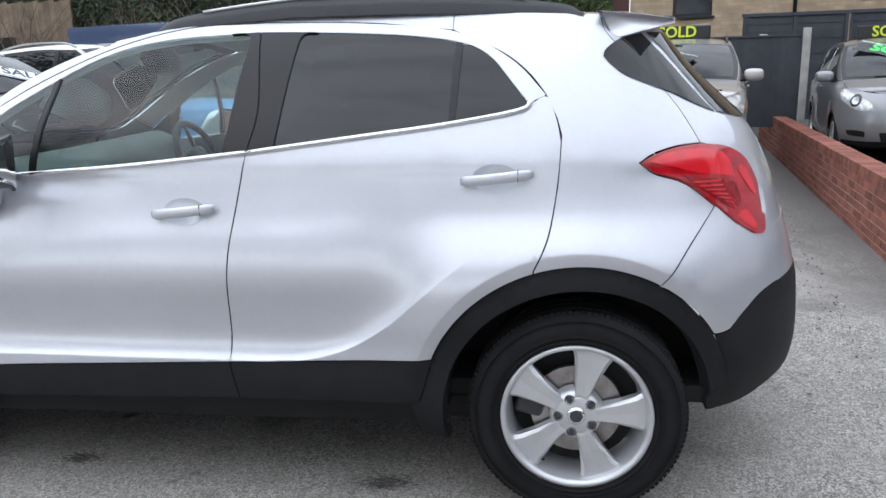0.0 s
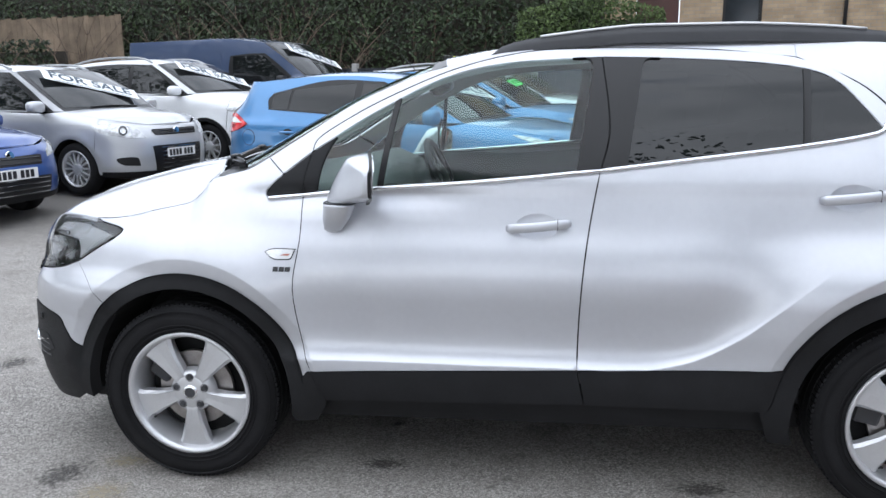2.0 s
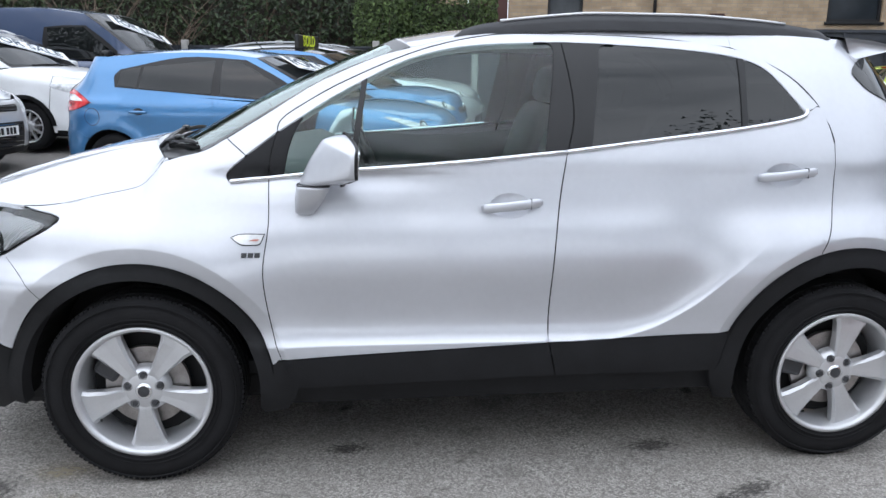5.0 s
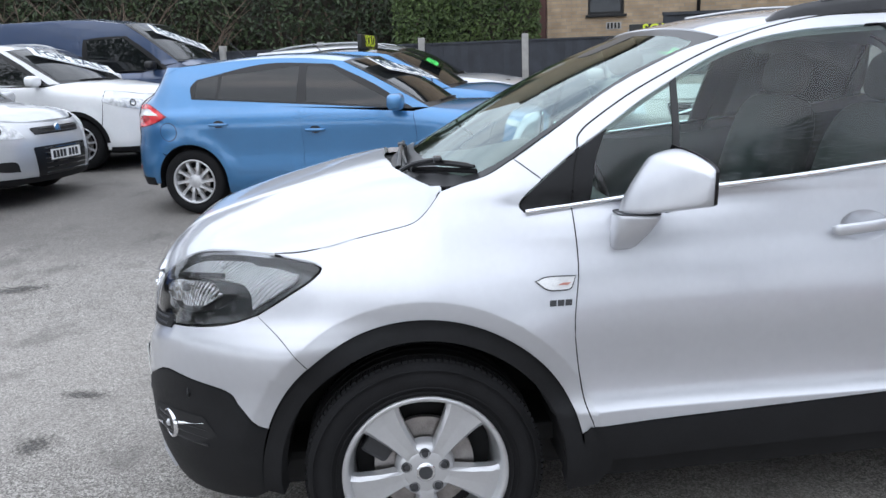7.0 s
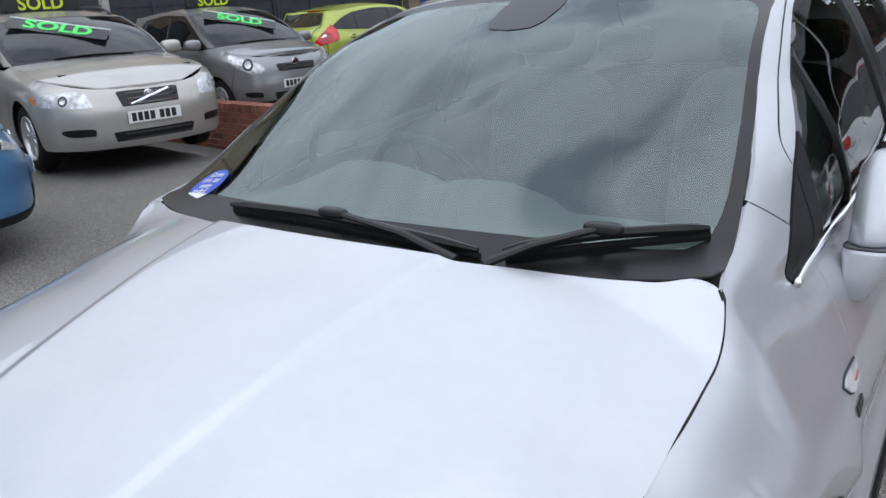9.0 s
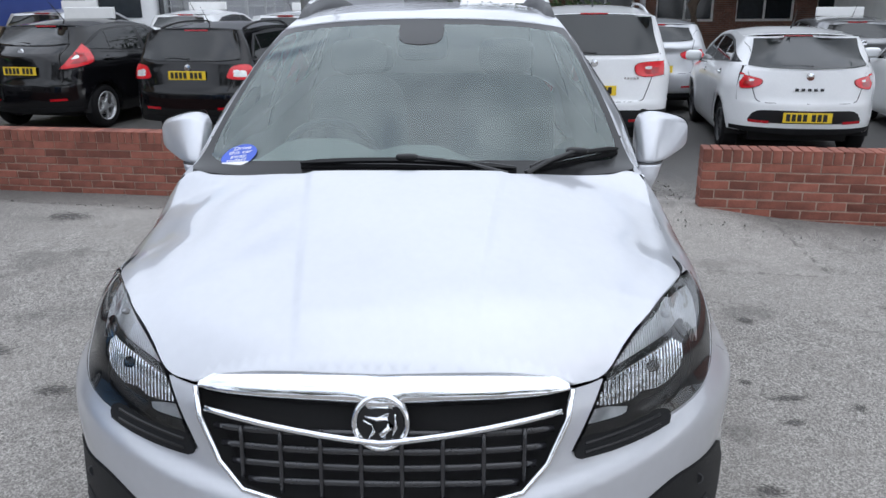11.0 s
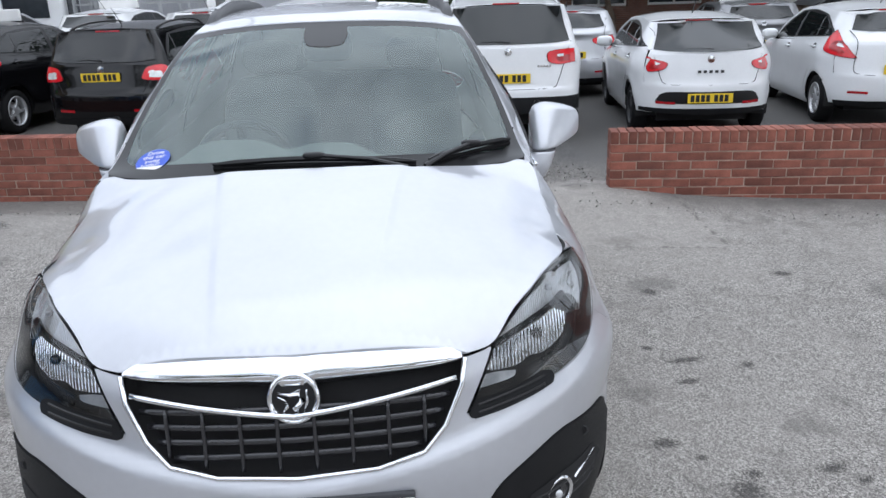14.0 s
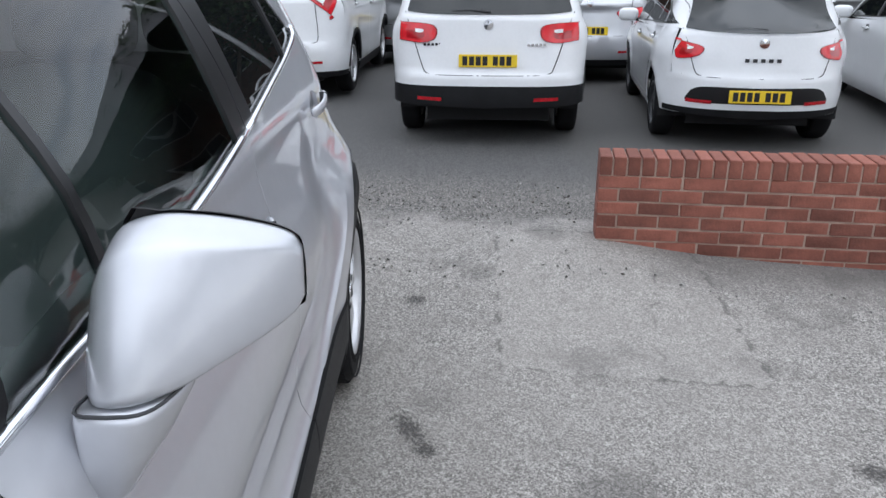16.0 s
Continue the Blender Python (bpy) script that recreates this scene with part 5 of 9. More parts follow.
def bonnet_ridge(x, y, v):
    """A raised middle that ends in a narrow pressed line on each side, and a faint hollow further out."""
    a, b = 0.272 + 0.137 * x, 0.72 + 0.22 * x
    inner = 0.0065 * (1 - ease(y, a, a + 0.030)) * ease(x, -0.84, -0.66)
    return (inner - 0.004 * np.exp(-((y - b) / 0.06) ** 2) * ease(x, -0.80, -0.55)) * (1 - ease(v, 0.88, 1.0))


LAMP_EDGE = [("f", 0.40, 0.873), ("f", 0.458, 0.884), ("f", 0.507, 0.930), ("f", 0.552, 0.961), ("f", 0.60, 0.984)]
HOOD_EDGE = [tuple(float(v) for v in SUV.point(*q)) for q in spline([SUV.find(p) for p in LAMP_EDGE], 5)]
HOOD_EDGE += [tuple(float(v) for v in q) for q in spline([HOOD_EDGE.pop(), (-0.485, 0.657, 0.9870)] + [(x, y, z) for x, z, y in CREST[:8]], 5)]
BONNET = Cap(HOOD_EDGE + [(0.12, 0.685, 1.138)], [(-0.84, 0.87), (-0.806, 0.908), (-0.78, 0.938), (-0.69, 1.001), (-0.52, 1.060), (-0.36, 1.104), (-0.21, 1.140), (-0.055, 1.166), (0.12, 1.183)], 3.0, bonnet_ridge)
HOOD_REAR = [(0.085, 0.690), (0.092, 0.660), (0.068, 0.604), (0.056, 0.564), (0.030, 0.490), (-0.005, 0.39), (-0.031, 0.31), (-0.046, 0.2), (-0.053, 0.10), (-0.055, 0.0)]
HOOD_FRONT = [(-0.808, 0.0), (-0.804, 0.15), (-0.795, 0.29), (-0.784, 0.36)]
SCREEN_SKIN = Strip(edged([((0.10, 1.141), -0.03, 1.135), ((0.222, 1.171), 0.12, 1.212), ((0.448, 1.304), 0.355, 1.338), ((0.70, 1.446), 0.62, 1.462), ((0.95, 1.533), 0.90, 1.572)]), 2.6)
ROOF = Strip(edged([((0.95, 1.533), 0.90, 1.576), ((1.2, 1.582), 1.14, 1.612), ((1.6, 1.606), 1.56, 1.636), ((2.0, 1.605), 1.98, 1.636), ((2.3, 1.597), 2.30, 1.628), ((2.62, 1.583), 2.64, 1.605)]), 3.0)


def build_suv():
    car = thing("silver_suv", "silver compact SUV with black lower cladding parked on asphalt", "car")

    folds = []
    for off in (-0.004, 0.003):
        folds.append([SUV.find((x, float(SWEEP(x)) - 0.027 + off)) for x in np.linspace(0.50, 2.24, 110)])
    for ax, lip in ((2.555, 0.532), (0.0, 0.516)):
        for off in (-0.004, 0.003):
            folds.append([SUV.find(q) for q in arc(ax, 0.345, lip + off, 10, 170, 70)])

    def both(name, segs, material, folded=False, **kw):
        for sg in (1.0, -1.0):
            line = SUV.loop(*segs, sign=sg)
            runs = []
            if folded:  # the pressed folds that cross this panel, cut to its outline
                rim = np.array(line)
                for fold in folds:
                    run = []
                    for p in fold + [None]:
                        q = None if p is None else (sg * p[0], p[1])
                        if q and inside(q, line) and np.min(np.hypot(rim[:, 0] - q[0], rim[:, 1] - q[1])) > 0.012:
                            run.append(q)
                        else:
                            if len(run) > 3:
                                runs.append(run)
                            run = []
            sheet(name, SUV, line, material, car, creases=runs, **kw)

    # metal
    both("front_wing", [SHUT, PILLAR[:4], [(0.30, 1.213), (0.33, 1.190), (0.371, 1.158)], [(0.371, 1.158), (0.325, 1.120), (0.303, 1.090), (0.315, 1.071)], [(0.315, 1.071), (0.449, 1.079)],
                        SEAM_F, [(0.485, 0.462), (0.452, 0.44)], arc(0, 0.345, 0.462, 12, 132), [(-0.31, 0.688), (-0.345, 0.735), (-0.385, 0.778), (-0.443, 0.826)], [(-0.443, 0.827), (-0.39, 0.858), (-0.34, 0.888), (-0.293, 0.914), (-0.264, 0.935)], [(-0.264, 0.935), (-0.260, 0.950), (-0.298, 0.9655), (-0.39, 0.984)]], SILVER, folded=True, step=0.014, gap=0.0014)
    both("body_side_frame", [PILLAR[3:], ROOF_EDGE[:4], [ROOF_EDGE[3], (2.15, 1.603)], [(2.15, 1.603), (2.15, 1.545)], SEAM_TOP_R[2::-1], SEAM_TOP[::-1], [(0.478, 1.237), (0.371, 1.158)], [(0.371, 1.158), (0.33, 1.190), (0.30, 1.213)]], SILVER, step=0.03)
    both("rear_quarter", [[(2.15, 1.603), (2.3, 1.598), (2.62, 1.583)], HATCH_SEAM, [(2.934, 1.178), (2.856, 1.174), (2.784, 1.157), (2.735, 1.130)], [(2.735, 1.130), (2.785, 1.094), (2.88, 1.060), (2.979, 0.983)], [(2.979, 0.983), (2.885, 0.87), (2.80, 0.768)],
                          arc(2.555, 0.345, 0.49, 59, 106), SEAM_R[:2:-1], [SEAM_R[2], (2.485, 1.27)], SEAM_TOP_R[:1:-1], [(2.15, 1.545), (2.15, 1.603)]], SILVER, folded=True, step=0.02)
    both("front_door", [BELT_F, SEAM_B, [(1.43, 0.502), (0.485, 0.462)], SEAM_F[::-1]], SILVER, folded=True, step=0.02)
    both("rear_door", [BELT_R, [(2.37, 1.29), (2.405, 1.315)], [(2.405, 1.315), (2.455, 1.335), (2.485, 1.27), (2.50, 1.20)], [(2.50, 1.20), (2.49, 1.07), (2.465, 0.93), (2.42, 0.825)], arc(2.555, 0.345, 0.49, 106, 158), [(2.10, 0.53), (1.43, 0.502)], SEAM_B[::-1]], SILVER, folded=True, step=0.02)
    both("front_door_frame", [SEAM_TOP, [(1.52, 1.590), (1.505, 1.557)], DLO_TOP[::-1]], SILVER, step=0.03)
    both("rear_door_frame", [SEAM_TOP_R[:5], [(2.44, 1.355), (2.452, 1.337)], [(2.452, 1.337), (2.405, 1.314)], DLO_REAR[::-1], [(1.48, 1.555), (1.52, 1.590)]], SILVER, step=0.03)
    hatch = mirror_lines(SUV.loop([("r", 0.0, 1.606), (2.62, 1.583)], HATCH_SEAM, [(2.934, 1.178), (3.05, 1.13), (3.12, 1.0)], [("r", 0.62, 0.90), ("r", 0.5, 0.70)], [("r", 0.5, 0.70), ("r", 0.0, 0.70)]), SUV.S)
    sheet("tailgate", SUV, hatch, SILVER, car)
    rb = mirror_lines(SUV.loop([("r", 0.0, 0.91), (3.12, 0.878)], LAMP_R_LOW[:2:-1], [(2.979, 0.985), (2.885, 0.87), (2.80, 0.768)], arc(2.555, 0.345, 0.49, 59, 40), [(2.93, 0.66), (2.95, 0.615), (2.985, 0.592), (3.03, 0.602)], [(3.03, 0.602), (3.08, 0.65), (3.16, 0.70), ("r", 0.40, 0.715), ("r", 0.0, 0.72)]), SUV.S)
    sheet("rear_bumper", SUV, rb, SILVER, car, lift=0.003)
    rc = mirror_lines(SUV.loop([("r", 0.0, 0.72), ("r", 0.40, 0.715), (3.16, 0.70), (3.08, 0.65), (3.03, 0.602)], [(3.03, 0.602), (2.985, 0.592), (2.95, 0.615), (2.93, 0.66)], arc(2.555, 0.345, 0.49, 40, 14)[1:], [(3.0, 0.40), (2.965, 0.37), (2.975, 0.325)], [(2.975, 0.325), (3.10, 0.33), (3.24, 0.36), ("r", 0.0, 0.385)]), SUV.S)
    sheet("rear_bumper_cladding", SUV, rc, CLAD, car, lift=0.004)
    fb = mirror_lines(SUV.loop(GR_LOW[::-1], GR_SIDE[::-1], [("f", 0.385, 0.872), ("f", 0.395, 0.870), ("f", 0.42, 0.873), ("f", 0.456, 0.880)], [("f", 0.455, 0.872), ("f", 0.444, 0.848), ("f", 0.424, 0.806), ("f", 0.389, 0.736)], HL_LOW[:7], [(-0.443, 0.829), (-0.385, 0.780), (-0.345, 0.737), (-0.31, 0.688)], arc(0, 0.345, 0.462, 132, 160)[1:], CLAD_SIDE[::-1], CLAD_IN[::-1]))
    sheet("front_bumper", SUV, fb, SILVER, car, step=0.014)
    fc = mirror_lines(SUV.loop(CLAD_IN, CLAD_SIDE, arc(0, 0.345, 0.462, 160, 184)[1:], [(-0.455, 0.30), (-0.50, 0.27)], [(-0.50, 0.27), (-0.62, 0.255), ("f", 0.60, 0.25), ("f", 0.50, 0.265)], [("f", 0.50, 0.265), ("f", 0.47, 0.392)], [("f", 0.47, 0.392), ("f", 0.2, 0.408), ("f", 0.0, 0.410)]))
    sheet("front_bumper_cladding", SUV, fc, CLAD, car, step=0.04, lift=0.004)
    # bonnet and roof
    full = [(0, -1)] + [(0, v / 10) for v in range(-9, 11)] + [(t / 24, 1) for t in range(1, 25)] + [(1, v / 10) for v in range(9, -11, -1)] + [(t / 24, -1) for t in range(23, 0, -1)]
    half = spline(HOOD_FRONT, 4) + [np.array(q[:2]) for q in HOOD_EDGE] + spline(HOOD_REAR, 4)
    half = [(float(q[0]), float(q[1])) for q in half]
    sheet("bonnet", BONNET, half + [(x, -y) for x, y in half[::-1][1:-1]], SILVER, car, step=0.016, lift=0.0005, gap=0.0015, depth=0.02,
          creases=[[(-0.70 + 0.018 * k, sg * (0.272 + off + 0.137 * (-0.70 + 0.018 * k))) for k in range(36)] for sg in (1, -1) for off in (0.0, 0.010, 0.020, 0.030)])
    sheet("roof", ROOF, full, SILVER, car, step=0.06, scale=(1.65, 0.55), gap=0.001)
    # windscreen: glass, printed border, cowl
    gl = [(0.155, v / 10 * 0.90) for v in range(-9, 10)] + [(0.18, 0.90), (0.23, 0.94), (0.3, 0.955)] + [(t / 20, 0.962) for t in range(7, 18)] + [(0.92, 0.945), (0.945, 0.90)] + [(0.955, v / 10 * 0.9) for v in range(8, -9, -1)] + [(0.945, -0.90), (0.92, -0.945)] + [(t / 20, -0.962) for t in range(17, 6, -1)] + [(0.3, -0.955), (0.23, -0.94), (0.18, -0.90)]
    sheet("windscreen", SCREEN_SKIN, gl, SCREEN, car, step=0.08, scale=(0.95, 0.6), depth=0.001, gap=0.0)
    half = [(0.0, 0.0)] + [(0.0, v / 10) for v in range(1, 9)] + [(0.004, 0.9), (0.03, 0.975), (0.08, 0.995)] + [(t / 20, 0.998) for t in range(3, 20)] + [(1.0, 0.99)] + [(1.0, v / 10) for v in range(9, -1, -1)]
    inner = [q for q in gl if q[1] > -0.01]
    inner_sorted = [q for q in inner if q[0] < 0.2] + [q for q in inner if q[0] >= 0.2]
    ring = half + [(0.955, 0.0)] + [q for q in reversed(inner_sorted) if q[1] > 0.001] + [(0.155, 0.0)]
    for sg in (1, -1):
        sheet("windscreen_border", SCREEN_SKIN, [(a, sg * b) for a, b in ring], BLACK, car, step=0.05, scale=(0.95, 0.6), depth=0.004, gap=0.0)
    rear = [q for q in spline(HOOD_REAR[1:][::-1], 4)] + [np.array(HOOD_REAR[0])]
    for sg in (1, -1):
        bm = bmesh.new()
        rows = []
        for i, q in enumerate(rear):
            v = sg * i / (len(rear) - 1)
            a, b = BONNET.point(q[0], sg * q[1]), SCREEN_SKIN.point(0.03 + 0.05 * abs(v) ** 6, v * 0.99)
            rows.append([bm.verts.new(Vector(a) + Vector((-0.02, 0, -0.028))), bm.verts.new(Vector((a + b) / 2) + Vector((0.0, 0, -0.028))), bm.verts.new(Vector(b) + Vector((0.0, 0, -0.003)))])
        for r0, r1 in zip(rows, rows[1:]):
            for i in range(2):
                bm.faces.new((r0[i], r1[i], r1[i + 1], r0[i + 1]))
        part("scuttle", bm, CLAD, car, smooth=True)
    both("pillar_lining", [PILLAR[3:], ROOF_EDGE[:4], [ROOF_EDGE[3], (2.15, 1.603)], [(2.15, 1.603), (2.16, 1.508)], DLO_REAR[3::-1], DLO_TOP[::-1], [(0.478, 1.237), (0.30, 1.213)]], LINING, lift=-0.024, depth=0.002, gap=-0.002)
    # side glass and black pillars
    both("quarter_trim", [[(0.315, 1.073), (0.305, 1.090), (0.326, 1.119), (0.371, 1.156)], [(0.371, 1.156), (0.478, 1.235)], [(0.478, 1.235), (0.458, 1.160), (0.449, 1.082)], [(0.449, 1.082), (0.315, 1.073)]], CLAD, lift=0.001, step=0.03)
    both("door_corner_trim", [[(0.478, 1.235), (0.566, 1.290)], [(0.566, 1.290), (0.525, 1.200), (0.504, 1.094)], [(0.504, 1.088), (0.449, 1.082)], [(0.449, 1.082), (0.458, 1.160), (0.478, 1.235)]], CLAD, lift=0.001, step=0.03)
    both("quarter_light", [[(0.504, 1.090), (0.525, 1.200), (0.566, 1.290)], [(0.566, 1.290), (0.70, 1.371), (0.77, 1.408)], [(0.77, 1.408), (0.722, 1.109)]], GLASS, depth=0.003, lift=-0.004, gap=-0.006)
    both("door_window_bar", [[(0.722, 1.109), (0.77, 1.408)], [(0.77, 1.408), (0.795, 1.421)], [(0.795, 1.421), (0.748, 1.111)]], BLACK, lift=0.003)
    both("front_door_window", [[(0.748, 1.111), (0.795, 1.421)], [(0.795, 1.421), (0.94, 1.486), (1.16, 1.536), (1.40, 1.553)], [(1.40, 1.553), (1.45, 1.553), (1.468, 1.535), (1.468, 1.50)], [(1.468, 1.50), (1.415, 1.167)], [(1.415, 1.167), (1.1, 1.138), (0.748, 1.111)]], GLASS, depth=0.003, lift=-0.004, gap=-0.006)
    both("door_pillar", [[(1.415, 1.167), (1.468, 1.50)], [(1.468, 1.50), (1.468, 1.535), (1.45, 1.553), (1.40, 1.553)], [(1.40, 1.553), (1.50, 1.556)], [(1.50, 1.556), (1.525, 1.32), (1.495, 1.172)]], BLACK, lift=0.003, gap=0.0005)
    both("door_pillar", [[(1.505, 1.556), (1.70, 1.549)], [(1.70, 1.549), (1.66, 1.548), (1.642, 1.53), (1.636, 1.50)], [(1.636, 1.50), (1.586, 1.188)], [(1.586, 1.188), (1.500, 1.174)], [(1.500, 1.174), (1.53, 1.32), (1.505, 1.556)]], BLACK, lift=0.003, gap=0.0005)
    both("rear_door_window", [[(1.586, 1.188), (1.636, 1.50)], [(1.636, 1.50), (1.642, 1.53), (1.66, 1.548), (1.70, 1.549)], [(1.70, 1.549), (1.95, 1.533), (2.163, 1.506)], [(2.163, 1.506), (2.148, 1.256)], [(2.148, 1.256), (1.85, 1.22), (1.586, 1.188)]], PRIVACY, depth=0.003, lift=-0.004, gap=-0.006)
    both("rear_window_bar", [[(2.148, 1.256), (2.163, 1.506)], [(2.163, 1.506), (2.19, 1.50)], [(2.19, 1.50), (2.173, 1.26)]], BLACK, lift=0.003)
    both("rear_quarter_light", [[(2.173, 1.26), (2.19, 1.50)], [(2.19, 1.50), (2.27, 1.458), (2.355, 1.36)], [(2.355, 1.36), (2.385, 1.315), (2.37, 1.295)], [(2.37, 1.295), (2.173, 1.262)]], PRIVACY, depth=0.003, lift=-0.004, gap=-0.006)
    both("tail_window", [[(2.625, 1.452), (2.635, 1.475), (2.68, 1.505), (2.75, 1.522)], [(2.75, 1.522), (2.85, 1.42), (2.96, 1.30), (3.0, 1.262)], [(3.0, 1.262), (2.93, 1.29), (2.85, 1.328)], [(2.85, 1.328), (2.76, 1.362), (2.69, 1.392), (2.645, 1.428), (2.625, 1.452)]], PRIVACY, lift=0.004, depth=0.004)
    rw = mirror_lines(SUV.loop([("r", 0.0, 1.53), (2.77, 1.525)], [(2.77, 1.525), (2.87, 1.42), (3.01, 1.262)], [(3.01, 1.262), ("r", 0.30, 1.235), ("r", 0.0, 1.23)]), SUV.S)
    sheet("rear_window", SUV, rw, PRIVACY, car, lift=0.005, depth=0.004)
    for sg in (1, -1):  # bright belt strip
        for line in ([(0.318, 1.068), (0.38, 1.074)] + BELT_F, BELT_R + [(2.405, 1.318)]):
            pts = spline([SUV.find(p) for p in line], 6)
            bm = bmesh.new()
            sweep(bm, [SUV.point(sg * a, b) + np.array([0, sg * 0.003, 0.004]) for a, b in pts], 0.0085, 8, 1.0)
            part("belt_strip", bm, CHROME, car, "bright metal belt strip", smooth=True)
    # cladding
    both("sill_cladding", [[(0.485, 0.462), (1.43, 0.502)], [(1.43, 0.502), (1.455, 0.38)], [(1.455, 0.38), (0.54, 0.355)], [(0.54, 0.355), (0.485, 0.462)]], CLAD, lift=0.008, depth=0.02)
    both("sill_cladding", [[(1.435, 0.502), (2.10, 0.53)], [(2.10, 0.53), (2.062, 0.40), (2.03, 0.385)], [(2.03, 0.385), (1.46, 0.38)], [(1.46, 0.38), (1.435, 0.502)]], CLAD, lift=0.008, depth=0.02)
    both("sill", [[(0.44, 0.37), (2.14, 0.40)], [(2.14, 0.40), (2.14, 0.285)], [(2.14, 0.285), (0.44, 0.26)]], CLAD, lift=-0.03, depth=0.03)
    both("wheel_arch_trim", [arc(0, 0.345, 0.462, 184, 8, 22), [(0.455, 0.44), (0.485, 0.462), (0.54, 0.355), (0.50, 0.27)], [(0.50, 0.27), (0.415, 0.26)], arc(0, 0.345, 0.405, -8, 186, 24)], CLAD, step=0.03, lift=0.010, depth=0.05)
    both("wheel_arch_trim", [arc(2.555, 0.345, 0.490, 10, 158, 22), [(2.10, 0.53), (2.062, 0.40), (2.03, 0.385), (2.07, 0.27)], [(2.07, 0.27), (2.155, 0.26)], arc(2.555, 0.345, 0.42, 188, 6, 24)], CLAD, step=0.03, lift=0.010, depth=0.05)
    for sg in (1, -1):
        for cx, r in ((0.0, 0.408), (2.555, 0.422)):
            bm = bmesh.new()
            rows = []
            for i in range(25):
                a = radians(-4 + 188 * i / 24)
                wx, wz = cx + r * math.cos(a), 0.345 + r * math.sin(a)
                rows.append([bm.verts.new((wx, sg * yy, wz)) for yy in (float(SUV.point(*SUV.find((wx, wz)))[1]) - 0.012, 0.45)])
            for r0, r1 in zip(rows, rows[1:]):
                bm.faces.new((r0[0], r1[0], r1[1], r0[1]))
            bm.faces.new([r[1] for r in rows])
            part("wheel_well", bm, MATTBLACK, car)
    part("underbody", boxed((-0.55, -0.62, 0.21), (2.80, 0.62, 0.33), 0.03), MATTBLACK, car)
    part("exhaust", sweep(bmesh.new(), [(1.2, 0.25, 0.19), (2.4, 0.3, 0.19), (2.85, 0.45, 0.24)], 0.03, 10), STEEL, car, smooth=True)
    for sg in (1, -1):  # black tubes added below the panel gaps, for rubber and the shade in them
        for line in (SEAM_F, SEAM_B, [(1.497, 1.172), (1.527, 1.32), (1.502, 1.556)], SEAM_R + [(2.40, 0.80)], SHUT, SEAM_TOP, SEAM_TOP_R, [(-0.443, 0.827), (-0.385, 0.779), (-0.345, 0.736), (-0.31, 0.688)], [(0.30, 1.213), (0.33, 1.190), (0.371, 1.158)], [(0.478, 1.237), (0.458, 1.160), (0.449, 1.080)], HATCH_SEAM, [(2.979, 0.985), (2.885, 0.87), (2.80, 0.768)]):
            pts = spline([SUV.find(p) for p in line], 5) if len(line) > 2 else [np.array(SUV.find(p)) for p in line]
            nrm = []
            for a, b in pts:
                p0, pa, pb = SUV.point(a, b), SUV.point(a + 0.004, b), SUV.point(a, b + 0.004)
                n = np.cross(pa - p0, pb - p0)
                n = n / np.linalg.norm(n)
                n = n if n[1] > 0 else -n
                q = p0 - n * 0.0065
                nrm.append((q[0], sg * q[1], q[2]))
            part("gap_seal", sweep(bmesh.new(), nrm, 0.006, 6), MATTBLACK, car)
    # lamps at the back
    for sg in (1, -1):
        out = SUV.loop(LAMP_R_TOP, [(2.934, 1.176), (3.026, 1.157), (3.102, 1.104), (3.150, 1.00), (3.165, 0.91), (3.155, 0.872), (3.12, 0.878)], LAMP_R_LOW[::-1], sign=sg)
        lamp = sheet("tail_lamp", SUV, out, REDDEEP, car, step=0.025, lift=0.009, depth=0.02, label="glossy red tail lamp")
        glow = SUV.loop([(2.757, 1.130), (2.80, 1.151), (2.86, 1.161), (2.94, 1.160), (3.00, 1.145)], [(3.00, 1.145), (3.03, 1.11), (3.045, 1.06)], [(3.045, 1.06), (2.987, 1.074), (2.928, 1.082), (2.85, 1.106), (2.757, 1.130)], sign=sg)
        sheet("lamp_band", SUV, glow, REDLENS, lamp, step=0.02, lift=0.0115, depth=0.003)
        low = SUV.loop([(3.045, 0.945), (3.085, 0.958), (3.125, 0.905)], [(3.125, 0.905), (3.11, 0.893), (3.045, 0.945)], sign=sg)
        sheet("lamp_band", SUV, low, REDLENS, lamp, step=0.02, lift=0.0115, depth=0.003)
        side_band = SUV.loop([(3.07, 1.10), (3.105, 1.06), (3.128, 1.0)], [(3.128, 1.0), (3.115, 1.0), (3.06, 1.075), (3.07, 1.10)], sign=sg)
        sheet("lamp_band", SUV, side_band, REDLENS, lamp, step=0.02, lift=0.0115, depth=0.003)
        for k in range(7):  # pressed ribs in the smoked lower lobe
            rib = SUV.loop([(2.895 + 0.022 * k, 1.062 - 0.013 * k), (2.99 + 0.009 * k, 1.060 - 0.015 * k)], [(2.99 + 0.009 * k, 1.055 - 0.015 * k), (2.897 + 0.022 * k, 1.057 - 0.013 * k)], sign=sg)
            sheet("lamp_rib", SUV, rib, REDLENS, lamp, step=0.03, lift=0.0145, depth=0.001, gap=0.0)
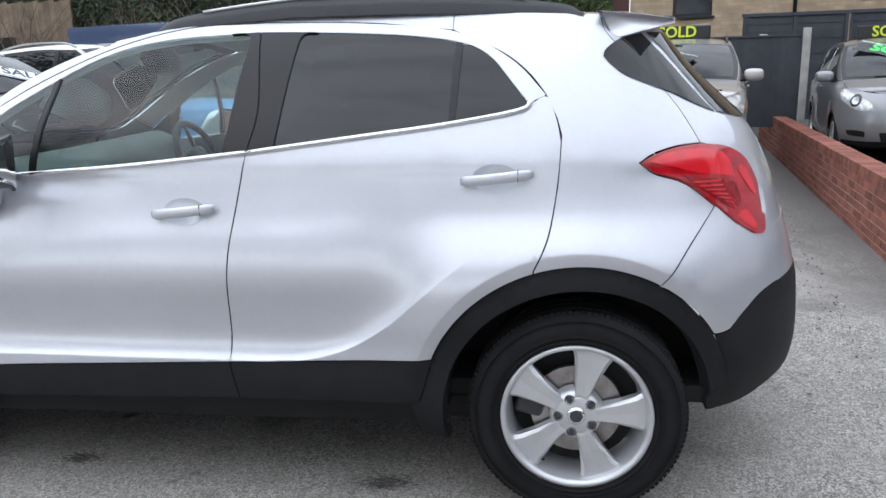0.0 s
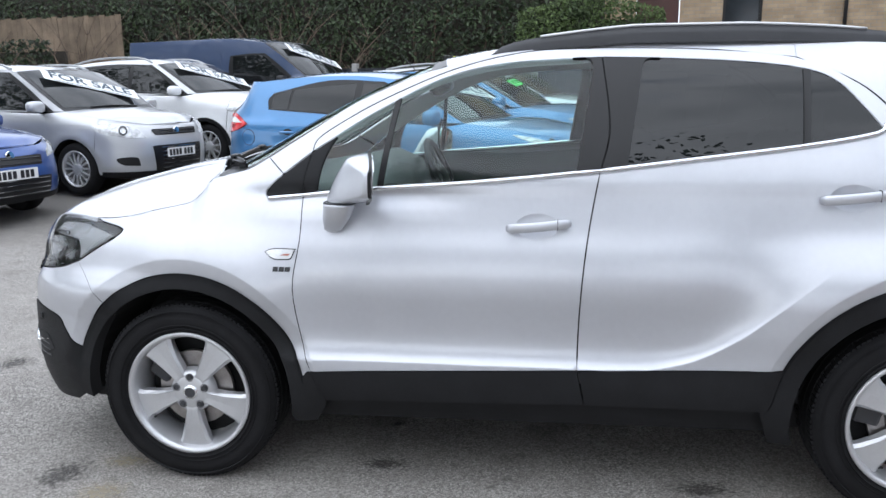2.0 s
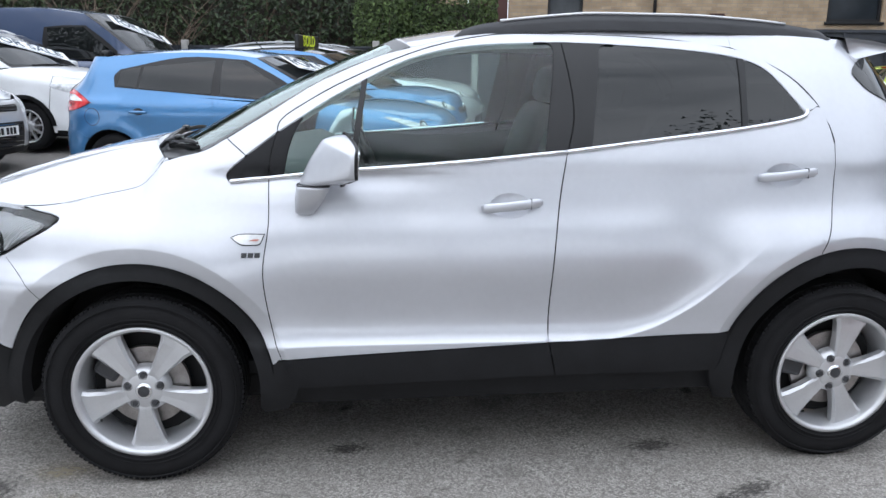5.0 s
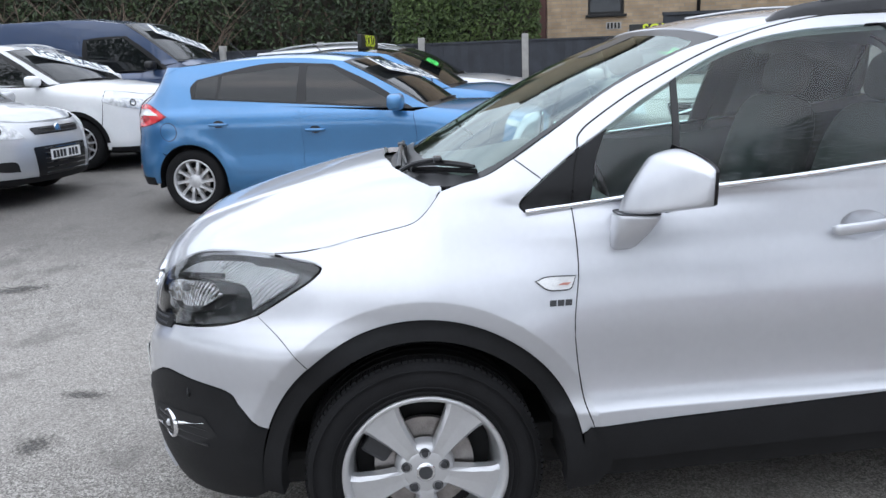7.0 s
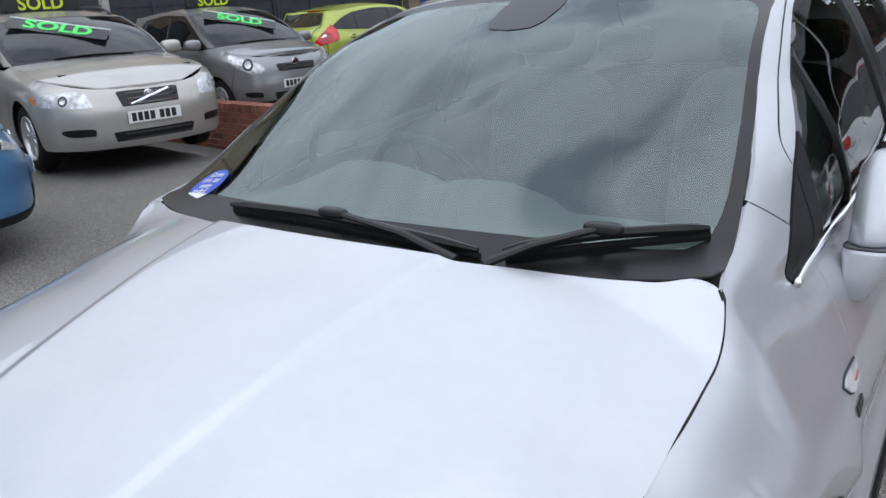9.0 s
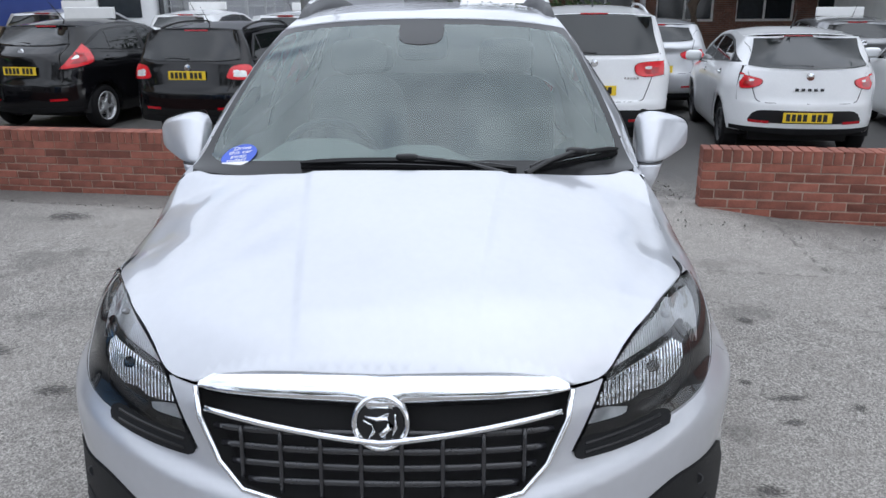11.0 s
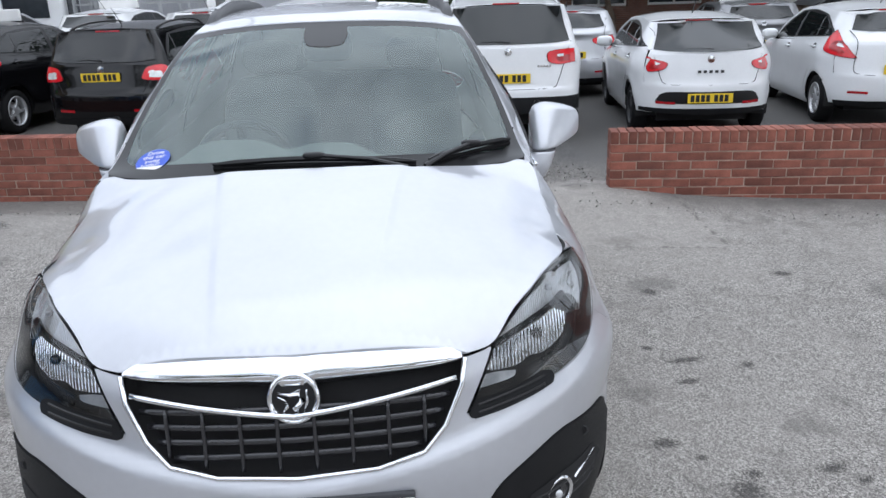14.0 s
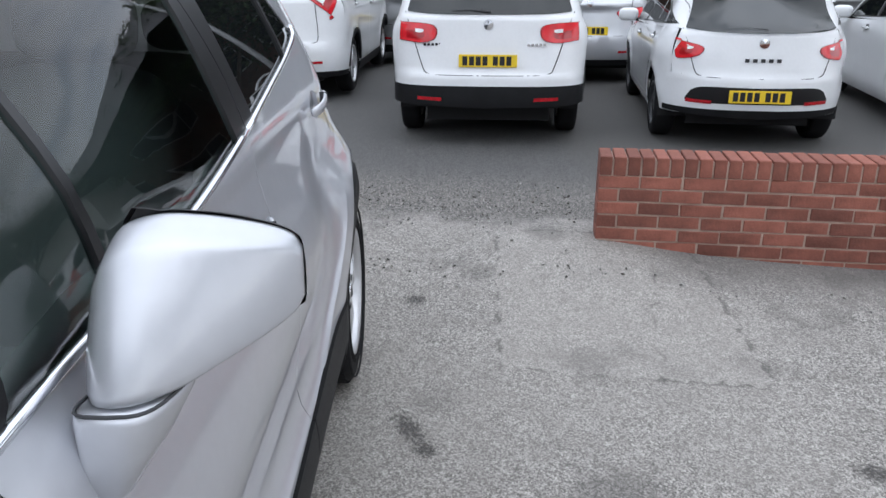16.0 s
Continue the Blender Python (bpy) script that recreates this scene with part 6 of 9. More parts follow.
    for sg in (1, -1):
        strip = SUV.loop([(3.140, 1.020), (3.156, 1.000), (3.164, 0.955), (3.165, 0.925)], [(3.165, 0.925), (3.152, 0.935), (3.148, 0.965), (3.140, 1.020)], sign=sg)
        sheet("reverse_lens", SUV, strip, CLEARLENS, car, step=0.015, lift=0.0125, depth=0.003, gap=0.0)
        dark = SUV.loop([(2.865, 1.085), (2.93, 1.070), (2.99, 1.062), (3.045, 1.045)], [(3.045, 1.045), (3.065, 0.99), (3.04, 0.965)], [(3.04, 0.965), (2.985, 1.00), (2.92, 1.045), (2.865, 1.085)], sign=sg)
        sheet("lamp_core", SUV, dark, REDDARK, car, step=0.02, lift=0.0122, depth=0.003, gap=0.0)
    # spoiler
    bm = bmesh.new()
    rows = []
    for i in range(17):
        v = -1 + i / 8
        y, bow = 0.53 * v, 0.05 * (1 - v * v)
        rows.append([bm.verts.new(q) for q in ((2.622, y, 1.588 + 0.03 * (1 - v * v)), (2.74, y, 1.578 + 0.03 * (1 - v * v)), (2.845 + bow, y * 0.985, 1.560 + 0.028 * (1 - v * v)), (2.85 + bow, y * 0.985, 1.548 + 0.028 * (1 - v * v)), (2.76, y * 0.985, 1.528), (2.66, y, 1.505))])
    for r0, r1 in zip(rows, rows[1:]):
        for i in range(5):
            bm.faces.new((r0[i], r1[i], r1[i + 1], r0[i + 1]))
    bm.faces.new(rows[0][::-1])
    bm.faces.new(rows[-1])
    bmesh.ops.bevel(bm, geom=[e for e in bm.edges if e.calc_length() > 0 and len(e.link_faces) == 2 and e.calc_face_angle(0) > 0.5], offset=0.006, segments=2, affect="EDGES")
    part("tail_spoiler", bm, SILVER, car, smooth=True)
    # roof rails
    for sg in (1, -1):
        bm, bar = bmesh.new(), bmesh.new()
        rows, pts = [], []
        for i in range(33):
            u = i / 32
            x = 1.10 + 1.47 * u
            base = 0.5 * (np.interp(x, [1.0, 1.2, 1.6, 2.0, 2.3, 2.62], [1.545, 1.583, 1.606, 1.605, 1.597, 1.583]) * 2)
            hgt = 0.055 * min(1, math.sin(math.pi * min(max(u, 0.0), 1.0)) ** 0.35 * 1.02) + 0.001
            y0 = 0.520 - 0.012 * ease(x, 1.9, 2.6)
            rows.append([bm.verts.new(q) for q in ((x, sg * (y0 + 0.014), base - 0.004), (x, sg * (y0 + 0.010), base + hgt * 0.5), (x, sg * (y0 + 0.002), base + hgt), (x, sg * (y0 - 0.022), base + hgt), (x, sg * (y0 - 0.038), base + 0.004))])
            if 0.10 < u < 0.90:
                pts.append((x, sg * (y0 - 0.006), base + hgt + 0.002))
        for r0, r1 in zip(rows, rows[1:]):
            for i in range(4):
                bm.faces.new((r0[i], r1[i], r1[i + 1], r0[i + 1]))
        rail = part("roof_rail", bm, GREYTRIM, car, "dark grey roof rail with a bright metal cap", smooth=True)
        part("rail_cap", sweep(bar, pts, 0.012, 8, 0.5), ALLOY, rail, smooth=True)
    # handles
    for sg in (1, -1):
        for (xa, za), (xb, zb) in (((1.185, 0.985), (1.40, 1.005)), ((2.195, 1.085), (2.415, 1.108))):
            cx, cz = (xa * 0.52 + xb * 0.48), (za + zb) / 2 - 0.004
            cup = SUV.loop([(cx + 0.072 * math.cos(k * math.tau / 24), cz + 0.043 * math.sin(k * math.tau / 24)) for k in range(25)], sign=sg)
            sheet("handle_cup", SUV, cup, SILVER, car, step=0.012, lift=0.0012, depth=0.001, gap=0.0, dish=0.6)
            pts, rs = [], []
            for k in range(15):
                u = k / 14
                x, z = xa + (xb - xa) * u, za + (zb - za) * u
                q = SUV.point(*(lambda a: (sg * a[0], a[1]))(SUV.find((x, z))))
                pts.append(q + np.array([0, sg * (0.012 + 0.022 * math.sin(math.pi * u) ** 0.5), 0]))
                rs.append(0.0165 if 0 < k < 14 else 0.011)
            h = part("door_handle", sweep(bmesh.new(), pts, rs, 12, 0.45, (0, 1, 0)), SILVER, car, smooth=True)
            u = 0.80
            q = SUV.point(*(lambda a: (sg * a[0], a[1]))(SUV.find((xa + (xb - xa) * u, za + (zb - za) * u))))
            part("handle_seam", boxed((q[0] - 0.001, q[1] + sg * 0.024 - 0.012, q[2] - 0.018), (q[0] + 0.001, q[1] + sg * 0.024 + 0.0125, q[2] + 0.018)), GREYTRIM, h)
    # side repeater and badge bars
    for sg in (1, -1):
        rep = SUV.loop([(0.325, 0.892), (0.36, 0.903), (0.44, 0.903)], [(0.44, 0.903), (0.425, 0.872), (0.41, 0.866)], [(0.41, 0.866), (0.36, 0.868), (0.325, 0.892)], sign=sg)
        r = sheet("side_repeater", SUV, rep, CLEARLENS, car, step=0.012, lift=0.006, depth=0.008, label="small clear side repeater lamp")
        mx_, mz_ = sum(q[0] for q in rep) / len(rep), sum(q[1] for q in rep) / len(rep)
        sheet("lamp_rim", SUV, [(mx_ + (a - mx_) * 1.02, mz_ + (b - mz_) * 1.05) for a, b in rep], GREYTRIM, r, step=0.012, lift=0.003, depth=0.003, gap=0.0)
        am = SUV.loop([(0.385, 0.878), (0.40, 0.888)], [(0.40, 0.888), (0.425, 0.888)], [(0.425, 0.888), (0.415, 0.877)], sign=sg)
        sheet("bulb", SUV, am, BULB, r, step=0.012, lift=0.0075, depth=0.002)
        for k in range(3):
            bar = SUV.loop([(0.362 + 0.022 * k, 0.842), (0.380 + 0.022 * k, 0.842)], [(0.380 + 0.022 * k, 0.842), (0.378 + 0.022 * k, 0.826)], [(0.378 + 0.022 * k, 0.826), (0.360 + 0.022 * k, 0.826)], sign=sg)
            sheet("badge_bar", SUV, bar, GREYTRIM, car, step=0.01, lift=0.004, depth=0.004, gap=0.0)
        # mirror
        m = new("door_mirror")
        m.parent = car
        m.empty_display_size = 0.05
        ribs = ((0.792, (0.585, 1.074), (0.640, 1.180), (0.690, 1.205), (0.690, 1.074)), (0.812, (0.560, 1.072), (0.640, 1.212), (0.712, 1.234), (0.702, 1.072)), (0.850, (0.560, 1.073), (0.640, 1.226), (0.724, 1.243), (0.716, 1.076)),
                (0.890, (0.592, 1.076), (0.652, 1.224), (0.734, 1.239), (0.728, 1.082)), (0.930, (0.634, 1.088), (0.676, 1.214), (0.745, 1.230), (0.740, 1.092)), (0.970, (0.680, 1.101), (0.706, 1.202), (0.755, 1.217), (0.751, 1.102)),
                (0.996, (0.716, 1.113), (0.730, 1.190), (0.760, 1.203), (0.757, 1.109)), (1.006, (0.734, 1.128), (0.740, 1.176), (0.757, 1.186), (0.756, 1.124)))

        def rib_loop(q):
            """A closed section of the housing: four soft corners, a bowed front and top."""
            y, fl, ft, rt, rl = q
            fl, ft, rt, rl = (np.array(v) for v in (fl, ft, rt, rl))
            c = (fl + ft + rt + rl) / 4
            pts = []
            for p, r, bow in ((fl, ft, 0.10), (ft, rt, 0.05), (rt, rl, 0.0), (rl, fl, 0.03)):
                m_ = (p + r) / 2
                pts += [p + 0.10 * (r - p), m_ + bow * (m_ - c), r + 0.10 * (p - r)]
            return [(float(u), sg * y, float(w)) for u, w in spline(pts, 3, True)]
        bm = bmesh.new()
        rows = [[bm.verts.new(v) for v in rib_loop([float(r[0]), *[tuple(w) for w in r[1:].reshape(4, 2)]])] for r in spline([np.array([q[0], *q[1], *q[2], *q[3], *q[4]]) for q in ribs], 4)]
        for r0, r1 in zip(rows, rows[1:]):
            for i in range(len(r0)):
                bm.faces.new((r0[i], r0[(i + 1) % len(r0)], r1[(i + 1) % len(r1)], r1[i]))
        bm.faces.new(rows[0])
        bm.faces.new(rows[-1])
        bmesh.ops.recalc_face_normals(bm, faces=bm.faces)
        part("mirror_shell", bm, SILVER, m, smooth=True)
        for name_, inset, out, mt in (("mirror_rim", 0.0, 0.004, BLACK), ("mirror_glass", 0.014, 0.010, CHROME)):
            bm = bmesh.new()
            edge = [(q[3][0], q[0], q[3][1]) for q in ribs[1:]] + [(q[4][0], q[0], q[4][1]) for q in ribs[:0:-1]]
            mid_ = np.mean(edge, axis=0)
            ring = []
            for k_, (dx_, sc_) in enumerate(((-0.007, 1.0), (out, 0.985))):
                row = []
                for p in spline(edge, 3, True):
                    d_ = p - mid_
                    ln_ = np.linalg.norm(d_[1:])
                    d_ = d_ * max(0.0, (ln_ * sc_ - inset + 0.0015 * (1 - k_) * (inset == 0)) / ln_)
                    row.append(bm.verts.new((mid_[0] + d_[0] + dx_, sg * (mid_[1] + d_[1]), mid_[2] + d_[2])))
                ring.append(row)
            for i in range(len(row)):
                bm.faces.new((ring[0][i], ring[0][(i + 1) % len(row)], ring[1][(i + 1) % len(row)], ring[1][i]))
            bm.faces.new(ring[1])
            bmesh.ops.recalc_face_normals(bm, faces=bm.faces)
            part(name_, bm, mt, m)
        bm = bmesh.new()
        rows = []
        for z, cx_, cy_, hx_, hy_, sk_ in ((0.966, 0.574, 0.812, 0.020, 0.014, 0.0), (0.974, 0.577, 0.815, 0.033, 0.024, 0.1), (1.02, 0.594, 0.829, 0.050, 0.039, 0.3), (1.060, 0.606, 0.838, 0.057, 0.047, 0.5), (1.0695, 0.608, 0.839, 0.0565, 0.0465, 0.5)):
            row = []
            for i in range(24):
                a = i * math.tau / 24
                u, w = math.copysign(abs(math.cos(a)) ** 0.55, math.cos(a)), math.copysign(abs(math.sin(a)) ** 0.55, math.sin(a))
                row.append(bm.verts.new((cx_ + hx_ * u, sg * (cy_ + hy_ * w + 0.5 * sk_ * hx_ * u), z)))
            rows.append(row)
        for r0, r1 in zip(rows, rows[1:]):
            for i in range(24):
                bm.faces.new((r0[i], r0[(i + 1) % 24], r1[(i + 1) % 24], r1[i]))
        bm.faces.new(rows[0])
        bm.faces.new(rows[-1])
        bmesh.ops.recalc_face_normals(bm, faces=bm.faces)
        part("mirror_foot", bm, SILVER, m, smooth=True)
        seam = [(0.608 + 0.056 * math.copysign(abs(math.cos(a)) ** 0.55, math.cos(a)), sg * (0.839 + 0.046 * math.copysign(abs(math.sin(a)) ** 0.55, math.sin(a)) + 0.014 * math.copysign(abs(math.cos(a)) ** 0.55, math.cos(a))), 1.0715) for a in [i * math.tau / 24 for i in range(25)]]
        part("mirror_joint", sweep(bmesh.new(), seam, 0.0022, 6), GREYTRIM, m)
    # wheels
    for x in (0.0, 2.555):
        wheel(car, x, -0.755, 0.345, 0.345, 0.236, 0.205, 5, -1, True, style="blade", turn=14 if x else 36)
        wheel(car, x, 0.755, 0.345, 0.345, 0.236, 0.205, 5, 1, True, style="blade", turn=20)
    return car


suv = build_suv()


def build_suv_front(car):
    """Headlamps, grille, fog lamps, plate, wipers and all that the nose carries."""
    for sg in (1, -1):
        out = SUV.loop(HL_LOW, HL_TOP, sign=sg)
        hl = new("headlamp")
        hl.empty_display_size = 0.05
        hl.parent = car
        tagged(hl, "clear headlamp with dark bezel and bright reflectors")
        sheet("lamp_bowl", SUV, out, LAMPGREY, hl, step=0.03, lift=-0.045, depth=0.004, gap=0.012)
        sheet("lamp_edge", SUV, out, BLACK, hl, step=0.03, lift=-0.048, depth=-0.047, gap=0.002)
        up = SUV.loop([(-0.325, 0.942), (-0.40, 0.958), (-0.48, 0.961), ("f", 0.60, 0.960), ("f", 0.54, 0.934), ("f", 0.487, 0.890)], [("f", 0.487, 0.890), ("f", 0.57, 0.912), ("f", 0.65, 0.917), (-0.505, 0.912), (-0.475, 0.882), (-0.470, 0.842)], [(-0.470, 0.842), (-0.405, 0.882), (-0.355, 0.912), (-0.325, 0.940)], sign=sg)
        sheet("indicator_reflector", SUV, up, FROSTED, hl, step=0.02, lift=-0.026, depth=0.015, gap=0.0, dish=0.5)
        mn = SUV.loop([("f", 0.465, 0.866), ("f", 0.56, 0.894), ("f", 0.655, 0.906)], [("f", 0.655, 0.906), ("f", 0.692, 0.872), ("f", 0.672, 0.838)], [("f", 0.672, 0.838), ("f", 0.61, 0.822), ("f", 0.565, 0.826), ("f", 0.53, 0.815), ("f", 0.452, 0.824), ("f", 0.465, 0.866)], sign=sg)
        sheet("main_reflector", SUV, mn, REFLECTOR, hl, step=0.02, lift=-0.022, depth=0.012, gap=0.0, dish=0.25)
        low = SUV.loop([("f", 0.410, 0.773), ("f", 0.50, 0.777), ("f", 0.575, 0.792)], [("f", 0.575, 0.792), ("f", 0.602, 0.786), ("f", 0.614, 0.768), ("f", 0.610, 0.752)], [("f", 0.610, 0.752), ("f", 0.56, 0.742), ("f", 0.48, 0.730), ("f", 0.408, 0.722)], [("f", 0.408, 0.722), ("f", 0.395, 0.728), ("f", 0.394, 0.742), ("f", 0.410, 0.773)], sign=sg)
        sheet("lamp_lower_trim", SUV, low, CLAD, hl, step=0.02, lift=0.006, depth=0.01)
        for dz in (0.0, 0.018):
            rib = [SUV.point(sg * SUV.find(("f", 0.418 + 0.17 * i / 6, 0.740 + dz + 0.022 * i / 6))[0], 0.740 + dz + 0.022 * i / 6) for i in range(7)]
            part("trim_rib", sweep(bmesh.new(), [q + np.array([-0.007, 0, 0]) for q in rib], 0.0035, 5), BLACK, hl)
        bezel = SUV.loop([("f", 0.452, 0.874), ("f", 0.56, 0.904), ("f", 0.67, 0.915)], [("f", 0.67, 0.915), ("f", 0.712, 0.872), ("f", 0.684, 0.828)], [("f", 0.684, 0.828), ("f", 0.61, 0.808), ("f", 0.52, 0.800), ("f", 0.436, 0.812), ("f", 0.452, 0.874)], sign=sg)
        inner = SUV.loop([("f", 0.434, 0.806), ("f", 0.48, 0.808), ("f", 0.535, 0.800)], [("f", 0.535, 0.800), ("f", 0.525, 0.788), ("f", 0.47, 0.782), ("f", 0.422, 0.779)], sign=sg)
        sheet("low_reflector", SUV, inner, CLEARLENS, hl, step=0.02, lift=-0.032, depth=0.004, gap=0.0, dish=0.5)
        sheet("lamp_bezel", SUV, bezel, BLACK, hl, step=0.03, lift=-0.036, depth=0.006, gap=0.0)
        for (yy, zz), half_, mt_, nm_ in (((0.585, 0.866), (0.016, 0.018, 0.013), LAMPGREY, "bulb_shield"), ((0.640, 0.938), (0.008, 0.010, 0.008), CLEARLENS, "indicator_bulb")):
            q = SUV.point(sg * SUV.find(("f", yy, zz))[0], zz)
            part(nm_, blob(bmesh.new(), (q[0] + 0.026, q[1] - sg * 0.010, q[2]), half_, 0.9, 16, 10), mt_, hl, smooth=True)
        bar_ = [SUV.point(sg * SUV.find(("f", 0.462 + 0.034 * i, 0.872 + 0.013 * i - 0.0009 * i * i))[0], 0.872 + 0.013 * i - 0.0009 * i * i) for i in range(7)]
        part("lamp_divider", sweep(bmesh.new(), [q + np.array([0.018, 0, 0]) for q in bar_], 0.009, 6), BLACK, hl)
        sheet("lamp_glass", SUV, out, LENS, hl, step=0.03, lift=0.004, depth=0.002, gap=0.004)
    # grille
    gr = new("radiator_grille")
    gr.empty_display_size = 0.05
    gr.parent = car
    tagged(gr, "black mesh grille in a chrome surround")
    out = mirror_lines(SUV.loop(GR_TOP, GR_SIDE, GR_LOW))
    sheet("grille_back", SUV, out, MATTBLACK, gr, step=0.05, lift=-0.05, depth=-0.05, gap=0.0)
    def fz(y, z, lift):
        s = SUV.find(("f", abs(y), z))[0] * (1 if y >= 0 else -1)
        q = SUV.point(s, z)
        return Vector((q[0] - lift, q[1], q[2]))
    def width_at(z):
        return float(np.interp(z, [0.637, 0.65, 0.675, 0.725, 0.81, 0.872], [0.02, 0.18, 0.285, 0.335, 0.372, 0.385]))
    for k in range(4):
        z = 0.682 + 0.036 * k
        w = width_at(z) - 0.012
        part("grille_bar", sweep(bmesh.new(), [fz(-w + 2 * w * i / 18, z, -0.012) for i in range(19)], 0.0068, 8, 1.3), GRILLEBAR, gr, smooth=True)
    for k in range(-5, 5):
        y = (k + 0.5) * 0.083
        lo = float(np.interp(abs(y), [0.0, 0.18, 0.285, 0.335, 0.375], [0.642, 0.655, 0.68, 0.73, 0.815]))
        hi = 0.80
        if hi - lo > 0.03:
            part("grille_bar", sweep(bmesh.new(), [fz(y, lo + (hi - lo) * i / 5, -0.007) for i in range(6)], 0.0055, 8, 1.6), GRILLEBAR, gr, smooth=True)
    part("chrome_surround", sweep(bmesh.new(), [fz(*((a, b)), 0.004) for a, b in [(0.388, 0.870), (0.378, 0.81), (0.338, 0.723), (0.287, 0.671), (0.18, 0.646), (0.0, 0.633), (-0.18, 0.646), (-0.287, 0.671), (-0.338, 0.723), (-0.378, 0.81), (-0.388, 0.870)]], 0.008, 8, 0.8), CHROME, gr, smooth=True)
    bm = bmesh.new()
    rows = []
    for i in range(33):
        y = -0.382 + 0.764 * i / 32
        a = abs(y) / 0.382
        top, low = 0.915 - 0.012 * a ** 2 - 0.022 * a ** 10, 0.838 + 0.012 * a + 0.004 + 0.018 * a ** 14
        low = low if a > 0.12 else 0.825
        rows.append([bm.verts.new(q) for q in (fz(y, top, -0.01), fz(y, top, 0.004), fz(y, low + 0.70 * (top - low), 0.014), fz(y, low + 0.42 * (top - low), 0.019), fz(y, low + 0.26 * (top - low), 0.014), fz(y, low + 0.14 * (top - low), 0.001), fz(y, low, -0.004), fz(y, low, -0.016))])
    for r0, r1 in zip(rows, rows[1:]):
        for i in range(len(r0) - 1):
            bm.faces.new((r0[i], r1[i], r1[i + 1], r0[i + 1]))
    part("chrome_bar", bm, CHROME, gr, smooth=True)
    part("chrome_bar", sweep(bmesh.new(), [fz(y, 0.782 + 0.05 * (abs(y) / 0.36) ** 1.2, 0.008) for y in [-0.365 + 0.73 * i / 24 for i in range(25)]], 0.0075, 8, 1.0), CHROME, gr, smooth=True)
    bm = bmesh.new()
    c = fz(0, 0.818, -0.003)
    lathe(bm, [(0.0, -0.012), (0.046, -0.011), (0.050, -0.004)], 40)
    bmesh.ops.transform(bm, matrix=Matrix.Translation(c) @ pose(0, 0, 0, 0, 0, -90) @ pose(0, 0, 0, -12, 0, 0), verts=bm.verts)
    badge = part("badge", bm, BLACK, gr, "round chrome-ringed emblem")
    bm = bmesh.new()
    lathe(bm, [(0.047, -0.010), (0.053, -0.018), (0.059, -0.014), (0.061, 0.0), (0.058, 0.01)], 48)
    bmesh.ops.transform(bm, matrix=Matrix.Translation(c) @ pose(0, 0, 0, 0, 0, -90) @ pose(0, 0, 0, -12, 0, 0), verts=bm.verts)
    part("badge_ring", bm, CHROME, badge, smooth=True)
    bm = sweep(bmesh.new(), [c + Vector(q) for q in ((-0.016, 0.030, 0.020), (-0.020, 0.005, 0.016), (-0.020, -0.014, 0.022), (-0.020, -0.020, 0.0), (-0.020, -0.004, -0.014), (-0.018, -0.006, -0.038))], [0.004, 0.007, 0.011, 0.012, 0.013, 0.008], 10, 0.6)
    part("emblem", bm, CHROME, badge, smooth=True)
    for way, rad in ((((-0.017, 0.026, -0.030), (-0.019, 0.012, -0.012), (-0.020, 0.016, 0.006), (-0.018, 0.034, 0.012)), [0.003, 0.007, 0.006, 0.003]), (((-0.018, -0.030, 0.026), (-0.020, -0.032, 0.0), (-0.018, -0.022, -0.028)), [0.003, 0.007, 0.003])):
        part("emblem", sweep(bmesh.new(), [c + Vector(q) for q in way], rad, 8, 0.6), CHROME, badge, smooth=True)
    # lower grille and skid
    lg = mirror_lines(SUV.loop([("f", 0.0, 0.43), ("f", 0.485, 0.415)], [("f", 0.485, 0.415), ("f", 0.515, 0.285)], [("f", 0.515, 0.285), ("f", 0.3, 0.262), ("f", 0.0, 0.255)]))
    lower = sheet("lower_grille", SUV, lg, MATTBLACK, car, step=0.05, lift=-0.04, depth=0.004, gap=0.0)
    for z in (0.335, 0.360, 0.385):
        part("grille_bar", sweep(bmesh.new(), [fz(-0.46 + 0.92 * i / 18, z, -0.01) for i in range(19)], 0.006, 6), CLAD, lower)
    for k in range(-6, 7):
        part("grille_bar", sweep(bmesh.new(), [fz(k * 0.07, 0.29, -0.014), fz(k * 0.07, 0.405, -0.012)], 0.004, 6), CLAD, lower)
    sk = mirror_lines(SUV.loop([("f", 0.0, 0.298), ("f", 0.30, 0.302), ("f", 0.49, 0.318)], [("f", 0.49, 0.318), ("f", 0.535, 0.272)], [("f", 0.535, 0.272), ("f", 0.40, 0.243), ("f", 0.36, 0.226)], [("f", 0.36, 0.226), ("f", 0.24, 0.228)], [("f", 0.24, 0.228), ("f", 0.21, 0.212), ("f", 0.15, 0.210), ("f", 0.12, 0.222)], [("f", 0.12, 0.222), ("f", 0.0, 0.220)]))
    sheet("skid_plate", SUV, sk, SILVER, car, step=0.03, lift=0.012, depth=0.03)
    # plate on its dark bracket, with a plain bar for the dealer's line
    part("plate_bracket", boxed((-0.902, -0.2615, 0.446), (-0.885, 0.2615, 0.593), 0.006), GREYTRIM, car)
    plate(car, pose(-0.9015, 0, 0.527, 90, 0, -90), False)
    part("dealer_line", boxed((-0.9035, -0.14, 0.455), (-0.9015, 0.14, 0.461)), WHITEPLATE, car)
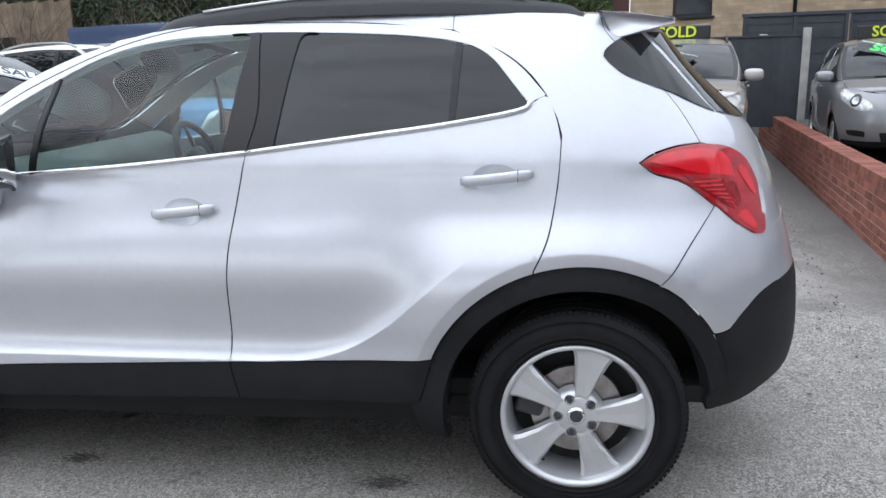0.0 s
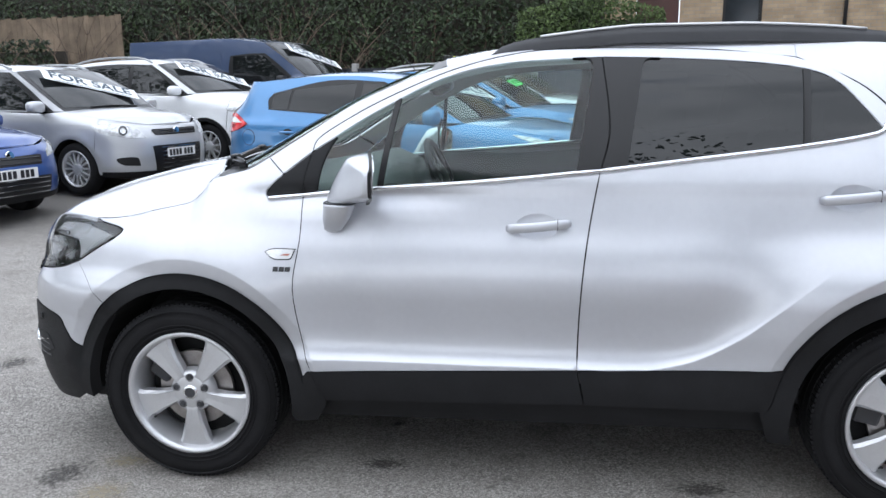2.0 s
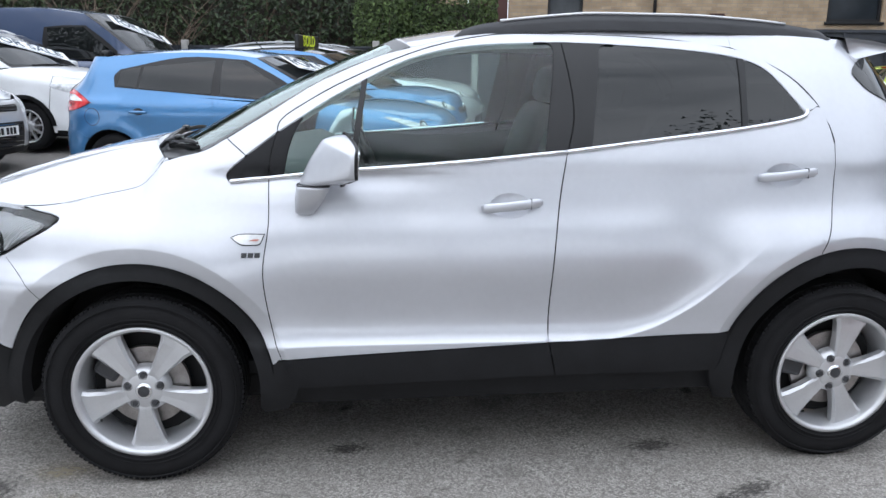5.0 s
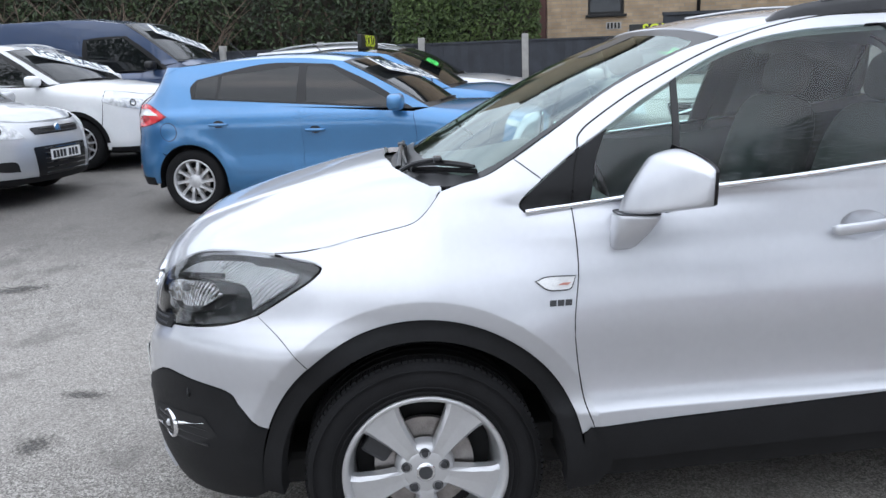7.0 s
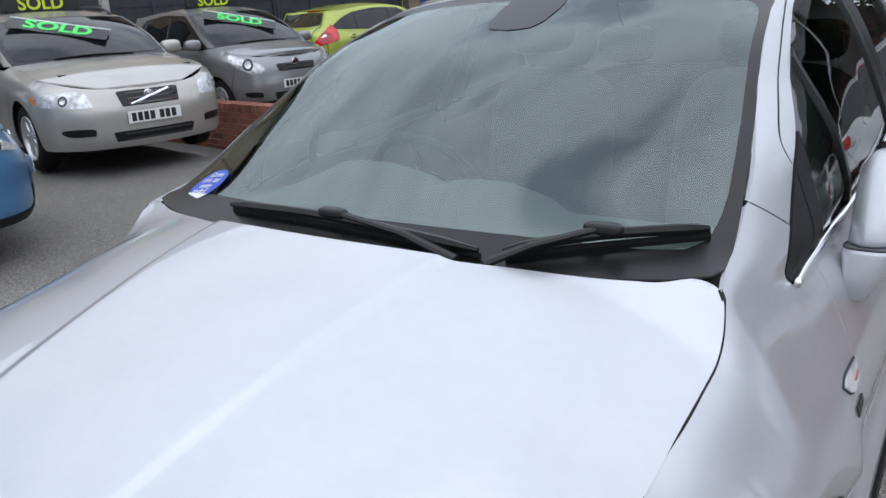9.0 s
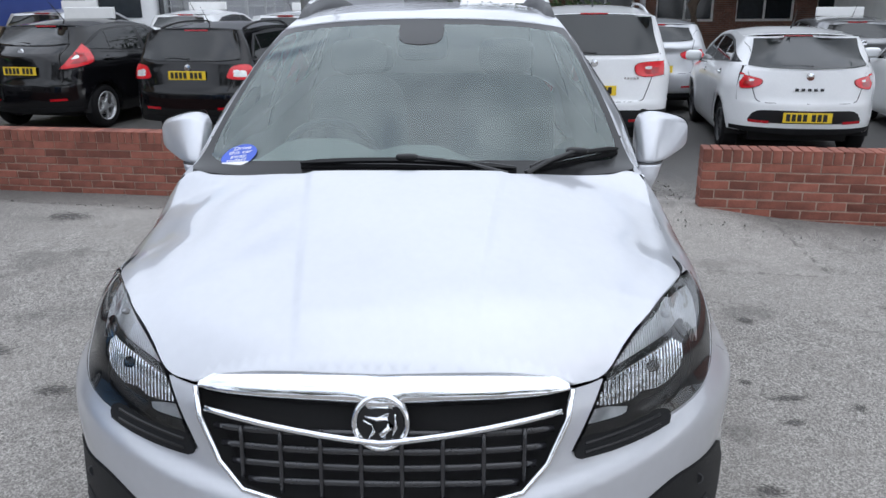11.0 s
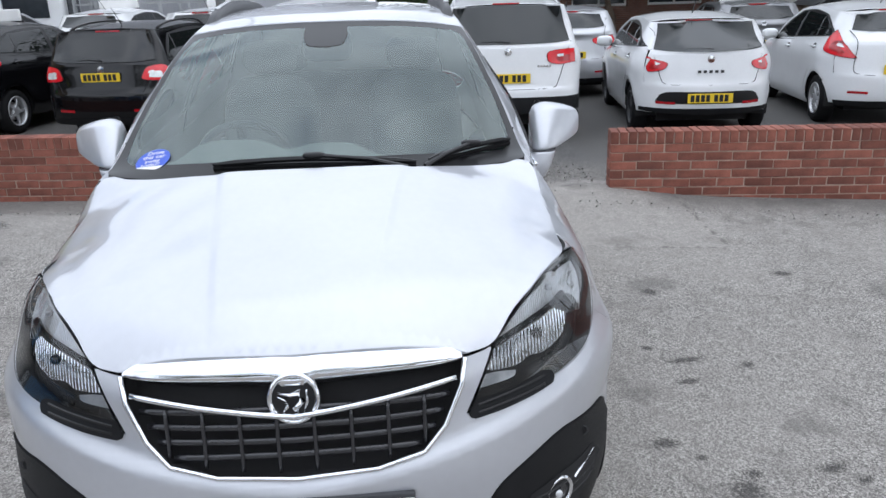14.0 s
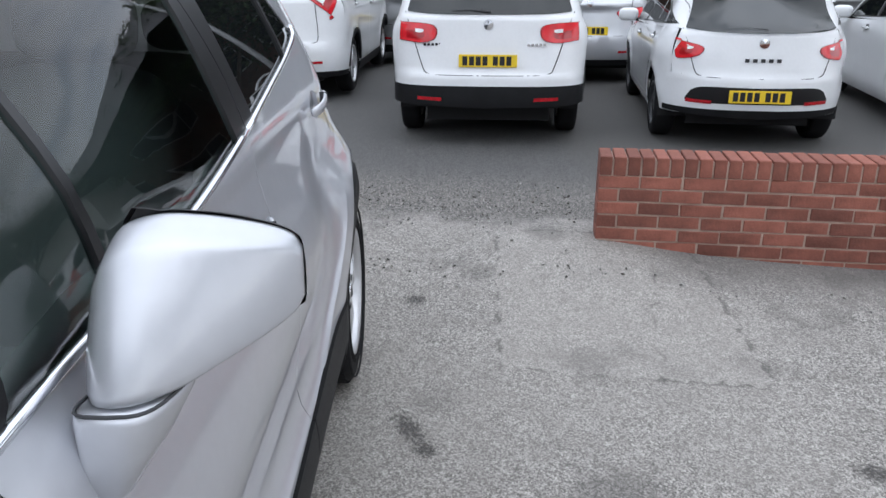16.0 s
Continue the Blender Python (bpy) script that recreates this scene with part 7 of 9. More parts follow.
    # fog lamps, parking sensors, tow cover
    for sg in (1, -1):
        fog = new("fog_lamp")
        fog.empty_display_size = 0.05
        fog.parent = car
        rec = SUV.loop([("f", 0.54, 0.50), ("f", 0.62, 0.515), ("f", 0.735, 0.52)], [("f", 0.735, 0.52), ("f", 0.765, 0.47)], [("f", 0.765, 0.47), ("f", 0.66, 0.405), ("f", 0.56, 0.415), ("f", 0.525, 0.44), ("f", 0.54, 0.50)], sign=sg)
        sheet("fog_recess", SUV, rec, MATTBLACK, fog, step=0.03, lift=0.0065, depth=0.002, gap=0.0)
        for dz in (-0.028, -0.004, 0.020):
            part("fog_slat", sweep(bmesh.new(), [fz(sg * (0.555 + 0.19 * i / 6), 0.462 + dz, 0.006) for i in range(7)], 0.004, 6), BLACK, fog)
        c = fz(sg * 0.622, 0.46, 0.001)
        m = Matrix.Translation(c) @ pose(0, 0, 0, 0, 0, -90 - 32 * sg)
        bm = lathe(bmesh.new(), [(0.037, -0.003), (0.041, -0.009), (0.045, -0.007), (0.048, 0.004)], 40)
        bmesh.ops.transform(bm, matrix=m, verts=bm.verts)
        part("chrome_ring", bm, CHROME, fog, smooth=True)
        bm = lathe(bmesh.new(), [(0.0, -0.008), (0.024, -0.004), (0.038, 0.004)], 30)
        bmesh.ops.transform(bm, matrix=m, verts=bm.verts)
        part("fog_lens", bm, LAMPGREY, fog, smooth=True)
        part("fog_bulb", blob(bmesh.new(), c + Vector((-0.008, -0.003 * sg, 0.0)), (0.008, 0.013, 0.012), 0.8, 14, 8), LAMPCLEAR, fog, smooth=True)
        part("chrome_wing", sweep(bmesh.new(), [fz(sg * 0.668, 0.478, 0.008), fz(sg * 0.74, 0.502, 0.008)], [0.006, 0.003], 6), CHROME, fog)
        part("chrome_wing", sweep(bmesh.new(), [fz(sg * 0.578, 0.442, 0.008), fz(sg * 0.528, 0.428, 0.008)], [0.006, 0.003], 6), CHROME, fog)
        for y, z, mt in ((0.375, 0.487, SILVER), (0.70, 0.585, CLAD)):
            bm = lathe(bmesh.new(), [(0.0, -0.003), (0.011, -0.003), (0.013, 0.002)], 20)
            bmesh.ops.transform(bm, matrix=Matrix.Translation(fz(sg * y, z, 0.003)) @ pose(0, 0, 0, 0, 0, -90 - 30 * sg * (y > 0.5)), verts=bm.verts)
            sensor = part("parking_sensor", bm, mt, car)
            part("sensor_ring", sweep(bmesh.new(), [fz(sg * y, z, 0.003) + Vector((0, 0.0135 * math.cos(a * math.tau / 16), 0.0135 * math.sin(a * math.tau / 16))) for a in range(17)], 0.0015, 5), GREYTRIM, sensor)
    tow = SUV.loop([("f", 0.335, 0.565), ("f", 0.38, 0.565), ("f", 0.405, 0.555)], [("f", 0.405, 0.555), ("f", 0.412, 0.515)], [("f", 0.412, 0.515), ("f", 0.35, 0.517)])
    sheet("tow_cover", SUV, tow, SILVER, car, step=0.02, lift=0.002, depth=0.004, gap=0.0)
    # wipers
    def scr(t, v, lift):
        q = SCREEN_SKIN.point(t, v)
        return Vector(q) + Vector((-0.38, 0, 0.92)) * lift
    for a, b, root, bow in (((0.045, -0.52), (0.235, -0.945), (0.05, -0.50), 0.0), ((0.085, 0.47), (0.040, -0.46), (0.055, -0.42), 0.03)):
        wp = new("wiper")
        wp.empty_display_size = 0.05
        wp.parent = car
        blade = [scr(a[0] + (b[0] - a[0]) * i / 10 + bow * math.sin(math.pi * i / 10), a[1] + (b[1] - a[1]) * i / 10, 0.022 + 0.008 * math.sin(math.pi * i / 10)) for i in range(11)]
        part("wiper_blade", sweep(bmesh.new(), blade, [0.004] + [0.0075] * 9 + [0.004], 6, 1.3), BLACK, wp)
        rubber = [scr(a[0] + (b[0] - a[0]) * i / 10 + bow * math.sin(math.pi * i / 10), a[1] + (b[1] - a[1]) * i / 10, 0.007) for i in range(11)]
        part("wiper_rubber", sweep(bmesh.new(), rubber, 0.004, 5, 2.0), RUBBER, wp)
        mid = blade[5]
        part("wiper_arm", sweep(bmesh.new(), [scr(root[0] - 0.06, root[1], 0.02), scr(root[0], root[1] * 0.6 + 0.4 * (a[1] + b[1]) / 2, 0.036), mid + Vector((0, 0, 0.012))], [0.012, 0.009, 0.008], 8, 0.7), BLACK, wp)
        part("wiper_clip", blob(bmesh.new(), mid + Vector((0, 0, 0.01)), (0.014, 0.034, 0.010), 0.6, 14, 8), BLACK, wp, smooth=True)
    # sticker, mirror housing, lamp behind the screen
    n = SCREEN_SKIN.point(0.20, 0.79)
    q1, q2 = SCREEN_SKIN.point(0.30, 0.79), SCREEN_SKIN.point(0.20, 0.84)
    upv, acr = Vector(q1 - n).normalized(), Vector(n - q2).normalized()
    nor = acr.cross(upv).normalized()
    sm = Matrix((( *acr, 0), (*upv, 0), (*nor, 0), (0, 0, 0, 1))).transposed()
    sm = Matrix.Translation(Vector(n) + nor * 0.004) @ sm
    sticker = new("price_sticker")
    sticker.empty_display_size = 0.05
    sticker.parent = car
    sticker.matrix_local = sm
    tagged(sticker, "round blue and white windscreen sticker")
    blue = mat("sticker_blue", (0.03, 0.09, 0.52), 0.35, vary=0.04)
    bm = bmesh.new()
    bm.faces.new([bm.verts.new((0.058 * math.cos(a), 0.058 * math.sin(a), 0)) for a in [radians(-150 + 300 * 0 + k * 10) for k in range(37)][:-1]])
    part("sticker_face", bm, blue, sticker)
    bm = bmesh.new()
    bm.faces.new([bm.verts.new((0.0575 * math.cos(a), 0.0575 * math.sin(a), 0.0006)) for a in [radians(215 + k * 110 / 12) for k in range(13)]])
    part("sticker_foot", bm, WHITEPLATE, sticker)
    for k, line in enumerate(("Drive", "this car", "away", "today!")):
        letters(line, 0.026, WHITEPLATE, sticker, pose(0.0, 0.036 - 0.0205 * k, 0.001, 0, 0, 4), depth=0.0003)
    cover = [(0.955, -0.15), (0.955, 0.15), (0.90, 0.15), (0.84, 0.135), (0.81, 0.10), (0.80, 0.0), (0.81, -0.10), (0.84, -0.135), (0.90, -0.15)]
    sheet("sensor_cover", SCREEN_SKIN, cover, BLACK, car, step=0.05, scale=(0.95, 0.6), lift=0.0015, depth=0.001, gap=0.0)
    c = SCREEN_SKIN.point(0.90, 0.0)
    part("mirror_housing", blob(bmesh.new(), (c[0] + 0.05, 0.0, c[2] - 0.045), (0.05, 0.10, 0.06), 0.5, 24, 12, Matrix.Rotation(radians(-25), 3, "Y")), BLACK, car, smooth=True)
    # cabin
    part("cabin_floor", boxed((0.1, -0.70, 0.34), (3.0, 0.70, 0.40), 0.01), MATTBLACK, car)
    for sg in (1, -1):
        card = SUV.loop([(0.50, 1.085), (1.2, 1.13), (2.3, 1.25)], [(2.3, 1.25), (2.25, 0.90)], [(2.25, 0.90), (2.02, 0.78), (1.98, 0.44)], [(1.98, 0.44), (0.56, 0.42)], [(0.56, 0.42), (0.50, 1.085)], sign=sg)
        sheet("door_card", SUV, card, DASH, car, step=0.12, lift=-0.07, depth=0.002, gap=0.0)
    roofin = [(0.05, -0.97), (0.05, 0.97), (0.98, 0.97), (0.98, -0.97)]
    sheet("headlining", ROOF, roofin, LINING, car, step=0.15, lift=-0.03, depth=0.002, gap=0.0, scale=(1.65, 0.55))
    bm = bmesh.new()
    rows = []
    for i in range(37):
        v = -1 + i / 18
        y = v * 0.66
        hump = 0.085 * math.exp(-((y - 0.36) / 0.19) ** 4) + 0.06 * math.exp(-(y / 0.15) ** 4)
        rows.append([bm.verts.new(p) for p in ((0.10 + 0.02 * abs(v), y, 1.085), (0.32, y, 1.10 + 0.3 * hump), (0.56, y, 1.08 + hump), (0.68, y, 1.03 + hump), (0.71, y, 0.92), (0.66, y, 0.70))])
    for r0, r1 in zip(rows, rows[1:]):
        for i in range(5):
            bm.faces.new((r0[i], r1[i], r1[i + 1], r0[i + 1]))
    part("dashboard", bm, DASH, car, smooth=True)
    sw = new("steering_wheel")
    sw.empty_display_size = 0.05
    sw.parent = car
    sw.matrix_local = pose(0.80, 0.36, 1.03, 0, 0, 0) @ pose(0, 0, 0, 0, 66, 0)
    part("wheel_ring", sweep(bmesh.new(), [(0.185 * math.cos(a * math.tau / 40), 0.185 * math.sin(a * math.tau / 40), 0) for a in range(41)], 0.016, 8), GREYTRIM, sw, smooth=True)
    part("wheel_boss", blob(bmesh.new(), (0, 0, -0.01), (0.07, 0.085, 0.03), 0.7, 16, 8), GREYTRIM, sw, smooth=True)
    for a in (0.0, math.pi, math.pi / 2 * 3):
        part("wheel_spoke", sweep(bmesh.new(), [(0, 0, 0), (0.175 * math.sin(a), 0.175 * math.cos(a), 0)], [0.024, 0.016], 6, 0.4), GREYTRIM, sw)
    for y, x0 in ((0.36, 1.22), (-0.36, 1.22)):
        st = new("front_seat")
        st.empty_display_size = 0.05
        st.parent = car
        st.matrix_local = pose(x0, y, 0.40)
        part("seat_cushion", blob(bmesh.new(), (0.02, 0, 0.22), (0.27, 0.25, 0.10), 0.5), SEATGREY, st, smooth=True)
        part("seat_back", blob(bmesh.new(), (0.34, 0, 0.55), (0.10, 0.24, 0.36), 0.5, m=Matrix.Rotation(radians(16), 3, "Y")), SEATGREY, st, smooth=True)
        part("head_restraint", blob(bmesh.new(), (0.45, 0, 0.985), (0.055, 0.135, 0.085), 0.6, m=Matrix.Rotation(radians(12), 3, "Y")), SEATGREY, st, smooth=True)
    rs = new("rear_bench")
    rs.empty_display_size = 0.05
    rs.parent = car
    rs.matrix_local = pose(1.95, 0, 0.40)
    part("seat_cushion", blob(bmesh.new(), (0.02, 0, 0.22), (0.25, 0.60, 0.10), 0.4), SEATGREY, rs, smooth=True)
    part("seat_back", blob(bmesh.new(), (0.32, 0, 0.52), (0.09, 0.60, 0.34), 0.4, m=Matrix.Rotation(radians(18), 3, "Y")), SEATGREY, rs, smooth=True)
    for y in (-0.38, 0.38):
        part("head_restraint", blob(bmesh.new(), (0.44, y, 0.93), (0.05, 0.13, 0.08), 0.6), SEATGREY, rs, smooth=True)


build_suv_front(suv)

# ---------------------------------------------------------------- the other cars
SIGNBLACK = mat("roof_sign_black", (0.016, 0.017, 0.016), 0.4, vary=0.1)
SIGNYELLOW = mat("sign_yellow_green", (0.62, 0.72, 0.04), 0.5, vary=0.04)
NEONGREEN = mat("neon_green_letters", (0.06, 0.78, 0.13), 0.5, vary=0.04)
BANNER = mat("banner_white", (0.78, 0.80, 0.80), 0.5, vary=0.03)
BANNERINK = mat("banner_navy", (0.015, 0.04, 0.07), 0.5, vary=0.05)
FILM = pane("clear_film", (0.86, 0.92, 0.88), ior=1.4)


class Body:
    """Lines of a car: all places are (x, z) with the front axle at x = 0 and the nose towards -x."""

    def __init__(self, nose, tail, wb, w, r, lip, cowl, atop, roof, rtop, dlow, belt, tumble=0.20, fd=0.75, fn=2.7, rd=0.55, rn=3.2, rear=None):
        self.nose, self.tail, self.wb, self.w, self.r = nose, tail, wb, w, r
        self.lip, self.cowl, self.atop, self.roof, self.rtop, self.dlow, self.belt = lip, cowl, atop, roof, rtop, dlow, belt
        cx, cz = cowl
        self.hood = lambda x: np.interp(x, [nose + 0.1, nose + 0.45, -0.1, cx], [lip, lip + 0.42 * (cz - lip), lip + 0.72 * (cz - lip), cz])
        b0, b1 = belt
        bm = (b0 + b1) / 2

        def extra(x, z):
            h = np.maximum(self.hood(x) - z, 0)
            d = 0.10 * np.exp(-h / 0.06) * (1 - ease(x, cx - 0.25, cx + 0.45))
            for ax in (0.0, wb):
                rr = np.hypot(x - ax, z - r)
                d = d - 0.018 * np.exp(-((rr - r - 0.08) / 0.07) ** 2) * ease(z, r, r + 0.25)
            return d
        side = [(0.10, 0.14), (0.22, 0.06), (0.33, 0.025), (0.45, 0.020), (0.58, 0.022), (0.72, 0.010), (bm - 0.16, 0.0), (bm - 0.05, 0.02), (bm + 0.02, 0.055), (bm + 0.5 * (roof - bm), 0.055 + 0.42 * tumble), (roof - 0.06, 0.055 + 0.9 * tumble), (roof + 0.05, 0.055 + 1.35 * tumble)]
        front = [(0.10, 0.18), (0.2, 0.08), (0.30, 0.015), (0.42, 0.0), (0.55, 0.0), (lip - 0.14, 0.03), (lip, 0.11), (lip + 0.2, 0.35), (lip + 0.7, 0.9)]
        back = rear or [(0.12, 0.14), (0.25, 0.05), (0.40, 0.0), (0.62, 0.0), (0.72, 0.025), (bm, 0.075), (bm + 0.06, 0.10), (roof - 0.10, 0.10 + tail - rtop[0] - 0.16), (roof, tail - rtop[0]), (roof + 0.1, tail - rtop[0] + 0.15)]
        self.sh = Shell(nose, tail, w, fd, fn, rd, rn, side, front, back, extra)

    def belt_z(self, x):
        return float(np.interp(x, [self.cowl[0], self.dlow[0]], self.belt))

    def roof_edge(self):
        ax, az = self.atop
        rx, rz = self.rtop
        return [(ax, az), (ax + 0.25 * (rx - ax), self.roof - 0.035), (ax + 0.6 * (rx - ax), self.roof - 0.032), (rx, rz)]


def stations(sh, pts, crown, bow):
    out = []
    for (p, c, b) in zip(pts, crown, bow):
        q = sh.point(*sh.find(p))
        out.append((q[0], q[1], q[2], q[0] - b, q[2] + c))
    return out


FULL = [(0, -1)] + [(0, v / 5) for v in range(-4, 6)] + [(t / 8, 1) for t in range(1, 9)] + [(1, v / 5) for v in range(4, -6, -1)] + [(t / 8, -1) for t in range(7, 0, -1)]


def build_car(name, label, m, b, colour, doors=5, lamp_f=None, lamp_r=None, grille=None, glass_r=None, low=CLAD, low_z=0.34, rim=None, spokes=9, style="slim", plates="wy",
              rails=False, privacy=None, handles=None, wheel_alloy=None, van=False, mirror=None, intake=None, rear_bits=True, arch_clad=False, roof_paint=None, step=0.09, seams=None, plate_z=(0.52, 0.72), dtop=None, tail_z=0.27):
    car = thing(name, label, "van" if van else "car", m, group="cars parked in the lot")
    sh, wb, r, w = b.sh, b.wb, b.r, b.w
    ra = r + 0.045
    cx, cz = b.cowl
    z0 = 0.24
    glass = CARGLASS
    made = {}

    def both(nm, segs, material, **kw):
        kw.setdefault("step", step)
        for sg in (1.0, -1.0):
            made[(nm, sg)] = sheet(nm, sh, sh.loop(*segs, sign=sg), material, car, **kw)

    def whole(nm, segs, material, rear=False, **kw):
        kw.setdefault("step", step)
        return sheet(nm, sh, mirror_lines(sh.loop(*segs), sh.S if rear else None), material, car, **kw)
    s1, s2, s3 = seams or (0.42, 0.42 + 0.5 * (wb - 0.05 - 0.42), wb - 0.10)
    fx = -(ra + 0.02)
    bz = b.belt_z
    a_dir = ((b.atop[0] - cx), (b.atop[1] - cz))
    # wings, doors, quarters
    top_f = [(fx + 0.003, float(b.hood(fx + 0.003))), (-0.15, float(b.hood(-0.15))), (cx, cz)]
    both("front_wing", [top_f, [(cx, cz), (s1, max(bz(s1), cz) if s1 < cx else bz(s1))], [(s1, bz(s1)), (s1 - 0.03, 0.7), (s1 + 0.02, z0 + 0.08)], [(s1 + 0.02, z0 + 0.08), (ra * 0.98, z0 + 0.08)], arc(0, r, ra, -2, 152, 14), [(-ra * 0.9, r + ra * 0.44), (fx + 0.003, float(b.hood(fx + 0.003)))]], colour)
    arc_r = arc(wb, r, ra, 100, 182, 10)
    if van or doors == 3:
        both("door", [[(s1, bz(s1)), (s2 + 0.2, bz(s2 + 0.2))], [(s2 + 0.2, bz(s2)), (s2 + 0.17, z0 + 0.08)], [(s2 + 0.17, z0 + 0.08), (s1 + 0.02, z0 + 0.08)], [(s1 + 0.02, z0 + 0.08), (s1 - 0.03, 0.7), (s1, bz(s1))]], colour)
        q0 = s2 + 0.2
        first = [[(q0, bz(q0)), (s3, bz(s3))], [(s3, bz(s3)), (s3 + 0.02, r + ra)], arc_r, [(wb - ra, z0 + 0.08), (q0 - 0.03, z0 + 0.08)], [(q0 - 0.03, z0 + 0.08), (q0, bz(q0))]]
        both("side_panel", first, colour)
    else:
        both("front_door", [[(s1, bz(s1)), (s2, bz(s2))], [(s2, bz(s2)), (s2 - 0.03, 0.7), (s2 - 0.02, z0 + 0.08)], [(s2 - 0.02, z0 + 0.08), (s1 + 0.02, z0 + 0.08)], [(s1 + 0.02, z0 + 0.08), (s1 - 0.03, 0.7), (s1, bz(s1))]], colour)
        both("rear_door", [[(s2, bz(s2)), (s3 + 0.08, bz(s3))], [(s3 + 0.08, bz(s3)), (s3 + 0.09, 0.5 * (bz(s3) + r + ra)), (s3 + 0.02, r + ra)], arc_r, [(wb - ra, z0 + 0.08), (s2 - 0.02, z0 + 0.08)], [(s2 - 0.02, z0 + 0.08), (s2 - 0.03, 0.7), (s2, bz(s2))]], colour)
    q = s3 + (0.08 if not (van or doors == 3) else 0.0)
    xe = b.tail - 0.30
    both("rear_quarter", [[(q, bz(q)), (xe - 0.05, bz(xe))], [(xe - 0.05, bz(xe)), (xe, 0.66)], [(xe, 0.66), (wb + ra * 0.93, 0.62 if r + 0.3 > 0.6 else 0.58)], arc(wb, r, ra, 48, 100, 8), [(s3 + 0.02, r + ra), (q, bz(q))]], colour)
    # greenhouse
    edge = b.roof_edge()
    dx, dz = b.dlow
    both("side_frame", [[(cx, cz), (cx + 0.5 * a_dir[0], cz + 0.54 * a_dir[1]), b.atop], edge, [b.rtop, ((b.rtop[0] + b.tail) / 2 - 0.06, (b.rtop[1] + dz) / 2 + 0.04), (b.tail - 0.32, dz)], [(b.tail - 0.32, dz), (xe - 0.05, bz(xe))], [(xe - 0.05, bz(xe)), (s2, bz(s2)), (cx, cz)]], colour)
    top = b.roof - 0.085
    A0, A1 = (cx + 0.13, bz(cx) + 0.025), (b.atop[0] + 0.10, top - 0.01)
    D1, D0 = (b.rtop[0] - (0.22 if not privacy else privacy), top - 0.035), (dx, bz(dx) + 0.03)
    if dtop:
        D1 = dtop
    if van:
        D1, D0 = (s2 + 0.17, top - 0.25), (s2 + 0.17, bz(s2) + 0.03)
        A1 = (b.atop[0] - 0.02, top - 0.22)
    both("window_surround", [[A0, ((A0[0] + A1[0]) / 2 - 0.02, (A0[1] + A1[1]) / 2 + 0.02), A1], [A1, ((A1[0] + D1[0]) / 2, top + (0.012 if not van else -0.22)), D1], [D1, ((D0[0] + D1[0]) / 2 + 0.04, (D0[1] + D1[1]) / 2 + 0.02), D0], [D0, A0]], BLACK, lift=0.003, depth=0.004)
    xb = s2 - 0.02
    def top_at(x):
        return float(np.interp(x, [A1[0], (A1[0] + D1[0]) / 2, D1[0]], [A1[1], top + (0.012 if not van else -0.22), D1[1]])) - 0.02
    def belt_at(x):
        return float(np.interp(x, [A0[0], D0[0]], [A0[1], D0[1]])) + 0.014
    if van:
        xb = D1[0] - 0.02
    both("front_window", [[(A0[0] + 0.10, belt_at(A0[0] + 0.1)), (A1[0] + 0.045, top_at(A1[0] + 0.05))], [(A1[0] + 0.045, top_at(A1[0] + 0.05)), (xb - 0.035, top_at(xb - 0.03))], [(xb - 0.035, top_at(xb - 0.03)), (xb - 0.045, belt_at(xb))], [(xb - 0.045, belt_at(xb)), (A0[0] + 0.10, belt_at(A0[0] + 0.1))]], glass, lift=0.006, depth=0.003)
    if not van:
        xq = min(D1[0] - 0.05, D0[0] - 0.30)
        both("rear_window", [[(xb + 0.045, belt_at(xb)), (xb + 0.04, top_at(xb + 0.04))], [(xb + 0.04, top_at(xb + 0.04)), (xq, top_at(xq))], [(xq, top_at(xq)), (xq + 0.03, belt_at(xq))], [(xq + 0.03, belt_at(xq)), (xb + 0.045, belt_at(xb))]], glass, lift=0.006, depth=0.003)
        both("quarter_window", [[(xq + 0.055, belt_at(xq)), (xq + 0.03, top_at(xq))], [(xq + 0.03, top_at(xq)), (D1[0] - 0.01, D1[1] - 0.02)], [(D1[0] - 0.01, D1[1] - 0.02), (D0[0] - 0.03, D0[1] + 0.016)], [(D0[0] - 0.03, D0[1] + 0.016), (xq + 0.055, belt_at(xq))]], glass, lift=0.006, depth=0.003)
    # nose, bonnet, screen, roof
    whole("front_bumper", [[("f", 0.0, b.lip), ("f", 0.45 * w, b.lip - 0.005), (fx + 0.0, float(b.hood(fx)))], [(fx, float(b.hood(fx))), (-ra * 0.92, r + ra * 0.42)], arc(0, r, ra, 155, 186, 5), [(-ra, z0 + 0.02), ("f", 0.5 * w, z0), ("f", 0.0, z0)]], colour)
    hs = Strip(stations(sh, [("f", 0.42 * w, b.lip)] + [(x, float(b.hood(x))) for x in (fx - 0.1, fx + 0.12, -0.05)] + [(cx, cz)], [0.005, 0.045, 0.06, 0.065, 0.03], [0.06, 0.16, 0.14, 0.12, 0.13]), 2.3)
    sheet("bonnet", hs, FULL, colour, car, step=0.09, scale=(0.9, 0.65), gap=0.004, depth=0.02)
    ws = Strip(stations(sh, [(cx + 0.02, cz), (cx + 0.36 * a_dir[0], cz + 0.39 * a_dir[1]), (cx + 0.7 * a_dir[0], cz + 0.73 * a_dir[1]), b.atop], [0.0, 0.03, 0.04, 0.035], [0.14, 0.13, 0.12, 0.09]), 2.3)
    sheet("windscreen_border", ws, [(a, v * 0.985) for a, v in FULL], BLACK, car, step=0.1, scale=(0.9, 0.6), depth=0.004, gap=0.0)
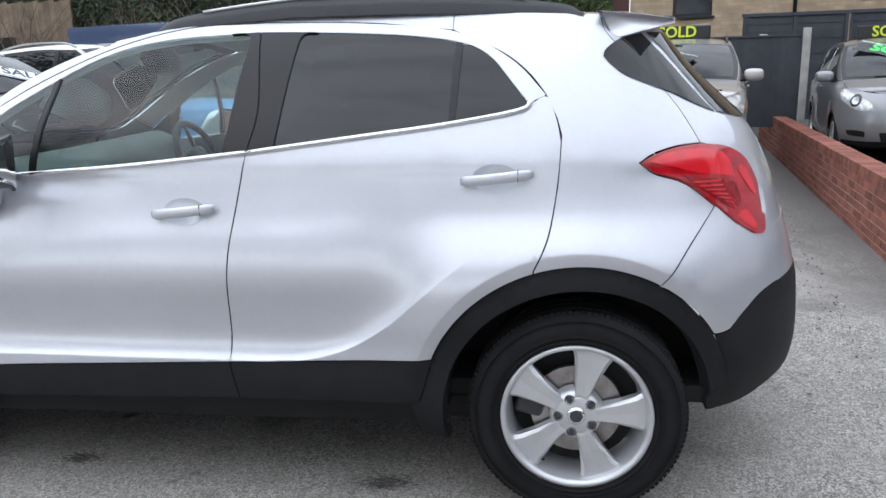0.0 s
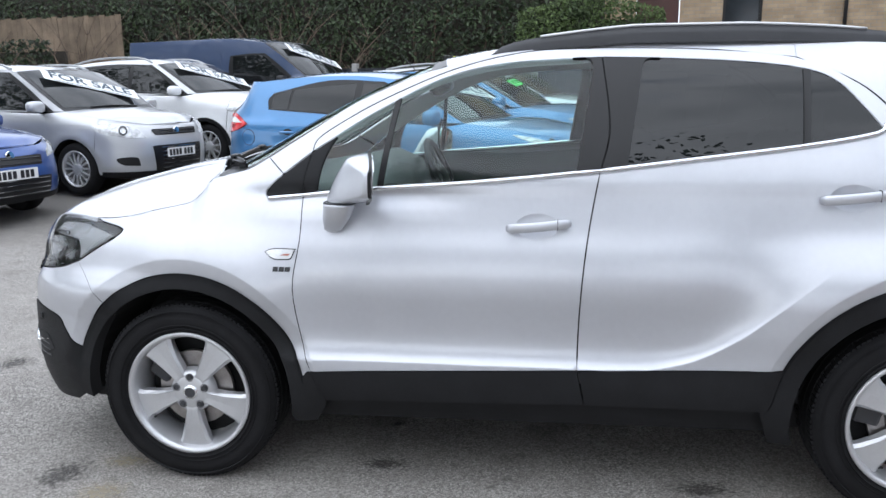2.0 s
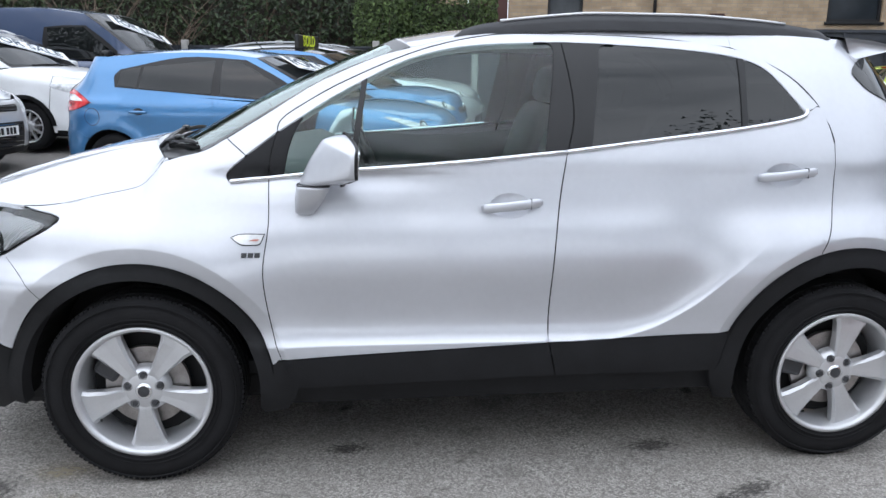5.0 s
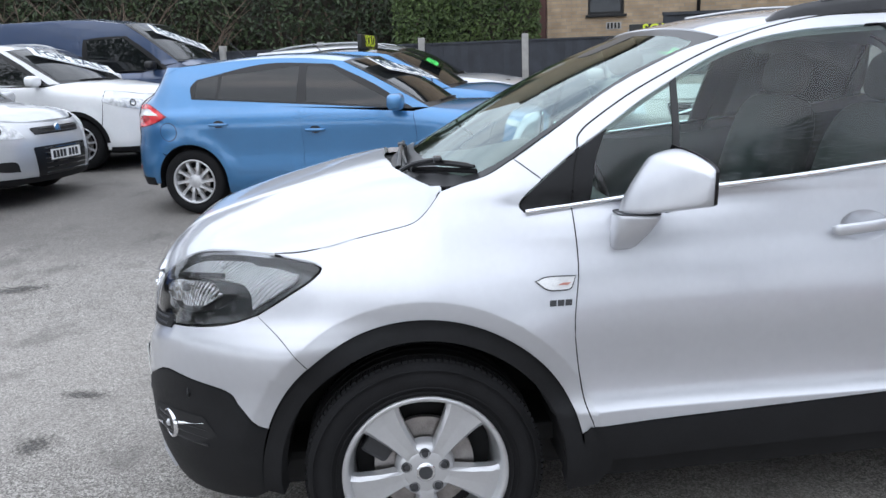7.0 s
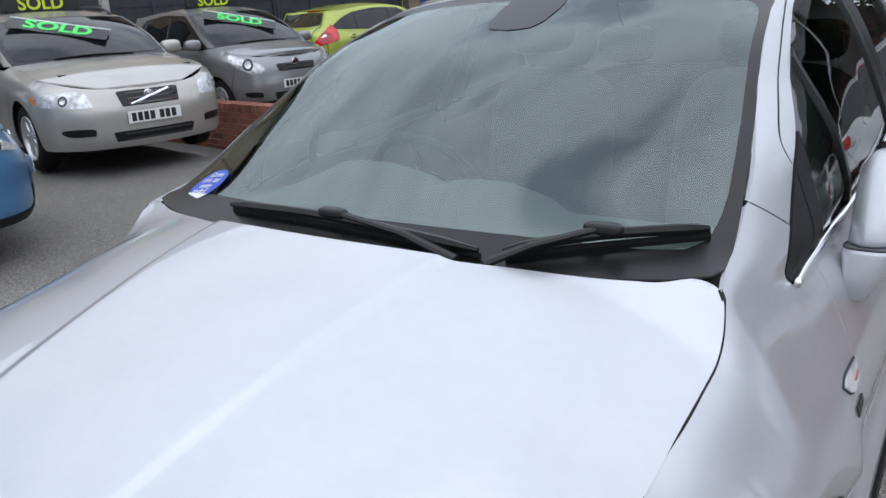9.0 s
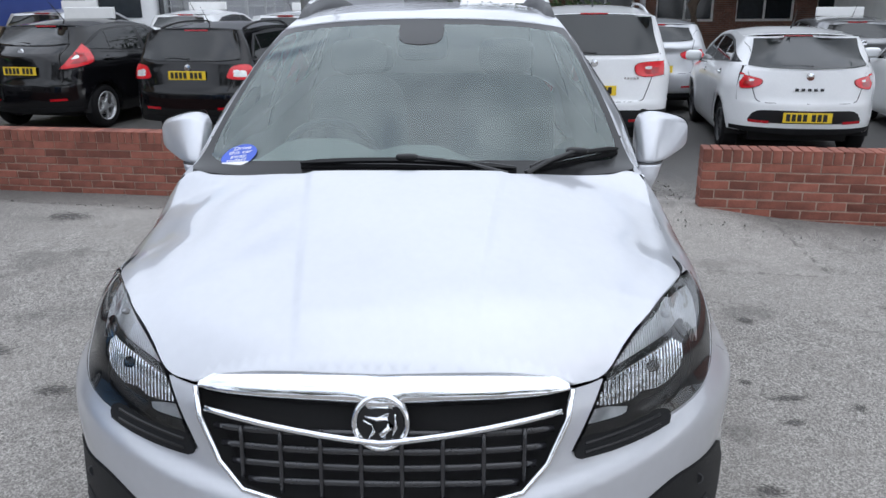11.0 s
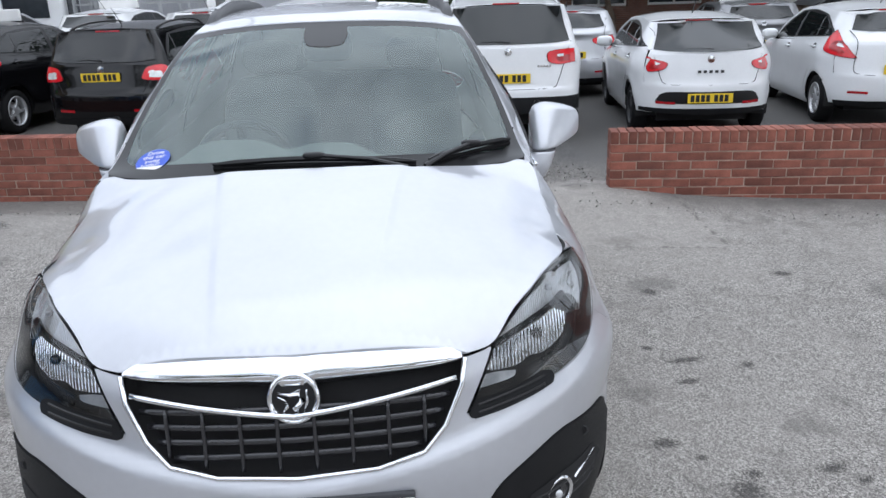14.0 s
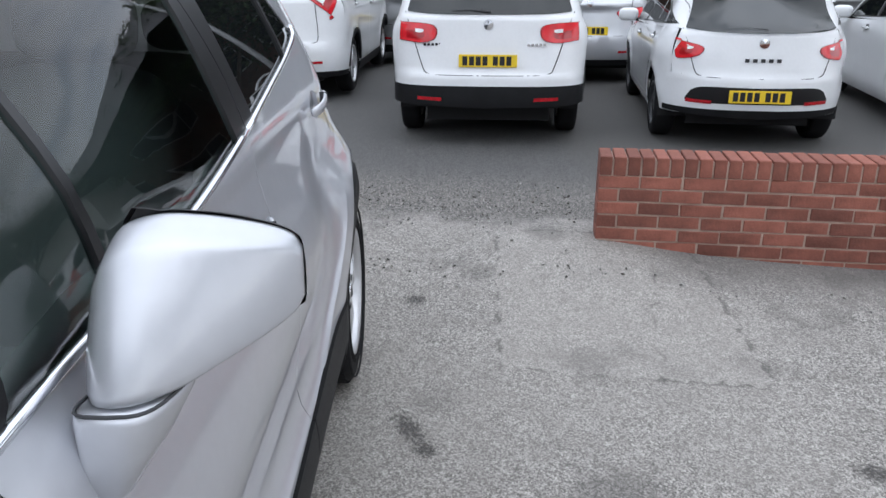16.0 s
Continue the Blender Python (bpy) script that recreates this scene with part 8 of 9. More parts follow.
    sheet("windscreen", ws, [(0.07 + 0.88 * a, v * 0.92) for a, v in FULL], CARGLASS, car, step=0.12, scale=(0.9, 0.6), depth=0.001, lift=0.004, gap=0.0)
    rs = Strip(stations(sh, edge, [0.035, 0.05, 0.05, 0.03], [0.09, 0.03, 0.0, -0.05]), 2.8)
    sheet("roof", rs, FULL, roof_paint or colour, car, step=0.12, scale=(1.7, 0.55), gap=0.001)
    # tail
    gz0, gz1, gy = glass_r or (bz(b.tail) + 0.08, b.roof - 0.11, 0.62)
    whole("tailgate", [[("r", 0.0, b.rtop[1] + 0.01), b.rtop], [b.rtop, ((b.rtop[0] + b.tail) / 2 - 0.06, (b.rtop[1] + dz) / 2 + 0.04), (b.tail - 0.32, dz)], [(b.tail - 0.32, dz), (xe, 0.80)], [(xe, 0.80), (xe + 0.012, 0.672)], [(xe + 0.012, 0.672), ("r", 0.72 * w, 0.66)], [("r", 0.72 * w, 0.66), ("r", 0.0, 0.655)]], colour, True)
    whole("rear_bumper", [[("r", 0.0, 0.665), ("r", 0.7 * w, 0.665), (xe + 0.02, 0.675), (wb + ra * 0.93, 0.63)], arc(wb, r, ra, 46, 2, 6), [(wb + ra, max(z0 + 0.06, tail_z)), ("r", 0.5 * w, tail_z), ("r", 0.0, tail_z)]], colour, True, lift=0.006)
    whole("rear_window", [[("r", 0.0, gz1), ("r", gy * w * 0.93, gz1 - 0.01)], [("r", gy * w * 0.93, gz1 - 0.01), ("r", gy * w * 1.06, gz0 + 0.02)], [("r", gy * w * 1.06, gz0 + 0.02), ("r", gy * w * 0.7, gz0), ("r", 0.0, gz0 - 0.005)]], glass, True, lift=0.018, depth=0.016)
    whole("rear_skirt", [[("r", 0.0, low_z), ("r", 0.6 * w, low_z), (wb + ra + 0.06, low_z)], [(wb + ra + 0.06, low_z), (wb + ra + 0.05, tail_z + 0.01)], [(wb + ra + 0.05, tail_z + 0.01), ("r", 0.0, tail_z - 0.02)]], low, True, lift=0.010)
    whole("front_skirt", [[("f", 0.0, 0.29), ("f", 0.6 * w, 0.29), (-ra - 0.05, 0.30)], [(-ra - 0.05, 0.30), (-ra - 0.03, z0)], [(-ra - 0.03, z0), ("f", 0.0, z0 - 0.02)]], low, lift=0.008)
    both("sill", [[(ra, z0 + 0.10), (wb - ra, z0 + 0.10)], [(wb - ra, z0 + 0.10), (wb - ra, z0 - 0.04)], [(wb - ra, z0 - 0.04), (ra, z0 - 0.04)]], low if arch_clad else colour, lift=0.004)
    if arch_clad:
        for ax in (0.0, wb):
            both("wheel_arch_trim", [arc(ax, r, ra + 0.05, 178, 2, 14), arc(ax, r, ra - 0.008, 2, 178, 14)], low, lift=0.012, depth=0.03, step=0.06)
    # underside, wells, wheels
    part("underbody", boxed((b.nose + 0.3, -w * 0.64, 0.19), (b.tail - 0.35, w * 0.64, 0.42)), MATTBLACK, car)
    # black box added inside the body, its colour standing for the cabin's shade
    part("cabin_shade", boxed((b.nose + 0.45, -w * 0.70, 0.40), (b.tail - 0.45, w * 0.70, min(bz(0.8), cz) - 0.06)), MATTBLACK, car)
    for sg in (1, -1):
        for ax in (0.0, wb):
            bm = bmesh.new()
            rows = []
            for i in range(13):
                a = radians(-10 + 200 * i / 12)
                rows.append([bm.verts.new((ax + (ra + 0.01) * math.cos(a), sg * yy, r + (ra + 0.01) * math.sin(a))) for yy in (w - 0.05, w * 0.5)])
            for r0, r1 in zip(rows, rows[1:]):
                bm.faces.new((r0[0], r1[0], r1[1], r0[1]))
            bm.faces.new([q[1] for q in rows])
            part("wheel_well", bm, MATTBLACK, car)
            wheel(car, ax, sg * (w - 0.135), r, r, rim or r * 0.66, 0.19, spokes, sg, False, wheel_alloy, style, turn=(ax * 37 + sg * 11) % 40)
    # lamps
    if lamp_f:
        for sg in (1, -1):
            lp = sheet("headlamp", sh, sh.loop(lamp_f, sign=sg), LAMPCLEAR, car, step=0.05, lift=0.008, depth=0.012)
            ctr = sh.loop(lamp_f, sign=sg)
            mx, mz = sum(q[0] for q in ctr) / len(ctr), sum(q[1] for q in ctr) / len(ctr)
            span = 0.22 * (max(q[0] for q in ctr) - min(q[0] for q in ctr))
            rad = 0.30 * (max(q[1] for q in ctr) - min(q[1] for q in ctr))
            for off in (-span * 0.35,):
                for k_, mt_, lf_ in ((1.0, LAMPGREY, 0.0105), (0.62, LAMPCLEAR, 0.0125)):
                    sheet("lamp_ring" if k_ == 1.0 else "lamp_bulb", sh, [(mx + off + rad * k_ * math.cos(j * math.tau / 14), mz + rad * k_ * math.sin(j * math.tau / 14)) for j in range(14)], mt_, lp, step=0.04, lift=lf_, depth=0.002, gap=0.0, dish=0.6 if k_ < 1 else 0.0)
    if lamp_r:
        for sg in (1, -1):
            lp = sheet("tail_lamp", sh, sh.loop(lamp_r, sign=sg), REDLENS, car, step=0.05, lift=0.010, depth=0.014)
            ctr = sh.loop(lamp_r, sign=sg)
            mx, mz = sum(q[0] for q in ctr) / len(ctr), sum(q[1] for q in ctr) / len(ctr)
            sheet("lamp_core", sh, [(mx + (a - mx) * 0.5, mz + (c - mz) * 0.45 - 0.02) for a, c in ctr], REDDEEP if plates != "wc" else CLEARLENS, lp, step=0.04, lift=0.0125, depth=0.002)
            sheet("reverse_lens", sh, [(mx + (a - mx) * 0.24 + sg * 0.05, mz + (c - mz) * 0.22 + 0.012) for a, c in ctr], CLEARLENS, lp, step=0.04, lift=0.0145, depth=0.002)
            sheet("lamp_rim", sh, [(mx + (a - mx) * 1.05, mz + (c - mz) * 1.06) for a, c in ctr], REDDARK, lp, step=0.05, lift=0.0085, depth=0.012)
    if grille:
        for k, (gz_lo, gz_hi, gw) in enumerate(grille):
            g = whole("grille", [[("f", 0.0, gz_hi), ("f", gw * 0.9, gz_hi), ("f", gw, gz_hi - 0.02)], [("f", gw, gz_hi - 0.02), ("f", gw * 0.92, gz_lo)], [("f", gw * 0.92, gz_lo), ("f", 0.0, gz_lo)]], BLACK, lift=0.006, depth=0.006, step=0.06)
            nb = max(2, int((gz_hi - gz_lo) / 0.045))
            for j in range(nb):
                z = gz_lo + (j + 0.5) * (gz_hi - gz_lo) / nb
                pts = []
                for i in range(9):
                    y = -gw * 0.9 + 1.8 * gw * 0.9 * i / 8 * 1.0 / 0.9 * 0.9
                    s = sh.find(("f", abs(y), z))[0] * (1 if y >= 0 else -1)
                    p = sh.point(s, z)
                    pts.append((p[0] - 0.010, p[1], p[2]))
                part("grille_bar", sweep(bmesh.new(), pts, 0.007, 5), GREYTRIM if k else CHROME, g)
    if intake:
        for sg in (1, -1):
            sheet("air_intake", sh, sh.loop(intake, sign=sg), BLACK, car, step=0.05, lift=0.007, depth=0.006)
    # plates
    zf, zr = plate_z
    pf = sh.point(0.0, zf)
    plate(car, pose(pf[0] - 0.016, 0, zf, 90, 0, -90), False)
    pr = sh.point(sh.S, zr)
    plate(car, pose(pr[0] + 0.018, 0, zr, 90, 0, 90), True)
    # emblem discs, rear wiper, handles, mirrors
    bm = lathe(bmesh.new(), [(0.0, -0.01), (0.045, -0.008), (0.05, 0.004)], 20)
    bmesh.ops.transform(bm, matrix=pose(*(sh.point(0.0, b.lip - 0.09) - np.array([0.006, 0, 0])), 0, 0, -90), verts=bm.verts)
    part("emblem", bm, CHROME, car)
    ez = gz0 - 0.085
    bm = lathe(bmesh.new(), [(0.0, -0.01), (0.042, -0.008), (0.047, 0.004)], 20)
    bmesh.ops.transform(bm, matrix=pose(*(sh.point(sh.S, ez) + np.array([0.004, 0, 0])), 0, 0, 90), verts=bm.verts)
    part("emblem", bm, CHROME, car)
    if rear_bits:
        shut = [("r", gy * w * 1.10, gz0 + 0.02), ("r", gy * w * 1.02, gz0 - 0.12), ("r", 0.66 * w, 0.74), ("r", 0.60 * w, 0.665), ("r", 0.40 * w, 0.652), ("r", 0.0, 0.650)]
        half_ = [sh.find(q_) for q_ in shut]
        line_ = [sh.point(a_, c_) for a_, c_ in half_] + [sh.point(2 * sh.S - a_, c_) for a_, c_ in half_[-2::-1]]
        part("tailgate_gap", sweep(bmesh.new(), [q_ + np.array([0.001, 0, 0]) for q_ in spline(line_, 4)], 0.0045, 5), MATTBLACK, car)
        pts = [sh.point(sh.S - 0.02, gz0 + 0.02), sh.point(sh.S + 0.16, gz0 + 0.035), sh.point(sh.S + 0.33, gz0 + 0.03)]
        part("rear_wiper", sweep(bmesh.new(), [p + np.array([0.022, 0, 0]) for p in pts], [0.016, 0.010, 0.007], 6), BLACK, car)
        sp = sh.point(sh.S, b.roof - 0.075)
        part("brake_light", boxed((sp[0] + 0.01, -0.16, b.roof - 0.085), (sp[0] + 0.035, 0.16, b.roof - 0.065), 0.004), REDDEEP, car)
        for sg in (1, -1):
            s = sh.find(("r", 0.52 * w, 0.42))
            rf = sh.loop([("r", 0.46 * w, 0.455), ("r", 0.70 * w, 0.46)], [("r", 0.70 * w, 0.46), ("r", 0.70 * w, 0.43)], [("r", 0.70 * w, 0.43), ("r", 0.46 * w, 0.425)], sign=sg)
            sheet("reflector", sh, rf, REDDEEP, car, step=0.06, lift=0.012, depth=0.004, gap=0.0)
    hx = handles if handles is not None else ((s2 - 0.17, 0.09), (s3 - 0.05, 0.09))
    for sg in (1, -1):
        for x, dz_ in hx:
            z = bz(x) - dz_
            p = sh.point(*(lambda a: (sg * a[0], a[1]))(sh.find((x, z))))
            part("door_handle", blob(bmesh.new(), p + np.array([0, sg * 0.018, 0]), (0.10, 0.018, 0.015), 0.6, 12, 6), colour if not van else BLACK, car, smooth=True)
            cup = sh.loop([(x + 0.055 * math.cos(k * math.tau / 16), z + 0.004 + 0.034 * math.sin(k * math.tau / 16)) for k in range(17)], sign=sg)
            sheet("handle_cup", sh, cup, GREYTRIM, car, step=0.03, lift=0.0035, depth=0.002, gap=0.0, dish=0.6)
        mx_, mz_ = mirror or (cx + 0.28, bz(cx + 0.28) + 0.05)
        p = sh.point(*(lambda a: (sg * a[0], a[1]))(sh.find((mx_, mz_))))
        mr = part("door_mirror", blob(bmesh.new(), p + np.array([-0.01, sg * 0.13, 0.03]), (0.075, 0.115, 0.075), 0.65, 16, 10), colour if not van else BLACK, car, smooth=True)
        part("mirror_arm", sweep(bmesh.new(), [p + np.array([0.0, -sg * 0.02, -0.03]), p + np.array([0.0, sg * 0.07, -0.02])], 0.022, 6), BLACK, mr)
    if rails:
        for sg in (1, -1):
            pts = []
            for i in range(9):
                u = i / 8
                q = rs.point(0.12 + 0.83 * u, sg * 0.93)
                pts.append((q[0], q[1], q[2] + 0.045 * min(1, 6 * u, 6 * (1 - u)) + 0.005))
            part("roof_rail", sweep(bmesh.new(), pts, 0.016, 6), rails, car, smooth=True)
    # screen wiper
    part("wiper", sweep(bmesh.new(), [ws.point(0.05, 0.5) + np.array([0, 0, 0.015]), ws.point(0.06, 0.0) + np.array([0, 0, 0.02]), ws.point(0.04, -0.5) + np.array([0, 0, 0.015])], 0.009, 5), BLACK, car)
    part("aerial", sweep(bmesh.new(), [(b.rtop[0] - 0.35, 0, b.roof), (b.rtop[0] - 0.12, 0, b.roof + 0.22)], [0.008, 0.003], 5), BLACK, car)
    return car, ws, rs


def roof_sign(car_pose, b, text, x, blank=False):
    """A magnetic board across the roof: black with letters, or seen from its plain white back."""
    z = b.roof + 0.012
    sgn = thing("roof_sign", "black roof board with yellow-green letters" if not blank else "blank white board standing on a car roof", "sign", car_pose @ pose(x, 0, z), group="roof signs")
    part("board", boxed((-0.03, -0.43, 0.0), (0.03, 0.43, 0.17), 0.012), SIGNWHITE if blank else SIGNBLACK, sgn)
    part("base", boxed((-0.10, -0.42, -0.012), (0.10, 0.42, 0.004), 0.003), BLACK, sgn)
    if not blank:
        letters(text, 0.20, SIGNYELLOW, sgn, pose(-0.034, 0, 0.085, 90, 0, -90), bold=0.004)
        letters(text, 0.20, SIGNYELLOW, sgn, pose(0.034, 0, 0.085, 90, 0, 90), bold=0.004)
    return sgn


def skin_matrix(ws, t, v, lift):
    p = ws.point(t, v)
    up = Vector(ws.point(t + 0.05, v) - ws.point(t - 0.05, v)).normalized()
    ac = Vector(ws.point(t, v - 0.05) - ws.point(t, v + 0.05)).normalized()
    up = (up - ac * up.dot(ac)).normalized()
    no = ac.cross(up).normalized()
    m = Matrix(((*ac, 0), (*up, 0), (*no, 0), (0, 0, 0, 1))).transposed()
    return Matrix.Translation(Vector(p) + no * lift) @ m


def banner(car, ws, t=0.55, turn=-8.0, width=0.95):
    """A white paper strip that reads FOR SALE, laid behind the windscreen."""
    bn = new("windscreen_banner")
    bn.empty_display_size = 0.05
    bn.parent = car
    bn.matrix_local = skin_matrix(ws, t, 0.0, 0.012) @ pose(0, 0, 0, 0, 0, turn)
    tagged(bn, "white windscreen banner with dark FOR SALE letters")
    part("banner_strip", boxed((-width / 2, -0.135, -0.002), (width / 2, 0.135, 0.0)), BANNER, bn)
    letters("FOR SALE", 0.255, BANNERINK, bn, pose(0.0, 0.02, 0.003), bold=0.004, depth=0.001)
    part("small_print", boxed((-width * 0.4, -0.118, 0.0005), (width * 0.4, -0.104, 0.002)), BANNERINK, bn)


def sold_letters(car, ws, t=0.60, v=0.15, turn=-14.0, size=0.26):
    sl = new("sold_sticker")
    sl.empty_display_size = 0.05
    sl.parent = car
    sl.matrix_local = skin_matrix(ws, t, v, 0.012) @ pose(0, 0, 0, 0, 0, turn)
    tagged(sl, "neon green SOLD letters on clear film")
    letters("SOLD", size, NEONGREEN, sl, pose(0, 0, 0.002), bold=0.008, depth=0.001)
    part("film", boxed((-0.50, -0.14, -0.002), (0.50, 0.14, 0.0)), FILM, sl)


WHITE = paint("white_paint", (0.78, 0.79, 0.80), 0.0, 0.4)
SKYBLUE = paint("bright_blue_paint", (0.062, 0.21, 0.43), 0.45, 0.3)
NAVY = paint("navy_paint", (0.035, 0.060, 0.125), 0.2, 0.35)
MIDBLUE = paint("mid_blue_paint", (0.04, 0.095, 0.30), 0.35, 0.3)
SILVER2 = paint("plain_silver_paint", (0.52, 0.53, 0.55), 0.5, 0.34)
BEIGE = paint("warm_silver_paint", (0.44, 0.425, 0.40), 0.5, 0.34)
GUN = paint("gunmetal_paint", (0.25, 0.255, 0.265), 0.5, 0.32)
LIME = paint("lime_paint", (0.40, 0.48, 0.06), 0.2, 0.34)
JET = mat("black_paint", (0.004, 0.004, 0.005), 0.08, 0.0, 0.0, vary=0.04, scale=3.0, spec=0.5)
RED = paint("dark_red_paint", (0.18, 0.012, 0.016), 0.2, 0.3)

HATCH = Body(-0.84, 3.44, 2.64, 0.895, 0.315, 0.80, (0.30, 0.965), (1.12, 1.40), 1.475, (2.72, 1.40), (2.60, 1.0), (0.930, 1.065), rd=0.7, rn=2.5)
MPV = Body(-0.90, 3.46, 2.65, 0.914, 0.325, 0.86, (0.18, 1.03), (1.05, 1.53), 1.62, (2.95, 1.54), (3.05, 1.06), (1.0, 1.08))
CROSS = Body(-0.92, 3.52, 2.69, 0.92, 0.345, 0.97, (0.22, 1.14), (1.02, 1.60), 1.69, (2.95, 1.60), (3.05, 1.15), (1.10, 1.17))
VAN = Body(-0.93, 4.02, 2.93, 0.99, 0.335, 1.08, (-0.05, 1.32), (0.80, 1.95), 2.07, (3.85, 2.03), (3.9, 1.2), (1.18, 1.2), tumble=0.11, rd=0.35, rn=4.5)
ESTATE = Body(-0.93, 3.85, 2.82, 0.93, 0.325, 0.78, (0.38, 1.0), (1.22, 1.42), 1.52, (3.35, 1.45), (3.45, 1.03), (0.97, 1.03))
SUPERMINI = Body(-0.72, 3.06, 2.46, 0.848, 0.295, 0.86, (0.12, 1.0), (0.92, 1.44), 1.53, (2.45, 1.45), (2.62, 1.02), (0.96, 1.03), rd=0.55)
FIESTA = Body(-0.80, 3.17, 2.49, 0.862, 0.305, 0.83, (0.24, 0.97), (1.05, 1.40), 1.48, (2.45, 1.40), (2.78, 1.07), (0.94, 1.08), rd=0.7, rn=2.5)
SMALLESTATE = Body(-0.82, 3.42, 2.47, 0.866, 0.305, 0.83, (0.28, 0.98), (1.05, 1.40), 1.49, (2.95, 1.42), (3.10, 1.02), (0.96, 1.01), rd=0.45)
IBIZA = Body(-0.82, 3.24, 2.47, 0.847, 0.31, 0.80, (0.28, 0.95), (1.05, 1.36), 1.43, (2.40, 1.36), (2.85, 1.05), (0.93, 1.05), rd=0.7, rn=2.4)
TIGUAN = Body(-0.93, 3.50, 2.60, 0.905, 0.35, 0.98, (0.22, 1.14), (1.02, 1.60), 1.70, (2.92, 1.60), (3.02, 1.14), (1.10, 1.14), rd=0.5)



def parked(x, y, heading):
    """The pose of a car whose front axle stands over (x, y); heading turns its nose from -x."""
    n = Vector((-math.cos(radians(heading)), -math.sin(radians(heading))))
    return pose(x, y, ground_z(x - 1.2 * n.x, y - 1.2 * n.y), 0, 0, heading)


def parked_rear(x, y, heading, wb):
    """The same, by the place of the rear axle."""
    a = radians(heading)
    return parked(x - wb * math.cos(a), y - wb * math.sin(a), heading)


GRILLES = ((0.30, 0.44, 0.46), (0.66, 0.74, 0.36))
LF = [("f", 0.46, 0.70), ("f", 0.60, 0.72), (-0.42, 0.80), (-0.36, 0.83), (-0.45, 0.835), ("f", 0.60, 0.80), ("f", 0.48, 0.755), ("f", 0.46, 0.70)]

# blue hatchback in front of the fence
pm = parked(0.95, 4.93, 164.5)
car, ws, rs = build_car("blue_hatchback", "bright blue five-door hatchback with a FOR SALE banner", pm, HATCH, SKYBLUE, spokes=10, style="twist", rim=0.212, low=CLAD, low_z=0.36, step=0.06,
                        lamp_f=[("f", 0.52, 0.68), ("f", 0.68, 0.70), (-0.38, 0.80), (-0.22, 0.86), (-0.40, 0.835), ("f", 0.66, 0.775), ("f", 0.55, 0.72), ("f", 0.52, 0.68)], grille=((0.28, 0.44, 0.5),),
                        lamp_r=[(2.855, 0.945), (2.96, 1.005), (3.06, 1.05), (3.16, 1.055), (3.26, 1.0), ("r", 0.48, 0.96), ("r", 0.46, 0.87), (3.22, 0.845), (3.06, 0.865), (2.93, 0.905), (2.855, 0.945)], seams=(0.44, 1.52, 2.44), dtop=(2.56, 1.275), handles=((1.36, 0.20), (2.31, 0.19)))
banner(car, ws, 0.60, -14, 1.2)
for z_ in (0.36,):
    for sg in (1, -1):
        ln = HATCH.sh.loop([(0.62, z_ + 0.07), (2.15, z_ + 0.10)], [(2.15, z_ + 0.10), (2.15, z_ + 0.055)], [(2.15, z_ + 0.055), (0.62, z_ + 0.03)], sign=sg)
        sheet("door_moulding", HATCH.sh, ln, SKYBLUE, car, step=0.08, lift=0.012, depth=0.012)
        wl = HATCH.sh.loop([(2.93, 0.955), (3.0, 0.985), (3.08, 1.02), (3.16, 1.02)], [(3.16, 1.02), (3.20, 0.985), (3.08, 0.955), (2.93, 0.955)], sign=sg)
        sheet("reverse_lens", HATCH.sh, wl, CLEARLENS, car, step=0.04, lift=0.0135, depth=0.003, gap=0.0)
flap = HATCH.sh.loop([(2.83 + 0.085 * math.cos(k * math.tau / 20), 0.80 + 0.085 * math.sin(k * math.tau / 20)) for k in range(21)])
sheet("fuel_flap_gap", HATCH.sh, [(a, c) for a, c in flap], GREYTRIM, car, step=0.05, lift=0.0015, depth=0.002, gap=-0.004)
sheet("fuel_flap", HATCH.sh, flap, SKYBLUE, car, step=0.05, lift=0.003, depth=0.001)

pm = parked(1.35, 7.45, 165.5)
car, ws, rs = build_car("dark_blue_hatchback", "blue hatchback with black roof and SOLD board", pm, FIESTA, SKYBLUE, roof_paint=JET, lamp_f=LF, grille=GRILLES, style="slim", lamp_r=[(2.92, 0.95), (2.98, 1.2), (2.9, 1.22), ("r", 0.66, 1.0), ("r", 0.6, 0.9), (2.92, 0.95)])
sold_letters(car, ws, 0.55, 0.0, 8, 0.22)
roof_sign(pm, FIESTA, "SOLD", 1.45)
pm = parked(1.75, 9.75, 166)
build_car("silver_estate", "pale silver estate with bright roof rails by the fence", pm, ESTATE, SILVER2, lamp_f=LF, grille=GRILLES, rails=RAILM, lamp_r=[(3.5, 0.95), (3.55, 1.3), (3.6, 1.3), ("r", 0.7, 1.2), ("r", 0.66, 0.9), (3.5, 0.95)])

# the row with banners
pm = parked(-4.36, 6.35, 166)
car, ws, rs = build_car("silver_people_carrier", "silver people carrier with a FOR SALE banner", pm, MPV, SILVER2, spokes=14, style="slim", rim=0.225, step=0.06, rails=RAILM, plate_z=(0.50, 0.75),
                        lamp_f=[("f", 0.50, 0.70), ("f", 0.66, 0.70), (-0.48, 0.76), (-0.36, 0.84), (-0.42, 0.885), ("f", 0.68, 0.86), ("f", 0.56, 0.80), ("f", 0.50, 0.70)], grille=((0.29, 0.60, 0.44), (0.72, 0.80, 0.40)), intake=[("f", 0.60, 0.36), ("f", 0.76, 0.38), ("f", 0.80, 0.46), ("f", 0.64, 0.47), ("f", 0.60, 0.36)])
banner(car, ws, 0.50, -27, 1.25)
pm = parked(-3.75, 8.85, 166)
